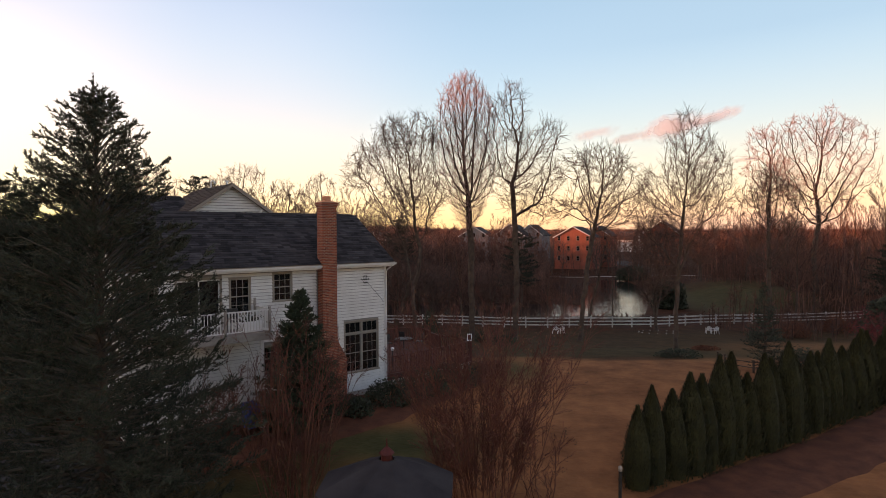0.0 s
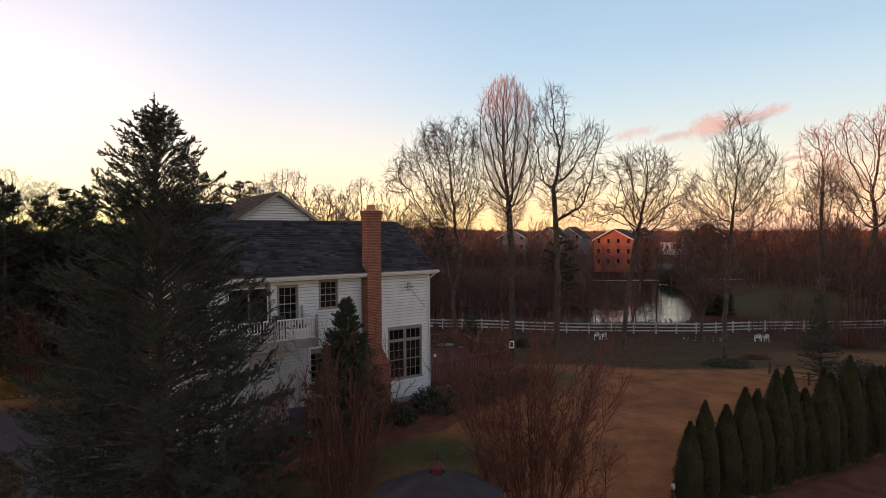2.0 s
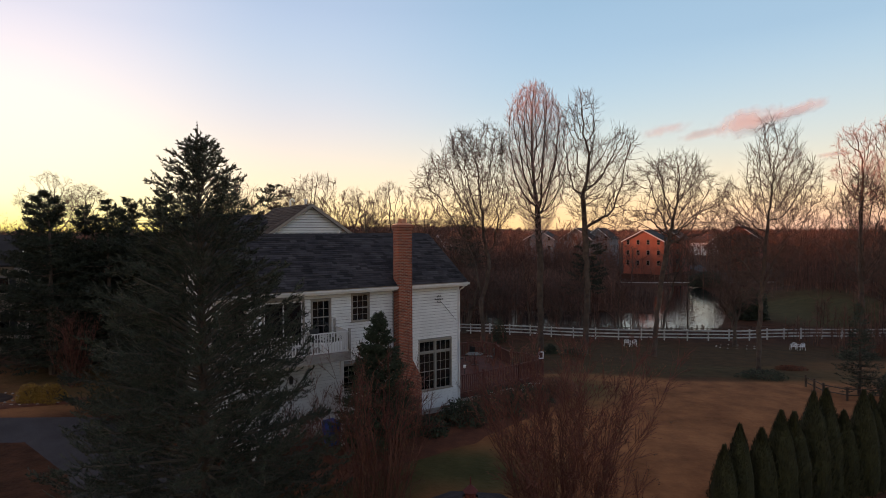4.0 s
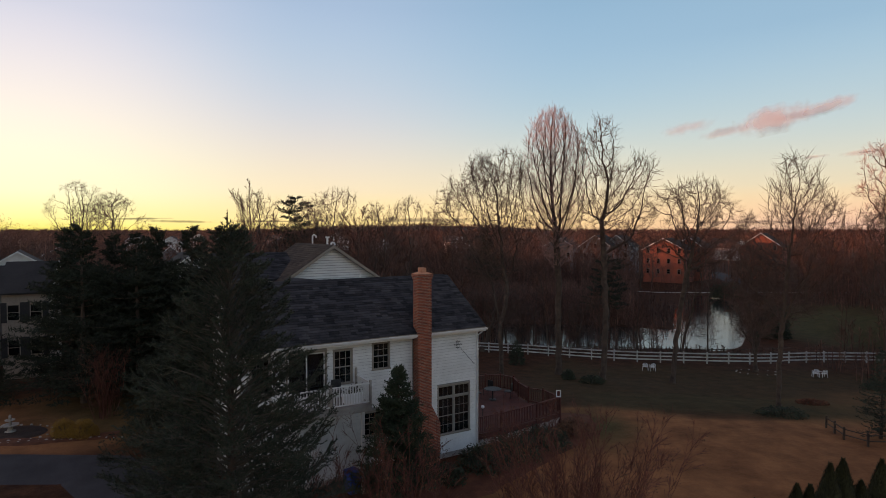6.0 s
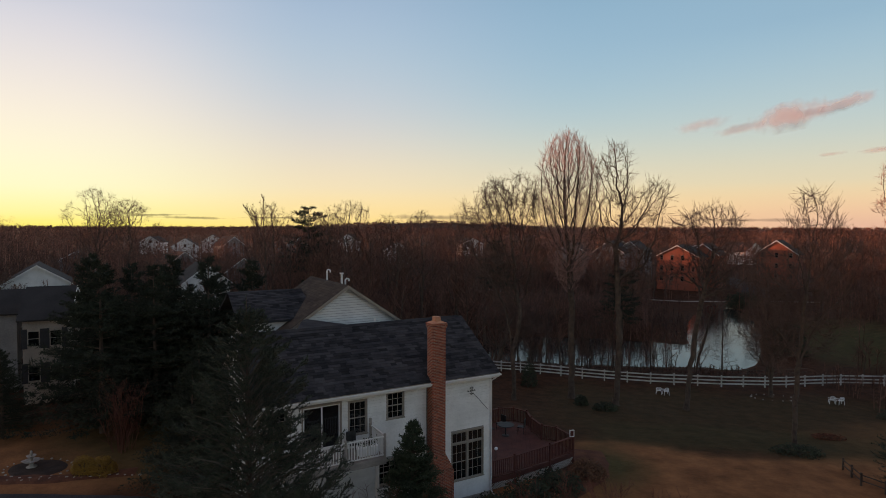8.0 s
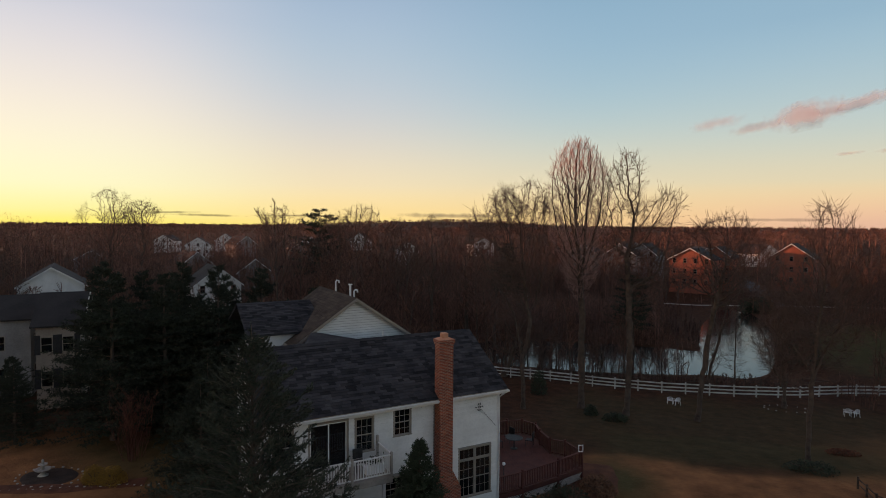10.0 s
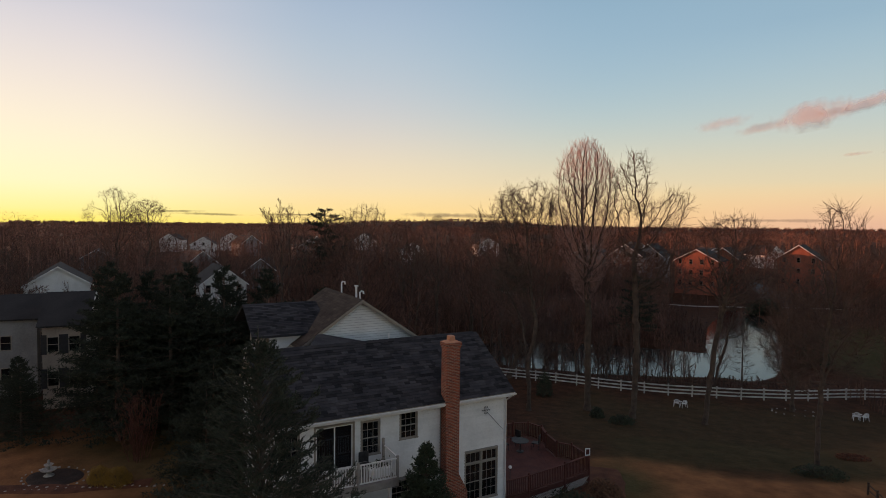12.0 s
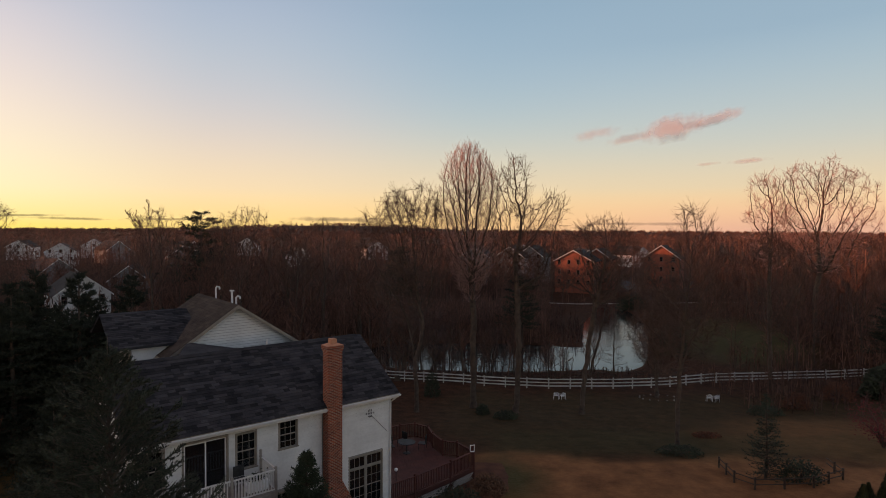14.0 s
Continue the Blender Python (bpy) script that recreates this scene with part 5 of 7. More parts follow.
# -- the far woods, too many to count, in one mesh
def far_woods(name, count, seed, near, far, half_angle, label, mat):
    rng = random.Random(seed)
    sh = Shape()
    made = 0
    while made < count:
        a = radians(rng.uniform(-half_angle, half_angle))
        r = near * (far / near) ** rng.random()
        x, y = r * math.sin(a), r * math.cos(a)
        if y < 120 and (-60 < x < 70):
            continue
        if in_view_gap(x, y) or pond_depth(x, y) > -0.5:
            continue
        if noise.noise((x * 0.008, y * 0.008, 12)) < -0.18:
            continue
        z = height_at(x, y)
        h = rng.uniform(7, 13) if r < 900 else rng.uniform(4, 10)
        w = h * (rng.uniform(0.24, 0.4) if r < 1100 else rng.uniform(0.3, 0.55))
        fat = max(0.03, r * 0.0004)
        if r < 600:
            sh.tube([(x, y, z - 0.3), (x, y, z + h * 0.75)], [fat * 1.6, fat * 0.8], 3, cap=False)
        grain = max(0.3, r * (0.0022 if r < 600 else 0.0028))
        n = 150 if r < 200 else 100 if r < 320 else 54 if r < 600 else 20
        for _ in range(n):
            b, c = rng.random() * 2 * math.pi, rng.uniform(-1, 1)
            q = rng.random() ** 0.4
            p = Vector((x + w * q * math.cos(b) * math.sqrt(1 - c * c), y + w * q * math.sin(b) * math.sqrt(1 - c * c), z + h * (0.62 + 0.38 * q * c if r < 600 else 0.5 + 0.42 * q * c)))
            e = Vector((rng.gauss(0, 0.7), rng.gauss(0, 0.7), rng.gauss(0.5, 0.7))).normalized() * grain * rng.uniform(0.5, 1.6)
            v = Vector((rng.gauss(0, 1), rng.gauss(0, 1), rng.gauss(0, 1))).cross(e).normalized() * grain * rng.uniform(0.1, 0.22)
            sh.tri(p - v, p + v, p + e)
        made += 1
    return tagged(sh.put(name, mat), label, "woods", kind="stuff")


far_woods("far_woods", 2600, 2, 125, 900, 52, "bare winter woods coloured reddish brown as in low sun", FAR_WOODS)
far_woods("distant_woods", 5200, 3, 600, 4200, 50, "distant bare woods up to the skyline", FAR_WOODS)


def thicket(name, count, seed, zones, label, mat):
    """Saplings and brush too many to count, in one mesh. zones: x0, x1, y0, y1, share, height."""
    rng = random.Random(seed)
    sh = Shape()
    shares = [z[4] for z in zones]
    made = 0
    while made < count:
        x0, x1, y0, y1, _, tall = rng.choices(zones, shares)[0]
        x, y = rng.uniform(x0, x1), rng.uniform(y0, y1)
        if pond_depth(x, y) > -0.12 or on_green_bank(x, y) or not free_spot(x, y, 0.2) or (in_view_gap(x, y) and 76 < y < 162 and tall > 2 and rng.random() < 0.94) or (before_white_gables(x, y) and rng.random() < 0.7):
            continue
        z = height_at(x, y)
        h = tall * rng.uniform(0.45, 1.1)
        lean = Vector((rng.gauss(0, 0.08), rng.gauss(0, 0.08), 1)) * h
        p = Vector((x, y, z - 0.1))
        sh.tube([p, p + lean * 0.5, p + lean], [0.05, 0.04, 0.025], 3, cap=False)
        for _ in range(16):
            q = p + lean * rng.uniform(0.25, 0.95)
            d = turned(Vector((0, 0, 1)), radians(rng.uniform(20, 55)), rng) * h * rng.uniform(0.12, 0.35)
            w = d.orthogonal().normalized() * 0.045
            sh.tri(q - w, q + w, q + d)
            e = q + d * rng.uniform(0.3, 0.7)
            d2 = turned(d.normalized(), radians(35), rng) * h * rng.uniform(0.06, 0.16)
            sh.tri(e - w * 0.8, e + w * 0.8, e + d2)
        made += 1
    return tagged(sh.put(name, mat), label, "thicket", kind="stuff")


thicket("thicket", 8200, 13, [(-45, -18, 69, 150, 4, 6.5), (-14, 30, 69.5, 75.5, 1.0, 1.0), (-14, 14, 69.5, 75.5, 0.45, 4.2), (36, 110, 66, 160, 5, 6.5), (-90, -30, 52, 120, 2.5, 6), (28, 60, 55, 70, 0.8, 2.5), (37, 64, 74, 112, 2.0, 3.2), (-12, 30, 120, 160, 1.2, 5), (-24, 19, 93.5, 124, 4.2, 5.0), (6, 23, 92, 135, 1.6, 1.9), (38, 60, 72, 140, 1.0, 1.9), (-20, 76, 140, 161, 5.0, 8.0), (-150, -42, 74, 190, 6.0, 6.5)],
        "brown winter brush and saplings round the pond", WOODS)


# -- conifers
def needle_spray(sh, rng, p, d, length, tuft, count, droop=0.0):
    """A twig beset with tufts of needles."""
    side = d.cross(Vector((0, 0, 1)))
    side = side.normalized() if side.length > 0.01 else Vector((1, 0, 0))
    for i in range(count):
        q = p + d * (length * (i + rng.random()) / count) - Vector((0, 0, droop * (i / count) ** 2))
        for _ in range(2):
            e = turned(d, radians(rng.uniform(30, 80)), rng) * tuft * rng.uniform(0.6, 1.3)
            wv = e.cross(Vector((rng.uniform(-1, 1), rng.uniform(-1, 1), rng.uniform(-1, 1))))
            wv = wv.normalized() * tuft * 0.13 if wv.length > 1e-4 else side * tuft * 0.17
            sh.tri(q - wv, q + wv, q + e)


def cedar_tree(name, seed, height, radius, label, mat, boughs=460):
    """An old cedar: long separate boughs that sweep up at their ends, flat sprays of short needle tufts along them, a slender leader."""
    rng = random.Random(seed)
    stem, wood, green = Shape(), Shape(), Shape()
    stem.tube([(0, 0, -0.4), (0.06, 0, height * 0.3), (0.02, 0.05, height * 0.65), (0, 0, height * 0.99)], [0.2, 0.15, 0.08, 0.012], 8)

    def tufts(p, q, n, size):
        d = (q - p).normalized()
        for i in range(n):
            c = p.lerp(q, (i + rng.random()) / n)
            for _ in range(3):
                e = (turned(d, radians(rng.uniform(25, 75)), rng) + Vector((0, 0, 0.3))).normalized() * size * 0.85 * rng.uniform(0.6, 1.3)
                wv = e.cross(Vector((rng.gauss(0, 1), rng.gauss(0, 1), rng.gauss(0, 1))))
                wv = wv.normalized() * size * 0.15 if wv.length > 1e-5 else Vector((0.01, 0, 0))
                green.tri(c - wv, c + wv, c + e)

    for i in range(boughs):
        f = 0.05 + 0.93 * ((i + rng.random()) / boughs) ** 1.05
        reach = radius * (1 - f) ** 0.86 * (0.8 + 0.25 * smooth(0.0, 0.25, f))
        L = (reach * rng.choice((0.62, 0.8, 0.95, 1.0, 1.15)) + 0.15) * rng.uniform(0.88, 1.12)
        a = i * 2.399 + rng.uniform(-0.4, 0.4)
        out = Vector((math.cos(a), math.sin(a), 0))
        lift = -0.06 + 0.75 * f ** 1.2
        p = Vector((0.04, 0.02, height * f))
        m1 = p + out * L * 0.45 + Vector((0, 0, L * (lift + 0.02)))
        m2 = p + out * L * 0.8 + Vector((0, 0, L * (lift * 1.35 + rng.uniform(-0.02, 0.1))))
        tip = p + out * L + Vector((rng.gauss(0, 0.07 * L), rng.gauss(0, 0.07 * L), L * (lift * 1.35 + rng.uniform(0.02, 0.28))))
        pts = [p, m1, m2, tip]
        r = 0.008 + 0.011 * L
        wood.tube(pts, [r, r * 0.7, r * 0.45, 0.004], 4, cap=False)
        side = Vector((-out.y, out.x, 0))
        n = max(5, int(9 * L))
        for k in range(n):
            g = 0.22 + 0.78 * (k + rng.random()) / n
            j = min(int(g * 3), 2)
            q = pts[j].lerp(pts[j + 1], g * 3 - j)
            s = (out * rng.uniform(0.5, 1.0) + side * rng.choice((-1, 1)) * rng.uniform(0.4, 1.0) + Vector((0, 0, rng.uniform(-0.35, 0.5)))).normalized()
            e = q + s * (0.16 + 0.3 * L * (1.05 - g)) * rng.uniform(0.6, 1.2)
            m = q.lerp(e, 0.6)
            e = e + Vector((0, 0, 0.3 * (e - q).length))
            wood.tube([q, m, e + (e - m) * 0.25], [0.009, 0.007, 0.004], 3, cap=False)
            tufts(q, m, 3 + int((m - q).length * 8), 0.1)
            tufts(m, e, 3 + int((e - m).length * 8), 0.095)
        tufts(m1, m2, 4 + int(L * 4), 0.1)
        tufts(m2, tip, 4 + int(L * 4), 0.1)
    stem.tube([(0, 0, height * 0.97), (0.02, 0, height + 0.5)], [0.02, 0.006], 5)
    for k in range(16):
        p = Vector((0, 0, height * 0.93 + 1.15 * k / 16))
        a = k * 2.4
        q = p + Vector((math.cos(a), math.sin(a), 0.9)) * (0.5 - 0.027 * k)
        wood.tube([p, q], [0.008, 0.004], 3, cap=False)
        tufts(p, q, 8, 0.1)
    tufts(Vector((0, 0, height * 0.9)), Vector((0, 0, height + 0.55)), 26, 0.1)
    t = thing(name, Matrix(), label, "tree")
    stem.put("trunk", BARK, t, soft=True)
    tagged(wood.put("bough", CEDAR_TWIG, t), kind="stuff")
    tagged(green.put("crown", mat, t), kind="stuff")
    return t


def conifer(name, seed, height, radius, label, mat, levels=26, per=6, tuft=0.16, sub=7, count=7, lift=0.35, power=0.8, bottom=0.06, ragged=0.25, wood_mat=BARK, category="tree", group="", rise=1.6):
    rng = random.Random(seed)
    wood, green, stem = Shape(), Shape(), Shape()
    stem.tube([(0, 0, -0.4), (0.05, 0, height * 0.35), (0, 0.04, height * 0.7), (0, 0, height)], [height * 0.02, height * 0.014, height * 0.007, 0.01], 7)
    for i in range(levels):
        f = bottom + (1 - bottom) * (i + rng.random() * 0.7) / levels
        reach = radius * (1 - f) ** power + 0.12
        if f < 0.16:
            reach *= 0.75 + f * 1.5
        for k in range(per if f < 0.72 else max(3, int(per * 0.6))):
            a = rng.random() * 2 * math.pi
            L = reach * rng.uniform(1 - ragged * 1.6, 1 + ragged)
            d = Vector((math.cos(a), math.sin(a), lift * rng.uniform(0.3, 1.4) * (0.4 + rise * f ** 2))).normalized()
            p = Vector((0, 0, height * f))
            tip = p + d * L + Vector((0, 0, -0.1 * L * (1 - f)))
            mid = p.lerp(tip, 0.55) + Vector((0, 0, -0.06 * L))
            wood.tube([p, mid, tip], [0.012 + 0.012 * L * 0.6, 0.012, 0.005], 3, cap=False)
            kept = max(3, int(sub * min(1.0, 0.25 + L / 2.2)))
            for s in range(kept):
                g = 0.08 + 0.92 * (s + rng.random()) / kept
                q = p.lerp(mid, g / 0.55) if g < 0.55 else mid.lerp(tip, (g - 0.55) / 0.45)
                side = d.copy()
                side.rotate(Matrix.Rotation(radians(rng.uniform(30, 65)) * (-1 if s % 2 else 1), 3, 'Z'))
                side = (side + Vector((0, 0, rng.uniform(-0.12, 0.3)))).normalized()
                needle_spray(green, rng, q, side, L * 0.32 * (1.2 - g) + tuft, tuft, count)
            needle_spray(green, rng, mid, (tip - mid).normalized(), (tip - mid).length, tuft, count + 2)
    for _ in range(4):
        needle_spray(green, rng, Vector((0, 0, height * 0.94)), turned(Vector((0, 0, 1)), radians(rng.uniform(0, 25)), rng), height * 0.06, tuft * 0.8, count)
    t = thing(name, Matrix(), label, category, group)
    stem.put("trunk", wood_mat, t)
    tagged(wood.put("bough", wood_mat, t), kind="stuff")
    tagged(green.put("crown", mat, t), kind="stuff")
    return t


plant(cedar_tree("cedar", 41, 11.8, 3.85, "large blue-green cedar with ragged level boughs", NEEDLE), -9.3, 15.0)
plant(conifer("spruce", 43, 5.8, 2.2, "dark conical spruce against the house wall", CONE_NEEDLE, levels=46, per=10, tuft=0.12, sub=11, count=9, lift=0.42, power=0.9, ragged=0.14), -6.5, 23.9)
plant(conifer("young_fir", 45, 5.3, 1.35, "young slender fir on the lawn", NEEDLE, levels=32, per=6, tuft=0.11, sub=7, count=6, lift=0.3, power=0.95, ragged=0.3), 19.0, 36.6)
big_pine = conifer("evergreen", 47, 12.0, 5.4, "dense black-green evergreen in a row", PINE_NEEDLE, levels=26, per=8, tuft=0.26, sub=9, count=7, lift=0.35, power=0.85, ragged=0.25, group="row of dark evergreens")
plant(big_pine, -31.5, 34.0, 0)
for x, y, s, a in ((-28.8, 36.0, 0.96, 70), (-26.0, 38.4, 1.0, 140), (-34.5, 36.5, 1.02, 200), (-24.5, 42.0, 0.98, 260), (-31.0, 41.0, 1.0, 310), (-21.5, 45.5, 0.85, 100), (-17.5, 47.5, 0.72, 10), (-29.5, 38.5, 0.9, 40), (-33.5, 39.5, 0.95, 120), (-27.0, 41.0, 0.88, 170), (-23.5, 39.5, 0.7, 220), (-18.8, 26.0, 0.6, 90), (-20.8, 29.5, 0.66, 15), (-37.2, 31.6, 0.5, 60), (-39.6, 33.4, 0.46, 150)):
    again(big_pine, x, y, a, s)
pine = conifer("pine", 49, 18.0, 6.0, "tall ragged pine above the bare woods", PINE_NEEDLE, levels=20, per=5, tuft=0.5, sub=7, count=6, lift=0.15, power=0.4, bottom=0.35, ragged=0.4)
plant(pine, -46, 100)
again(pine, 9.5, 92, 90, 0.66)
again(pine, -13, 120, 190, 0.8)
again(pine, 52, 72, 30, 0.5)

# -- hedge of arborvitae
def arborvitae(seed, height):
    rng = random.Random(seed)
    green = Shape()
    core = Shape().lathe([(0.42, -0.1), (0.52, 0.5), (0.48, height * 0.5), (0.3, height * 0.78), (0.07, height * 0.95), (0.01, height)], 10)
    for _ in range(3800):
        f = rng.random() ** 1.1
        r = (0.74 * (1 - f ** 2.2) + 0.02) * rng.uniform(0.8, 1.1)
        a = rng.random() * 2 * math.pi
        p = Vector((math.cos(a) * r * 0.85, math.sin(a) * r * 0.85, height * f))
        e = Vector((math.cos(a) * 0.35, math.sin(a) * 0.35, 1)).normalized() * rng.uniform(0.08, 0.17)
        wv = Vector((-math.sin(a + rng.uniform(-0.8, 0.8)), math.cos(a), 0)) * 0.022
        green.tri(p - wv, p + wv, p + e)
    t = thing("arborvitae", Matrix(), "narrow dark green arborvitae in a clipped row", "hedge tree", "hedge of arborvitae")
    core.put("trunk", HEDGE, t)
    green.put("crown", HEDGE, t)
    return t


kinds = [arborvitae(70 + i, h) for i, h in enumerate((3.2, 3.5, 3.0))]
rng = random.Random(9)
for i in range(29):
    f = i / 28
    x, y = 5.9 + 20.0 * f + rng.uniform(-0.12, 0.12), 18.9 + 12.6 * f + rng.uniform(-0.12, 0.12)
    s = rng.uniform(0.95, 1.07) * (1.0 + 0.08 * f) * (0.84 if i < 2 else 1.0)
    if i < 3:
        plant(kinds[i], x, y, rng.uniform(0, 360), s)
    else:
        again(kinds[rng.randrange(3)], x, y, rng.uniform(0, 360), s)


# -- many-stemmed crape myrtles with seed heads
def myrtle(name, seed, height, spread, stems, label, fuzz=32):
    rng = random.Random(seed)
    twigs, seeds, stalks = Shape(), Shape(), []
    for i in range(stems):
        a = rng.random() * 2 * math.pi
        out = spread * math.sqrt(rng.random())
        p = Vector((math.cos(a) * (0.08 + 0.3 * out) + rng.gauss(0, 0.12), math.sin(a) * (0.08 + 0.3 * out) + rng.gauss(0, 0.12), -0.1))
        top = Vector((math.cos(a) * out, math.sin(a) * out, height * rng.uniform(0.62, 1.0)))
        mid = p.lerp(top, 0.5) + Vector((-math.cos(a) * 0.05 * out + rng.gauss(0, 0.2), -math.sin(a) * 0.05 * out + rng.gauss(0, 0.2), 0.05))
        pts = [p, p.lerp(mid, 0.5) + Vector((rng.gauss(0, 0.07), rng.gauss(0, 0.07), 0)), mid, mid.lerp(top, 0.5) + Vector((rng.gauss(0, 0.12), rng.gauss(0, 0.12), 0)), top]
        r = rng.uniform(0.013, 0.025)
        stalks.append(Shape().tube(pts, [r, r * 0.85, r * 0.65, r * 0.45, r * 0.25], 5, cap=False))
        for k in range(fuzz):
            f = rng.uniform(0.12, 1.0)
            q = p.lerp(mid, f / 0.5) if f < 0.5 else mid.lerp(top, (f - 0.5) / 0.5)
            d = turned((top - mid).normalized(), radians(rng.uniform(15, 40)), rng)
            L = rng.uniform(0.35, 0.9)
            e = q + d * L
            twigs.tube([q, q.lerp(e, 0.5) + Vector((0, 0, 0.03)), e], [0.008, 0.006, 0.004], 3, cap=False)
            for _ in range(4):
                d2 = turned(d, radians(30), rng)
                q2 = q.lerp(e, rng.uniform(0.3, 0.9))
                e2 = q2 + d2 * rng.uniform(0.15, 0.4)
                twigs.tube([q2, e2], [0.006, 0.004], 3, cap=False)
                if rng.random() < 0.1:
                    for _ in range(5):
                        c = e2 + Vector((rng.gauss(0, 0.05), rng.gauss(0, 0.05), rng.gauss(0, 0.05)))
                        w = Vector((rng.gauss(0, 1), rng.gauss(0, 1), rng.gauss(0, 1))).normalized() * 0.03
                        w2 = w.orthogonal().normalized() * 0.022
                        seeds.quad(c - w, c + w2, c + w, c - w2)
    t = thing(name, Matrix(), label, "shrub")
    for s in stalks:
        s.put("stem", RED_TWIG, t)
    tagged(twigs.put("twig", RED_HAZE, t), kind="stuff")
    tagged(seeds.put("seed_head", DRY_LEAF, t), kind="stuff")
    return t


plant(myrtle("crape_myrtle", 81, 6.1, 3.3, 52, "bare russet crape myrtle with many stems and seed heads"), 0.9, 17.6)
plant(myrtle("crape_myrtle", 83, 5.5, 2.2, 44, "bare russet crape myrtle thicket beside the house bed", 12), -4.9, 17.4)
plant(myrtle("crape_myrtle", 85, 3.2, 1.2, 20, "low bare russet shrub below the cedar", 12), -8.2, 19.6)
plant(myrtle("crape_myrtle", 87, 4.6, 1.6, 30, "bare russet shrub beside the evergreens", 12), -27.6, 31.4)
plant(myrtle("sapling", 89, 2.2, 0.7, 7, "small bare sapling with a few dry seed heads", 6), 2.6, 17.3)


def leafy(name, seed, rx, ry, h, mat, label, count=900, leaf=0.09):
    """A rounded shrub of many small leaves over a few stems."""
    rng = random.Random(seed)
    stems, leaves = Shape(), Shape()
    for i in range(9):
        a = rng.random() * 2 * math.pi
        stems.tube([(0, 0, -0.1), (math.cos(a) * rx * 0.4, math.sin(a) * ry * 0.4, h * 0.5), (math.cos(a) * rx * 0.7, math.sin(a) * ry * 0.7, h * 0.75)], [0.03, 0.02, 0.01], 4, cap=False)
    for _ in range(count):
        a, b = rng.random() * 2 * math.pi, math.asin(rng.random())
        r = rng.uniform(0.55, 1.0) * (1 + 0.18 * noise.noise((math.cos(a) * 2, math.sin(a) * 2, b * 2 + seed)))
        p = Vector((math.cos(a) * math.cos(b) * rx * r, math.sin(a) * math.cos(b) * ry * r, 0.05 + math.sin(b) * h * r))
        w = Vector((rng.gauss(0, 1), rng.gauss(0, 1), rng.gauss(0, 1))).normalized() * leaf
        w2 = w.orthogonal().normalized() * leaf * 0.5
        leaves.quad(p - w, p + w2, p + w, p - w2)
    t = thing(name, Matrix(), label, "shrub")
    stems.put("stem", BARK, t)
    leaves.put("foliage", mat, t)
    return t


for i, (x, y, rx, ry, h, m, label) in enumerate((
        (-3.2, 27.6, 1.5, 1.1, 1.2, SHRUB, "dark rounded evergreen shrub against the house"), (-1.7, 29.2, 1.5, 1.2, 1.35, SHRUB, "dark rounded evergreen shrub against the house"),
        (-0.2, 31.2, 1.5, 1.2, 1.2, SHRUB, "dark evergreen shrub below the deck"), (1.5, 33.6, 1.2, 1.1, 1.0, DRY_LEAF, "dark evergreen shrub below the deck"),
        (-4.6, 25.9, 0.9, 0.8, 0.9, SHRUB, "dark low shrub by the chimney"),
        (-27.3, 27.9, 0.72, 0.65, 1.0, GOLD, "golden rounded shrub by the drive"), (-26.2, 28.1, 0.85, 0.75, 1.0, GOLD, "golden rounded shrub by the drive"),
        (1.9, 53.4, 0.7, 0.7, 0.9, SHRUB, "small dark bush on the litter"), (3.9, 51.6, 1.2, 0.7, 0.7, SHRUB, "low dark bush on the litter"),
        (15.5, 41.4, 1.7, 1.1, 0.55, SHRUB, "low dark shrubs round the tree"), (-3.2, 60.5, 0.9, 0.9, 2.6, SHRUB, "upright dark bush by the fence"),
        (28.5, 55.0, 1.8, 1.2, 0.9, SHRUB, "low brown winter bush"), (33.0, 58.0, 1.5, 1.2, 1.7, RUSSET, "russet winter bush beside the lawn"), (39.0, 61.0, 1.8, 1.3, 2.0, RUSSET, "russet winter bush beside the lawn"),
        (45.0, 62.0, 3.0, 2.0, 3.6, SHRUB, "dark spreading bush beside the lawn"), (19.5, 46.5, 1.2, 0.7, 0.3, RUSSET, "low russet ground cover"),
        (40.0, 137.0, 4.0, 2.6, 3.4, SHRUB, "dark rounded bush on the far bank"), (31.0, 87.0, 2.5, 2.0, 4.5, SHRUB, "dark thicket at the water's edge"),
        (21.0, 36.4, 1.5, 1.1, 1.3, SHRUB, "brown bush beside the young fir"))):
    plant(leafy("shrub", 100 + i, rx, ry, h, m, label, count=int(500 + 500 * rx * h) if m is not GOLD else 3200, leaf=0.04 if m is GOLD else 0.08 if rx < 2 else 0.2), x, y)

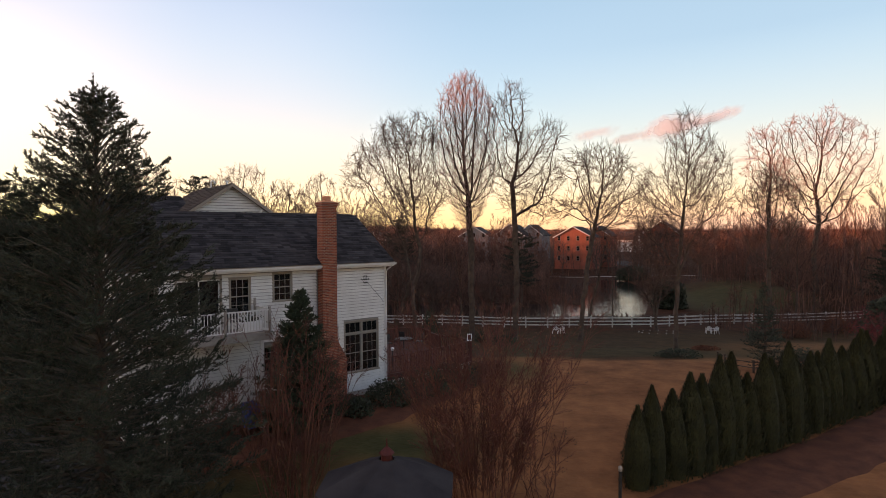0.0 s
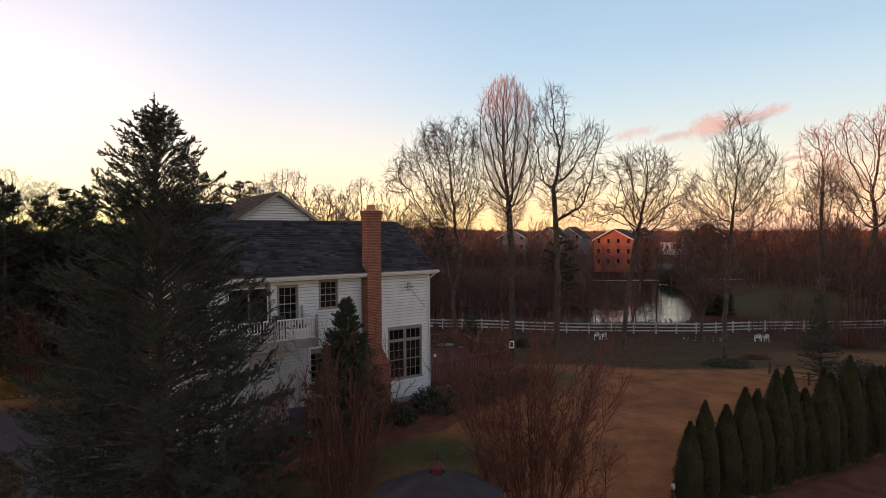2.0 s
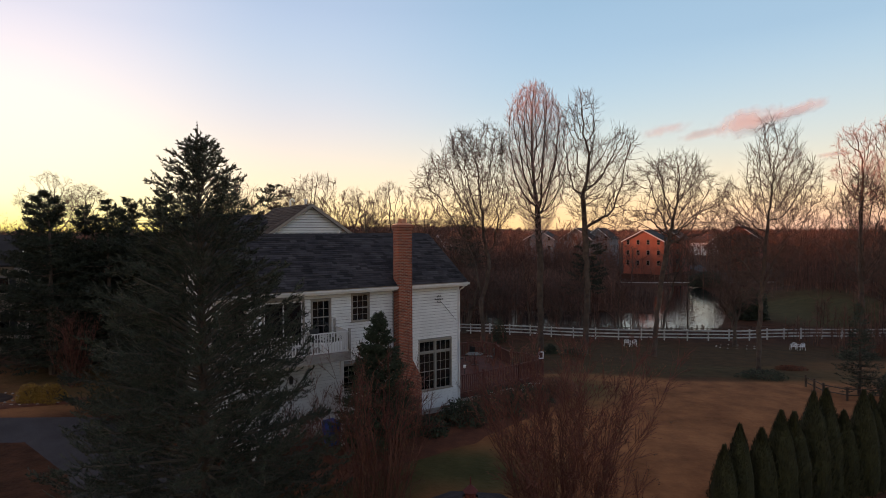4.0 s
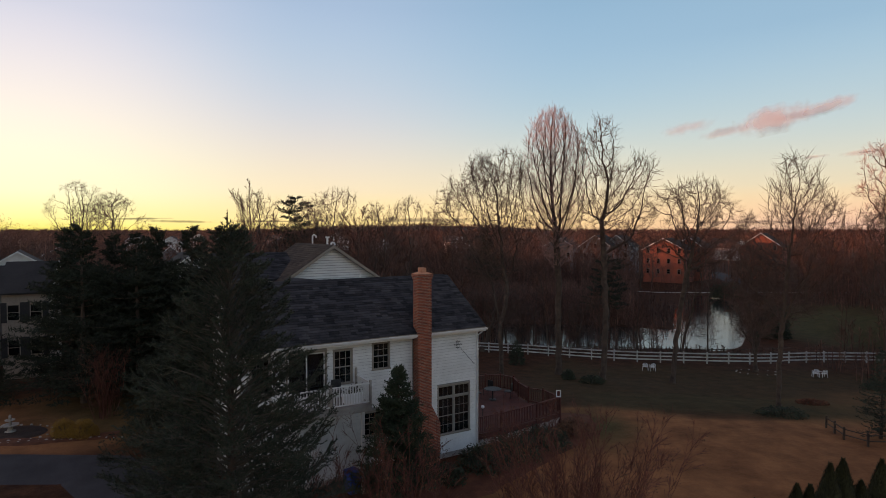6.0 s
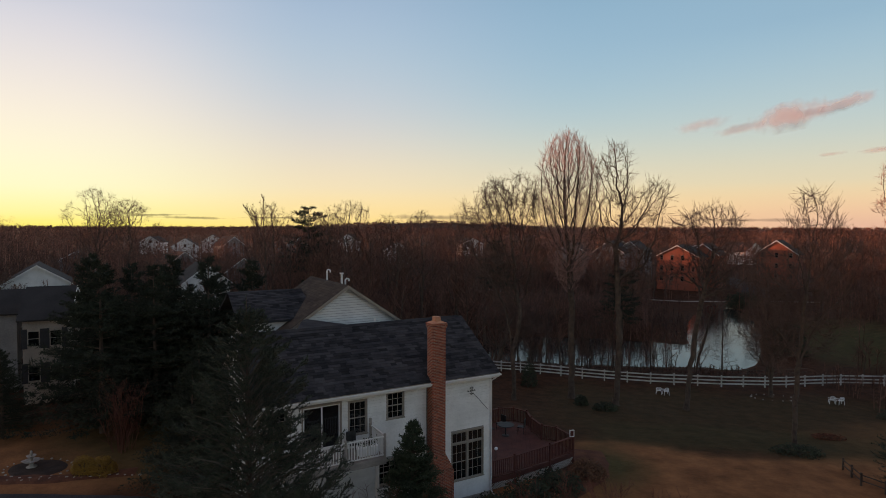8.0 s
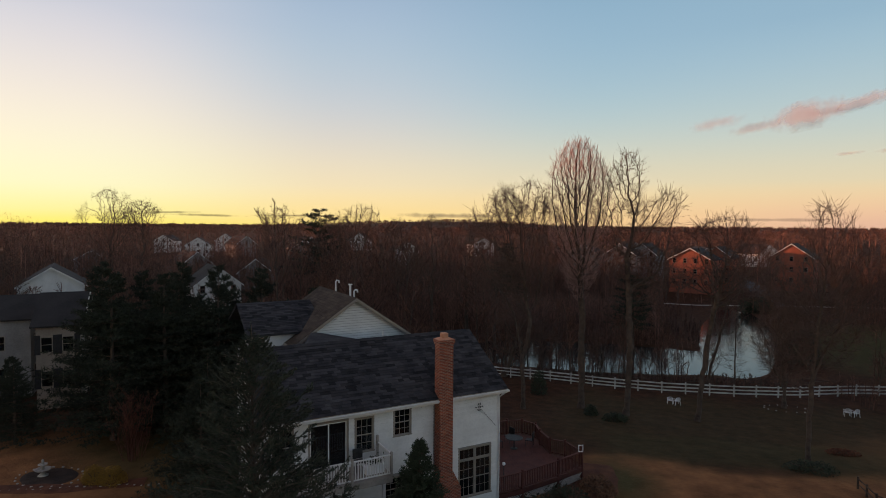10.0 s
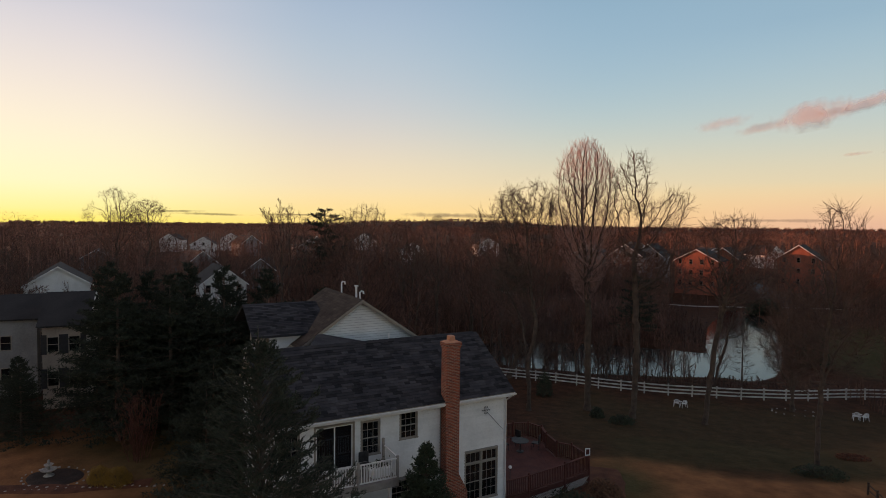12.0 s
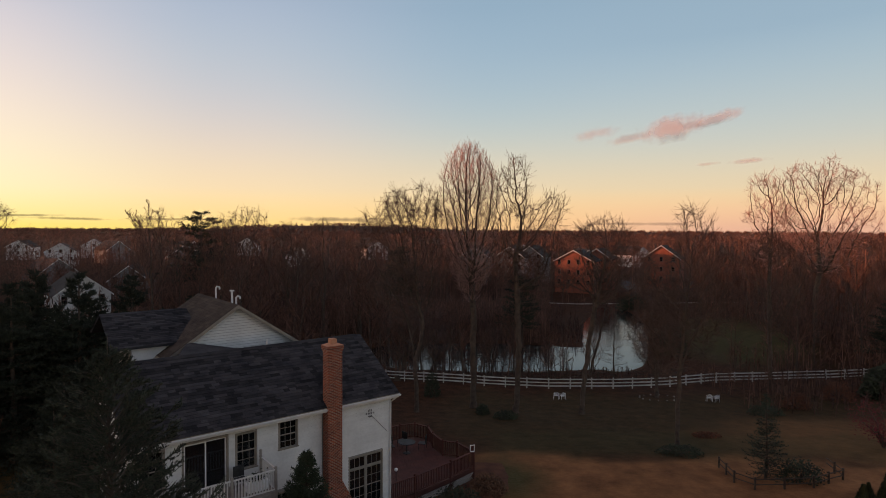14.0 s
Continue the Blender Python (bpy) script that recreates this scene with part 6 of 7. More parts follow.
# ---- fence, deck, furniture and neighbours ----
def rail_fence(line, label):
    """A white three-rail fence, one post every 2.4 m."""
    f = thing("rail_fence", Matrix(), label, "fence")
    pts = [Vector((*p, 0)) for p in line]
    spots, carry = [], 0.0
    for a, b in zip(pts, pts[1:]):
        L = (b - a).length
        t = carry
        while t < L:
            spots.append(a.lerp(b, t / L))
            t += 2.4
        carry = t - L
    post = bpy.data.meshes.new("post")
    bm = bevelled(Shape().box(-0.065, 0.065, -0.065, 0.065, -0.4, 1.25), 0.015)
    bm.to_mesh(post)
    bm.free()
    post.materials.append(FENCE)
    for p in spots:
        o = new("post", post)
        o.parent = f
        o.location = (p.x, p.y, height_at(p.x, p.y))
    for a, b in zip(spots, spots[1:]):
        za, zb = height_at(a.x, a.y), height_at(b.x, b.y)
        d = (b - a).normalized()
        n = Vector((-d.y, d.x, 0)) * 0.022
        for z in (0.32, 0.68, 1.06):
            ends = [[p + s + Vector((0, 0, q + z + w)) for s, w in ((n, -0.07), (-n, -0.07), (-n, 0.07), (n, 0.07))] for p, q in ((a + d * 0.066, za), (b - d * 0.066, zb))]
            Shape().hull(*ends).put("rail", FENCE, f)
    return f


rail_fence([(-16, 70.5), (-6.5, 67.6), (2, 65.4), (10, 64.2), (17, 64.6), (24, 66.6), (30, 69.5), (40, 71.5), (52, 72.5)], "white three-rail paddock fence along the pond")


def dark_fence(line):
    f = thing("bank_fence", Matrix(), "low dark wooden fence on the pond bank", "fence")
    pts = [Vector((*p, 0)) for p in line]
    for a, b in zip(pts, pts[1:]):
        k = int((b - a).length / 2.5)
        for i in range(k):
            p, q = a.lerp(b, i / k), a.lerp(b, (i + 1) / k)
            zp, zq = height_at(p.x, p.y), height_at(q.x, q.y)
            Shape().box(p.x - 0.06, p.x + 0.06, p.y - 0.06, p.y + 0.06, zp - 0.3, zp + 1.0).put("post", BARK, f)
            for z in (0.45, 0.85):
                Shape().tube([(p.x, p.y, zp + z), (q.x, q.y, zq + z)], [0.05, 0.05], 4).put("rail", BARK, f)


dark_fence([(3, 70.8), (14, 69.8), (24, 72.5), (29, 75)])


def build_deck():
    """Red-stained deck with angled sides behind the house corner."""
    d = thing("deck", HOUSE, "red-stained wooden deck with baluster railing and lattice skirt", "deck")
    ring = [(0.6, 0.5), (2.4, 0.5), (5.2, 0.8), (7.35, 1.15), (7.5, 2.9), (6.95, 3.7), (7.3, 5.2), (7.85, 6.4), (7.5, 7.5), (6.5, 7.9), (0.6, 8.1)]
    z = -0.62

    def span(y):
        xs = []
        for (a, b), (c, e) in zip(ring, ring[1:] + ring[:1]):
            if (b - y) * (e - y) < 0:
                xs.append(a + (c - a) * (y - b) / (e - b))
        return (min(xs), max(xs)) if len(xs) > 1 else None

    y = 0.58
    while y < 8.2:
        s = span(y + 0.068)
        if s:
            Shape().box(s[0], s[1], y, y + 0.136, z - 0.03, z).put("plank", DECK, d)
        y += 0.143
    bal = Shape().box(-0.018, 0.018, -0.018, 0.018, 0, 0.8).mesh("baluster")
    bal.materials.append(DECK)
    for i, ((a, b), (c, e)) in enumerate(zip(ring[:-1], ring[1:])):
        p, q = Vector((a, b, 0)), Vector((c, e, 0))
        L, dr = (q - p).length, (q - p).normalized()
        m = Matrix.Translation(p) @ Matrix.Rotation(math.atan2(dr.y, dr.x), 4, 'Z')
        part("post", bevelled(Shape().box(-0.05, 0.05, -0.05, 0.05, z - 0.75, z + 1.1, m), 0.01), DECK, d)
        Shape().box(0.05, L - 0.05, -0.07, 0.07, z + 0.95, z + 0.99, m).put("handrail", DECK, d)
        Shape().box(0.05, L - 0.05, -0.02, 0.02, z + 0.08, z + 0.14, m).put("bottom_rail", DECK, d)
        Shape().box(0.0, L, -0.02, 0.02, z - 0.26, z - 0.032, m).put("rim_joist", DECK, d)
        for k in range(1, int(L / 0.13)):
            o = new("baluster", bal)
            o.parent = d
            o.matrix_basis = m @ Matrix.Translation((k * 0.13, 0, z + 0.145))
        if i < 3:
            lat = Shape()
            k = 0.0
            while k < L - 0.1:
                for s in (-1, 1):
                    x0, x1 = (k, k + 0.55) if s > 0 else (k + 0.55, k)
                    if max(x0, x1) <= L:
                        lat.tube([m @ Vector((x0, -0.03 - 0.005 * s, z - 0.7)), m @ Vector((x1, -0.03 - 0.005 * s, z - 0.28))], [0.016, 0.016], 4)
                k += 0.12
            lat.put("lattice", LATTICE, d, "pale diagonal lattice")
    return d


build_deck()


def house_point(u, v, z):
    return HOUSE @ Vector((u, v, z))


def deck_lamp(u, v, z0):
    p = house_point(u, v, z0)
    t = thing("post_lamp", Matrix.Translation(p), "slim post lamp with a round white globe", "lamp")
    Shape().tube([(0, 0, 0), (0, 0, 1.0)], [0.025, 0.02], 8).put("pole", METAL, t)
    Shape().lathe([(0.02, 1.0), (0.08, 1.04), (0.1, 1.1), (0.08, 1.17), (0.02, 1.2)], 10).put("globe", PLASTIC, t, soft=True)


deck_lamp(1.9, 1.6, -0.618)


def wind_sock_sign():
    p = house_point(7.2, 1.12, 0.375)
    t = thing("bird_feeder", Matrix.Translation(p), "small white-framed feeder on the deck rail", "feeder")
    m = Matrix.Rotation(radians(20), 4, 'Z')
    Shape().box(-0.15, -0.11, -0.02, 0.02, 0, 0.42, m).box(0.11, 0.15, -0.02, 0.02, 0, 0.42, m).box(-0.11, 0.11, -0.02, 0.02, 0.38, 0.42, m).box(-0.11, 0.11, -0.02, 0.02, 0, 0.04, m).put("rim", PLASTIC, t)
    Shape().box(-0.1, 0.1, -0.008, 0.008, 0.05, 0.37, m).put("panel", DECK, t)


wind_sock_sign()


def deck_chair(u, v, turn):
    p = house_point(u, v, -0.618)
    t = thing("deck_chair", Matrix.Translation(p) @ Matrix.Rotation(radians(turn), 4, 'Z'), "dark metal chair on the red deck", "chair", "chairs on the deck")
    part("seat", bevelled(Shape().box(-0.25, 0.25, -0.25, 0.25, 0.4, 0.44), 0.01), METAL, t)
    part("backrest", bevelled(Shape().box(-0.25, 0.25, 0.22, 0.26, 0.46, 0.95), 0.01), METAL, t)
    for x in (-0.22, 0.22):
        for y in (-0.22, 0.22):
            Shape().tube([(x, y, 0), (x, y, 0.4)], [0.015, 0.015], 5).put("leg", METAL, t)
    return t


for u, v, a in ((4.6, 6.2, 30), (5.8, 6.6, -40), (6.6, 5.4, -100)):
    deck_chair(u, v, a)
tb = thing("round_table", Matrix.Translation(house_point(5.4, 5.5, -0.618)), "round dark patio table on the red deck", "table")
Shape().lathe([(0.02, 0.7), (0.55, 0.7), (0.57, 0.72), (0.55, 0.74), (0.02, 0.74)], 24).put("tabletop", METAL, tb)
Shape().lathe([(0.25, 0), (0.24, 0.03), (0.04, 0.06), (0.035, 0.7)], 12).put("pedestal", METAL, tb)


def garden_chair():
    """A white moulded armchair."""
    t = thing("garden_chair", Matrix(), "white moulded plastic garden armchair on the leaf litter", "chair", "white garden chairs")
    part("seat", bevelled(Shape().box(-0.23, 0.23, -0.22, 0.2, 0.4, 0.43), 0.01), PLASTIC, t)
    back = Shape()
    for i in range(5):
        x = -0.18 + i * 0.09
        back.hull([(x - 0.028, 0.19, 0.43), (x + 0.028, 0.19, 0.43), (x + 0.028, 0.21, 0.43), (x - 0.028, 0.21, 0.43)], [(x - 0.028, 0.3, 0.8), (x + 0.028, 0.3, 0.8), (x + 0.028, 0.32, 0.8), (x - 0.028, 0.32, 0.8)])
    back.tube([(-0.24, 0.2, 0.43), (-0.24, 0.28, 0.7), (-0.17, 0.31, 0.84), (0, 0.32, 0.88), (0.17, 0.31, 0.84), (0.24, 0.28, 0.7), (0.24, 0.2, 0.43)], [0.022] * 7, 6)
    back.put("backrest", PLASTIC, t)
    for s in (-1, 1):
        Shape().tube([(s * 0.27, 0.26, 0.64), (s * 0.28, 0.0, 0.64), (s * 0.27, -0.22, 0.62), (s * 0.26, -0.25, 0.5)], [0.028] * 4, 6).put("armrest", PLASTIC, t)
        for y in (-0.24, 0.24):
            Shape().tube([(s * 0.29, y * 1.15, 0), (s * 0.25, y, 0.42)], [0.022, 0.03], 6).put("leg", PLASTIC, t)
    return t


gc = garden_chair()
plant(gc, 9.75, 60.0, 172, 0.9)
again(gc, 10.4, 59.9, 192, 0.9)
again(gc, 25.3, 59.8, 170, 0.9)
again(gc, 25.95, 59.7, 188, 0.9)


def fountain():
    t = thing("fountain", Matrix(), "small pale stone fountain in a ring of stones", "fountain")
    Shape().lathe([(0.35, 0), (0.36, 0.1), (0.2, 0.16), (0.14, 0.35), (0.18, 0.42), (0.5, 0.5), (0.56, 0.58), (0.5, 0.56), (0.12, 0.54)], 16).put("lower_bowl", STONE, t, soft=True)
    Shape().lathe([(0.1, 0.54), (0.08, 0.8), (0.3, 0.88), (0.33, 0.94), (0.28, 0.93), (0.06, 0.92)], 14).put("upper_bowl", STONE, t, soft=True)
    Shape().lathe([(0.05, 0.92), (0.11, 1.02), (0.08, 1.15), (0.1, 1.22), (0.02, 1.32)], 10).put("finial", STONE, t, soft=True)
    return t


plant(fountain(), -30.9, 27.9, 0, 0.8)
patch("bed_4", -30.4, 27.9, 1.9, 1.3, DARK_MULCH, "oval mulched bed round the fountain", "flower bed", up=0.05)


def stones(spots, label, group):
    rng = random.Random(len(spots))
    base = []
    for k in range(3):
        bm = bmesh.new()
        bmesh.ops.create_icosphere(bm, subdivisions=1, radius=0.085)
        for v in bm.verts:
            v.co *= 1 + 0.3 * noise.noise(v.co * 6 + Vector((k * 7, 0, 0)))
            v.co.z *= 0.7
        me = bpy.data.meshes.new("stone")
        bm.to_mesh(me)
        bm.free()
        me.materials.append(STONE)
        base.append(me)
    for x, y in spots:
        o = new("stone", base[rng.randrange(3)])
        s = rng.uniform(0.6, 1.3)
        o.matrix_basis = Matrix.LocRotScale((x, y, height_at(x, y) + 0.04), Euler((0, 0, rng.random() * 6)), (s, s, s))
        tagged(o, label, "stone", group)


stones([(-30.4 + 2.0 * math.cos(a * 0.3), 27.9 + 1.4 * math.sin(a * 0.3)) for a in range(21)], "rounded pale edging stone", "stones round the fountain")
stones([(-34 + i * 0.42, 24.75 + i * 0.155 + 0.1 * math.sin(i)) for i in range(26)], "rounded pale stone along the drive", "stones along the drive")
stones([(20.6 + 2.0 * math.cos(a * 0.45), 61.0 + 1.2 * math.sin(a * 0.45)) for a in range(14)], "pale stone round the tree bed", "stones round the tree")


def wheelie_bin():
    t = thing("rubbish_bin", Matrix(), "blue plastic rubbish bin against the house", "bin")
    part("body", bevelled(Shape().hull([(-0.24, -0.26, 0.05), (0.24, -0.26, 0.05), (0.24, 0.26, 0.05), (-0.24, 0.26, 0.05)], [(-0.3, -0.33, 0.98), (0.3, -0.33, 0.98), (0.3, 0.33, 0.98), (-0.3, 0.33, 0.98)]), 0.02), BLUE, t)
    part("lid", bevelled(Shape().hull([(-0.32, -0.36, 0.985), (0.32, -0.36, 0.985), (0.32, 0.35, 0.985), (-0.32, 0.35, 0.985)], [(-0.26, -0.28, 1.06), (0.26, -0.28, 1.06), (0.26, 0.3, 1.08), (-0.26, 0.3, 1.08)]), 0.015), BLUE, t)
    for s in (-0.25, 0.25):
        Shape().tube([(s - 0.03, 0.28, 0.1), (s + 0.03, 0.28, 0.1)], [0.1, 0.1], 12).put("wheel", METAL, t)
    return t


b = house_point(-7.2, -1.3, 0)
plant(wheelie_bin(), b.x, b.y, WALL_TURN + 10)


def wall_lantern(u, z):
    t = thing("wall_lantern", HOUSE @ Matrix.Translation((u, -0.03, z)), "dark wall lantern on the white siding", "lamp")
    Shape().box(-0.05, 0.05, -0.02, 0.0, -0.1, 0.1).put("backplate", METAL, t)
    Shape().hull([(-0.06, -0.2, -0.15), (0.06, -0.2, -0.15), (0.06, -0.08, -0.15), (-0.06, -0.08, -0.15)], [(-0.09, -0.23, 0.12), (0.09, -0.23, 0.12), (0.09, -0.05, 0.12), (-0.09, -0.05, 0.12)]).put("cage", METAL, t)
    Shape().hull([(-0.1, -0.24, 0.125), (0.1, -0.24, 0.125), (0.1, -0.04, 0.125), (-0.1, -0.04, 0.125)], [(-0.02, -0.16, 0.22), (0.02, -0.16, 0.22), (0.02, -0.12, 0.22), (-0.02, -0.12, 0.22)]).put("cap", METAL, t)


wall_lantern(-8.6, 1.55)


def wall_ornament(u, z):
    """A spray of dark metal leaves on the siding, with a wire that runs down to the corner."""
    t = thing("wall_ornament", HOUSE @ Matrix.Translation((u, -0.075, z)), "dark metal leaf ornament hung on the white siding", "ornament")
    rng = random.Random(6)
    for x in (-0.2, -0.07, 0.07, 0.2):
        for y in (-0.15, 0.0, 0.15):
            if abs(x) + abs(y) < 0.33:
                a = rng.uniform(0.4, 2.7)
                c, s = math.cos(a), math.sin(a)
                Shape().hull([(x - 0.07 * c, -0.012, y - 0.07 * s), (x - 0.03 * s, -0.012, y + 0.03 * c), (x + 0.07 * c, -0.012, y + 0.07 * s), (x + 0.03 * s, -0.012, y - 0.03 * c)],
                             [(x - 0.07 * c, 0.0, y - 0.07 * s), (x - 0.03 * s, 0.0, y + 0.03 * c), (x + 0.07 * c, 0.0, y + 0.07 * s), (x + 0.03 * s, 0.0, y - 0.03 * c)]).put("leaf", METAL, t)
    Shape().tube([(-0.25, 0.0, 0), (0.25, 0.0, 0)], [0.008, 0.008], 5).tube([(0, 0.0, -0.22), (0, 0.0, 0.22)], [0.008, 0.008], 5).put("stem", METAL, t)
    Shape().tube([(0.12, 0.0, -0.15), (0.45, 0.005, -0.5), (1.05, 0.01, -1.15)], [0.009] * 3, 5).put("wire", METAL, t)


wall_ornament(-0.84, 4.63)


def gazebo():
    """A small octagonal garden roof with a red cupola."""
    t = thing("gazebo", Matrix(), "small octagonal gazebo with a dark shingle roof and red cupola", "gazebo")
    R, n = 1.75, 8
    ring = [(math.cos(2 * math.pi * (k + 0.5) / n), math.sin(2 * math.pi * (k + 0.5) / n)) for k in range(n)]
    for k in range(n):
        a, b = ring[k], ring[(k + 1) % n]
        Shape().hull([(a[0] * R, a[1] * R, 2.0), (b[0] * R, b[1] * R, 2.0), (b[0] * 0.2, b[1] * 0.2, 2.62), (a[0] * 0.2, a[1] * 0.2, 2.62)],
                     [(a[0] * R, a[1] * R, 2.06), (b[0] * R, b[1] * R, 2.06), (b[0] * 0.2, b[1] * 0.2, 2.68), (a[0] * 0.2, a[1] * 0.2, 2.68)]).put("roof_panel", SHINGLE, t)
        Shape().box(a[0] * 1.6 - 0.05, a[0] * 1.6 + 0.05, a[1] * 1.6 - 0.05, a[1] * 1.6 + 0.05, -0.1, 2.02).put("post", GREY_WOOD, t)
    Shape().lathe([(0.14, 2.6), (0.14, 2.8), (0.2, 2.82), (0.1, 2.92), (0.025, 2.98), (0.012, 3.18)], 8).put("cupola", RED_PAINT, t)
    return t


plant(gazebo(), -1.6, 14.2)


def path_light(x, y):
    t = thing("bollard_lamp", Matrix(), "short dark bollard lamp with a pale cap", "lamp")
    Shape().lathe([(0.05, -0.1), (0.05, 1.0), (0.045, 1.02)], 10).put("column", METAL, t)
    Shape().lathe([(0.06, 1.02), (0.07, 1.1), (0.05, 1.16), (0.01, 1.18)], 10).put("cap", STONE, t, soft=True)
    plant(t, x, y)


path_light(5.0, 17.6)


# -- other houses
def gabled_house(name, x, y, turn, w, d, eave, ridge, wall, roof, label, rows=2, cols=3, shutters=False, gable_end=True, base=0.0, z=None):
    """w along local x (the ridge runs along local y, so the gable looks along -y)."""
    gz = (height_at(x, y) if z is None else z) + base
    t = thing(name, Matrix.Translation((x, y, gz)) @ Matrix.Rotation(radians(turn), 4, 'Z'), label, "house")
    h = w / 2
    body = Shape().hull([(-h, 0, -1.5), (h, 0, -1.5), (h, 0, eave), (0, 0, ridge - 0.15), (-h, 0, eave)], [(-h, d, -1.5), (h, d, -1.5), (h, d, eave), (0, d, ridge - 0.15), (-h, d, eave)])
    body.put("wall", wall, t)
    sl = (ridge - eave) / h
    for s in (-1, 1):
        e = s * (h + 0.35)
        ez = eave - 0.35 * sl + 0.06
        rf = Shape().hull([(0, -0.35, ridge - 0.12), (e, -0.35, ez - 0.12), (e, d + 0.35, ez - 0.12), (0, d + 0.35, ridge - 0.12)], [(0, -0.35, ridge), (e, -0.35, ez), (e, d + 0.35, ez), (0, d + 0.35, ridge)])
        rf.put("roof", roof, t)
        Shape().hull([(0, -0.4, ridge - 0.2), (e, -0.4, ez - 0.2), (e, -0.4, ez + 0.02), (0, -0.4, ridge + 0.02)], [(0, -0.355, ridge - 0.2), (e, -0.355, ez - 0.2), (e, -0.355, ez + 0.02), (0, -0.355, ridge + 0.02)]).put("bargeboard", TRIM, t)
    win_frame = Shape().box(-0.42, 0.42, -0.05, 0.0, -0.65, 0.65).mesh("window_frame")
    win_frame.materials.append(TAN_TRIM)
    win_pane = Shape().box(-0.35, 0.35, -0.07, -0.052, -0.58, -0.02).box(-0.35, 0.35, -0.07, -0.052, 0.03, 0.58).mesh("pane")
    win_pane.materials.append(GLASS)
    shut = Shape().box(-0.2, 0.2, -0.05, 0.0, -0.8, 0.8).mesh("shutter")
    shut.materials.append(SHUTTER)
    for side in (0, 1, 2):
        n = cols if side == 0 else max(2, int(d / 3.2))
        for r in range(rows):
            for c in range(n):
                wz = 1.6 + r * 2.8
                if side == 0:
                    m = Matrix.Translation((-h + w * (c + 0.5) / n, 0, wz))
                else:
                    s = -1 if side == 1 else 1
                    m = Matrix.Translation((s * h, d * (c + 0.5) / n, wz)) @ Matrix.Rotation(radians(90 * s), 4, 'Z')
                wnd = new("window", win_frame)
                wnd.parent = t
                wnd.matrix_basis = m
                pn = new("pane", win_pane)
                pn.parent = wnd
                if shutters:
                    for q in (-0.63, 0.63):
                        so = new("shutter", shut)
                        so.parent = wnd
                        so.location = (q, 0, 0)
    return t


# brick townhouses across the pond
gabled_house("townhouse", 57, 168, -30, 10.0, 7, 7.6, 11.2, FAR_BRICK, FAR_ROOF, "brick townhouse gable glowing in the last sun", 3, 3, z=-1.2)
gabled_house("townhouse", 31.2, 164, -28, 11.0, 9, 7.6, 10.6, FAR_BRICK, FAR_ROOF, "brick townhouse with a white-trimmed gable beyond the pond", 3, 4, z=-2.0)
gabled_house("townhouse", 39.5, 172, -28, 8, 9, 7.8, 10.8, FAR_BRICK, FAR_ROOF, "stepped unit of the brick townhouse row", 3, 3, z=-1.9)
gabled_house("townhouse", 13.8, 172, -20, 9, 12, 7.2, 10.4, DIM_SIDING, FAR_ROOF, "pale grey townhouse behind bare trees", 3, 3, z=-1.0)
gabled_house("townhouse", 20.5, 178, -20, 8, 12, 7.2, 10.4, DIM_SIDING, FAR_ROOF, "pale townhouse behind bare trees", 3, 3, z=-1.0)
gabled_house("townhouse", 3.5, 178, -12, 9, 12, 7.0, 9.8, DIM_SIDING, FAR_ROOF, "grey townhouse behind bare trees", 3, 3, z=-1.0)
gabled_house("townhouse", 47, 215, 10, 11, 12, 7.5, 10.5, DIM_SIDING, FAR_ROOF, "grey house at the end of the street", 3, 3)

# the neighbour to the west
gabled_house("neighbour_house", -42.4, 43.0, 127, 8.0, 3.0, 6.1, 8.3, BEIGE, FAR_ROOF, "beige two-storey neighbour house with black shutters", 2, 1, shutters=True, z=-0.3)
gabled_house("neighbour_house", -48.2, 43.6, 127, 6.4, 9, 6.6, 8.3, DIM_SIDING, FAR_ROOF, "grey set-back wing of the neighbour house", 2, 2, z=-0.8)
gabled_house("house", -72, 67.5, 45, 8, 12, 6.2, 8.8, SIDING, FAR_ROOF, "white gabled house behind the neighbour", 2, 3, z=-1.0)
for i, (x, y, a, w, d, m) in enumerate(((-58.5, 87, 44, 7.5, 10, SIDING), (-72, 122, 20, 8, 10, DIM_SIDING), (-99, 138, 55, 9, 11, DIM_SIDING), (-139, 144, 40, 9, 11, DIM_SIDING), 
                                       (-150, 210, 30, 10, 12, SIDING), (-112, 236, 65, 9, 12, DIM_SIDING), (-190, 240, 20, 9, 12, SIDING), (-105, 215, 40, 9, 12, DIM_SIDING), (-140, 230, 55, 9, 12, DIM_SIDING), (-60, 210, 20, 9, 12, SIDING),
                                       (-170, 260, 30, 10, 12, SIDING), (-110, 290, 10, 10, 12, SIDING), (-40, 270, 25, 10, 12, SIDING), (30, 290, 15, 10, 14, DIM_SIDING), (80, 260, 30, 10, 14, SIDING))):
    gabled_house("house", x, y, a, w, d, 4.2 if i else 5.2, (7.0 if i else 8.2) + (i % 3) * 0.4, m, FAR_ROOF, "pale gabled suburban house among bare trees", 2, 3, base=-0.2 if i < 4 else -1.0 if y < 125 else 1.6)

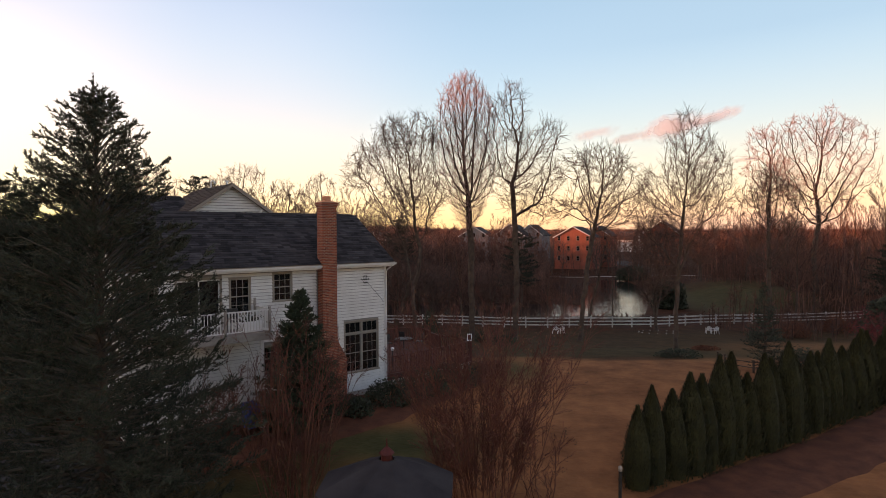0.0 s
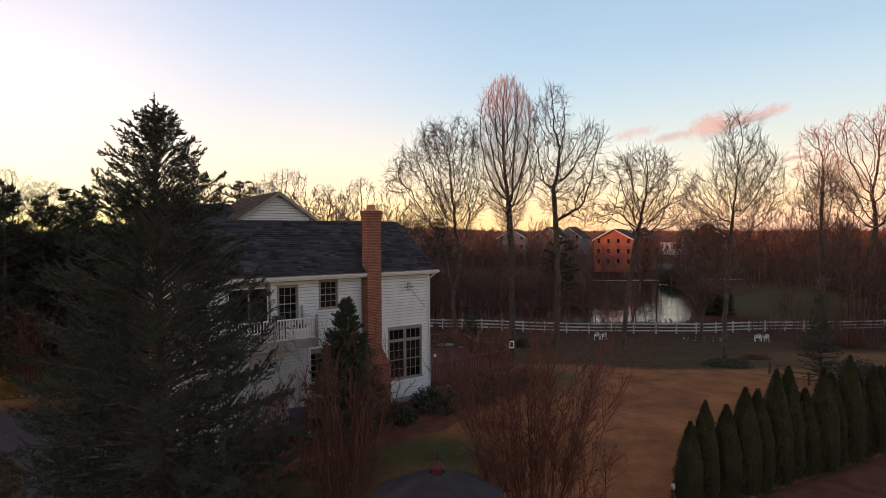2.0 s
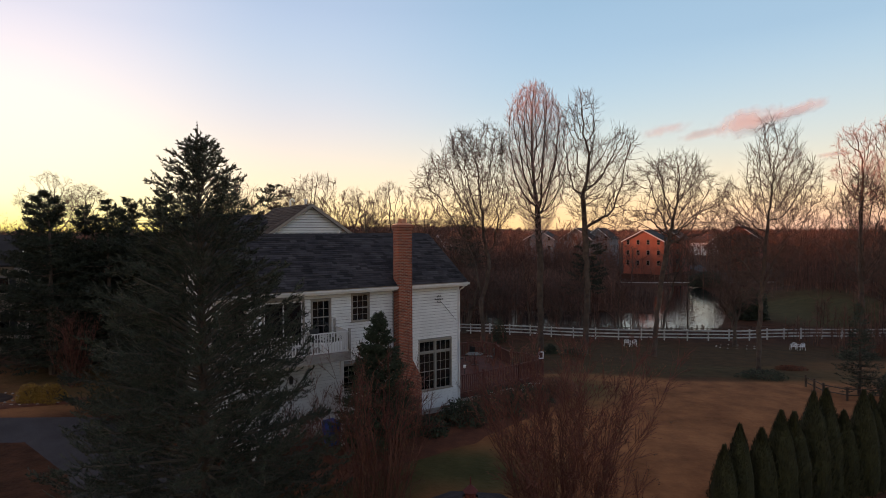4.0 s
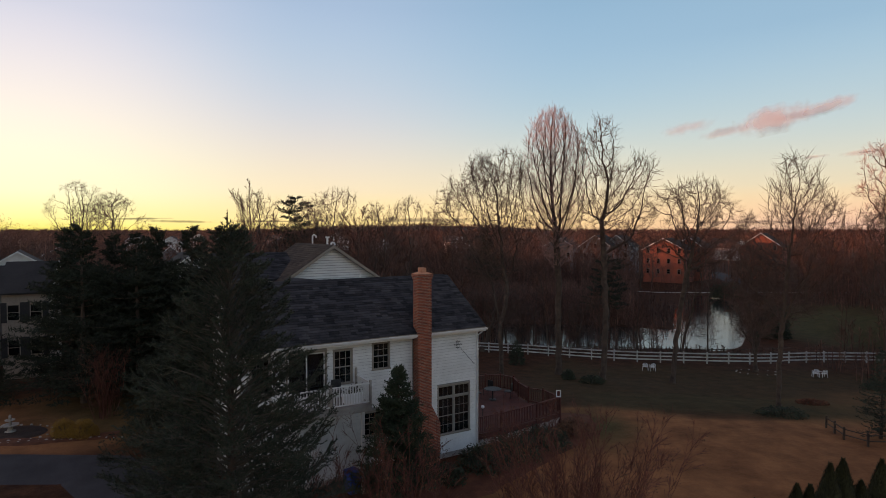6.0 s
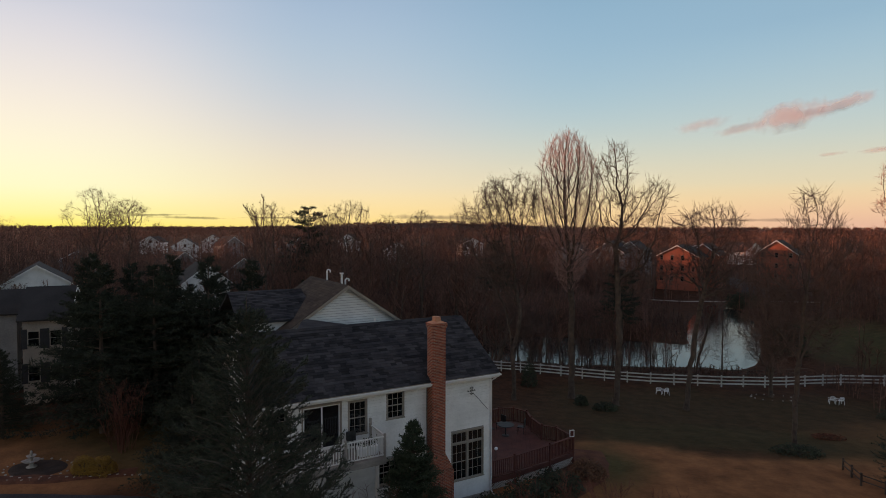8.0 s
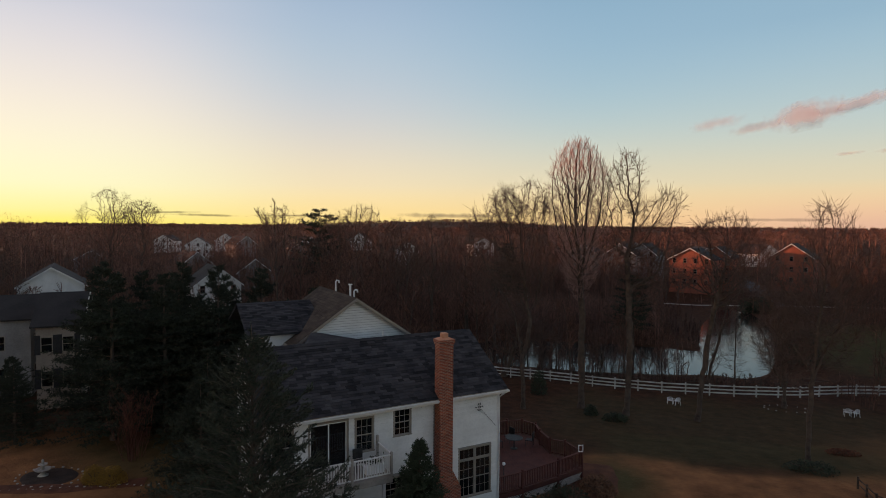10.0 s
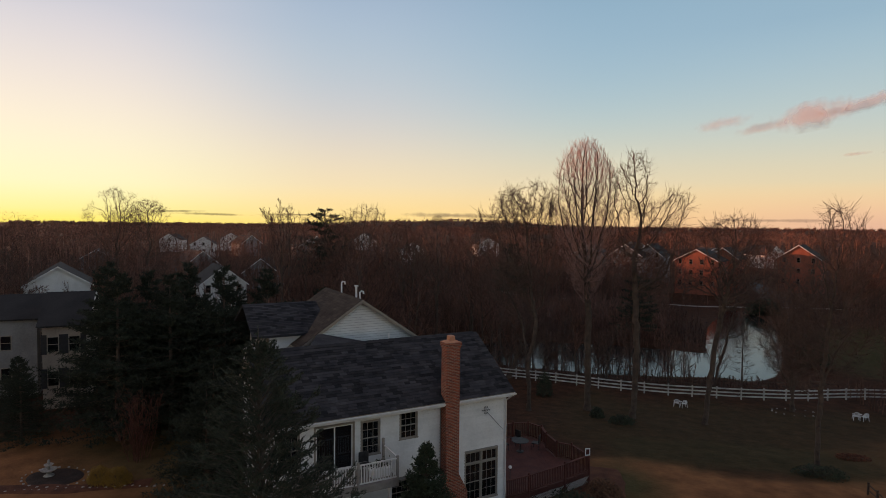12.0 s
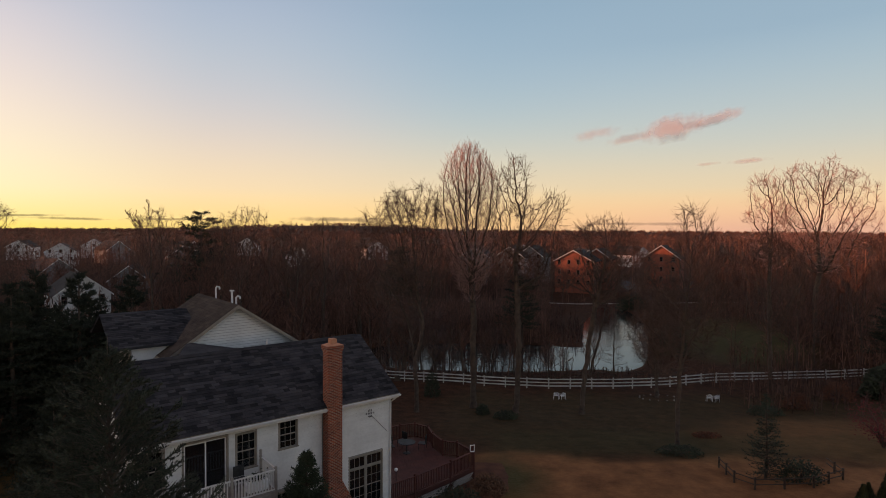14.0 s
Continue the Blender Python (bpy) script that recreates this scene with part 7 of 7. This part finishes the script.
# -- clouds
cloud("cloud", 19.3, 0.1655, 560, 200, 1, -3, 0.7)
cloud("cloud", 23.0, 0.176, 560, 105, 2, -9, 0.6)
cloud("cloud", 20.9, 0.169, 260, 60, 8, 4, 0.4)
cloud("cloud", 12.6, 0.163, 480, 95, 3, 0, 0.4)
cloud("cloud", 15.8, 0.154, 420, 75, 4, -3, 0.45)
cloud("cloud", 25.9, 0.1095, 330, 46, 5, 0, 0.55)
cloud("cloud", 22.5, 0.107, 200, 30, 6, 0, 0.4)
cloud("cloud", -12.3, 0.0185, 760, 46, 7, 1, 0.55, 0, (0.2, 0.18, 0.24))
cloud("cloud", -37.6, 0.0195, 520, 22, 9, -1, 0.6, 30, (0.1, 0.1, 0.12))
cloud("cloud", -34.6, 0.0155, 640, 26, 10, 1, 0.6, 30, (0.1, 0.1, 0.12))
cloud("cloud", -26.5, 0.0165, 700, 20, 11, 0, 0.45, 20, (0.14, 0.13, 0.16))
cloud("cloud", 16.5, 0.013, 900, 28, 12, 0, 0.4, 0, (0.2, 0.17, 0.22))


# -- things on the balcony
def on_balcony(u, y):
    return HOUSE @ Matrix.Translation((u, y, 2.822))


pl = thing("planter", on_balcony(-7.1, -1.15), "long white planter with a small green plant on the balcony", "planter")
part("trough", bevelled(Shape().hull([(-0.42, -0.14, 0), (0.42, -0.14, 0), (0.42, 0.14, 0), (-0.42, 0.14, 0)], [(-0.5, -0.2, 0.42), (0.5, -0.2, 0.42), (0.5, 0.2, 0.42), (-0.5, 0.2, 0.42)]), 0.02), PLASTIC, pl)
leaves = Shape()
rng = random.Random(4)
for _ in range(160):
    p = Vector((rng.gauss(0, 0.2), rng.gauss(0, 0.08), 0.45 + abs(rng.gauss(0, 0.16))))
    w = Vector((rng.gauss(0, 1), rng.gauss(0, 1), rng.gauss(0, 1))).normalized() * 0.06
    v = w.orthogonal().normalized() * 0.03
    leaves.quad(p - w, p + v, p + w, p - v)
tagged(leaves.put("foliage", SHRUB, pl), kind="stuff")
bc = thing("balcony_chair", on_balcony(-7.6, -0.6), "dark metal chair on the balcony", "chair")
part("seat", bevelled(Shape().box(-0.24, 0.24, -0.24, 0.24, 0.42, 0.46), 0.01), METAL, bc)
part("backrest", bevelled(Shape().box(-0.24, 0.24, 0.21, 0.25, 0.48, 0.95), 0.01), METAL, bc)
for x in (-0.21, 0.21):
    for y in (-0.21, 0.21):
        Shape().tube([(x, y, 0), (x, y, 0.42)], [0.014, 0.014], 5).put("leg", METAL, bc)


def garden_fence(line):
    """A low two-rail border of rough timber."""
    f = thing("garden_fence", Matrix(), "low rough timber rail border round the young fir", "fence")
    pts = [Vector((*p, 0)) for p in line]
    for a, b in zip(pts, pts[1:]):
        k = max(1, round((b - a).length / 1.6))
        for i in range(k):
            p, q = a.lerp(b, i / k), a.lerp(b, (i + 1) / k)
            zp, zq = height_at(p.x, p.y), height_at(q.x, q.y)
            part("post", bevelled(Shape().box(p.x - 0.05, p.x + 0.05, p.y - 0.05, p.y + 0.05, zp - 0.2, zp + 0.75), 0.01), DARK_WOOD, f)
            for z in (0.3, 0.62):
                Shape().tube([(p.x, p.y, zp + z), (q.x, q.y, zq + z)], [0.035, 0.035], 5).put("rail", DARK_WOOD, f)


garden_fence([(17.0, 38.6), (16.7, 35.8), (17.4, 34.7), (21.0, 35.0), (23.6, 36.4), (24.2, 39.0)])


def red_maple(x, y):
    """A low spreading maple with dark red leaves."""
    rng = random.Random(17)
    t = thing("red_maple", Matrix(), "low spreading burgundy maple at the lawn's edge", "tree")
    wood, leaves = Shape(), Shape()
    for i in range(14):
        a = rng.random() * 6.28
        e = Vector((math.cos(a) * rng.uniform(1.0, 2.4), math.sin(a) * rng.uniform(1.0, 2.4), rng.uniform(1.6, 3.4)))
        pts = limb(rng, Vector((0, 0, -0.1)), Vector((e.x * 0.3, e.y * 0.3, e.z * 0.8)), e, 5, 0.08)
        wood.tube(pts, [0.06, 0.05, 0.04, 0.03, 0.02, 0.01], 5, cap=False)
        for _ in range(120):
            c = pts[rng.randrange(2, 6)] + Vector((rng.gauss(0, 0.4), rng.gauss(0, 0.4), rng.gauss(-0.1, 0.25)))
            w = Vector((rng.gauss(0, 1), rng.gauss(0, 1), rng.gauss(0, 0.5))).normalized() * 0.07
            v = w.orthogonal().normalized() * 0.035
            leaves.quad(c - w, c + v, c + w, c - v)
    tagged(wood.put("bough", BARK, t), kind="stuff")
    tagged(leaves.put("foliage", MAPLE, t), kind="stuff")
    plant(t, x, y)


red_maple(31.5, 44.0)
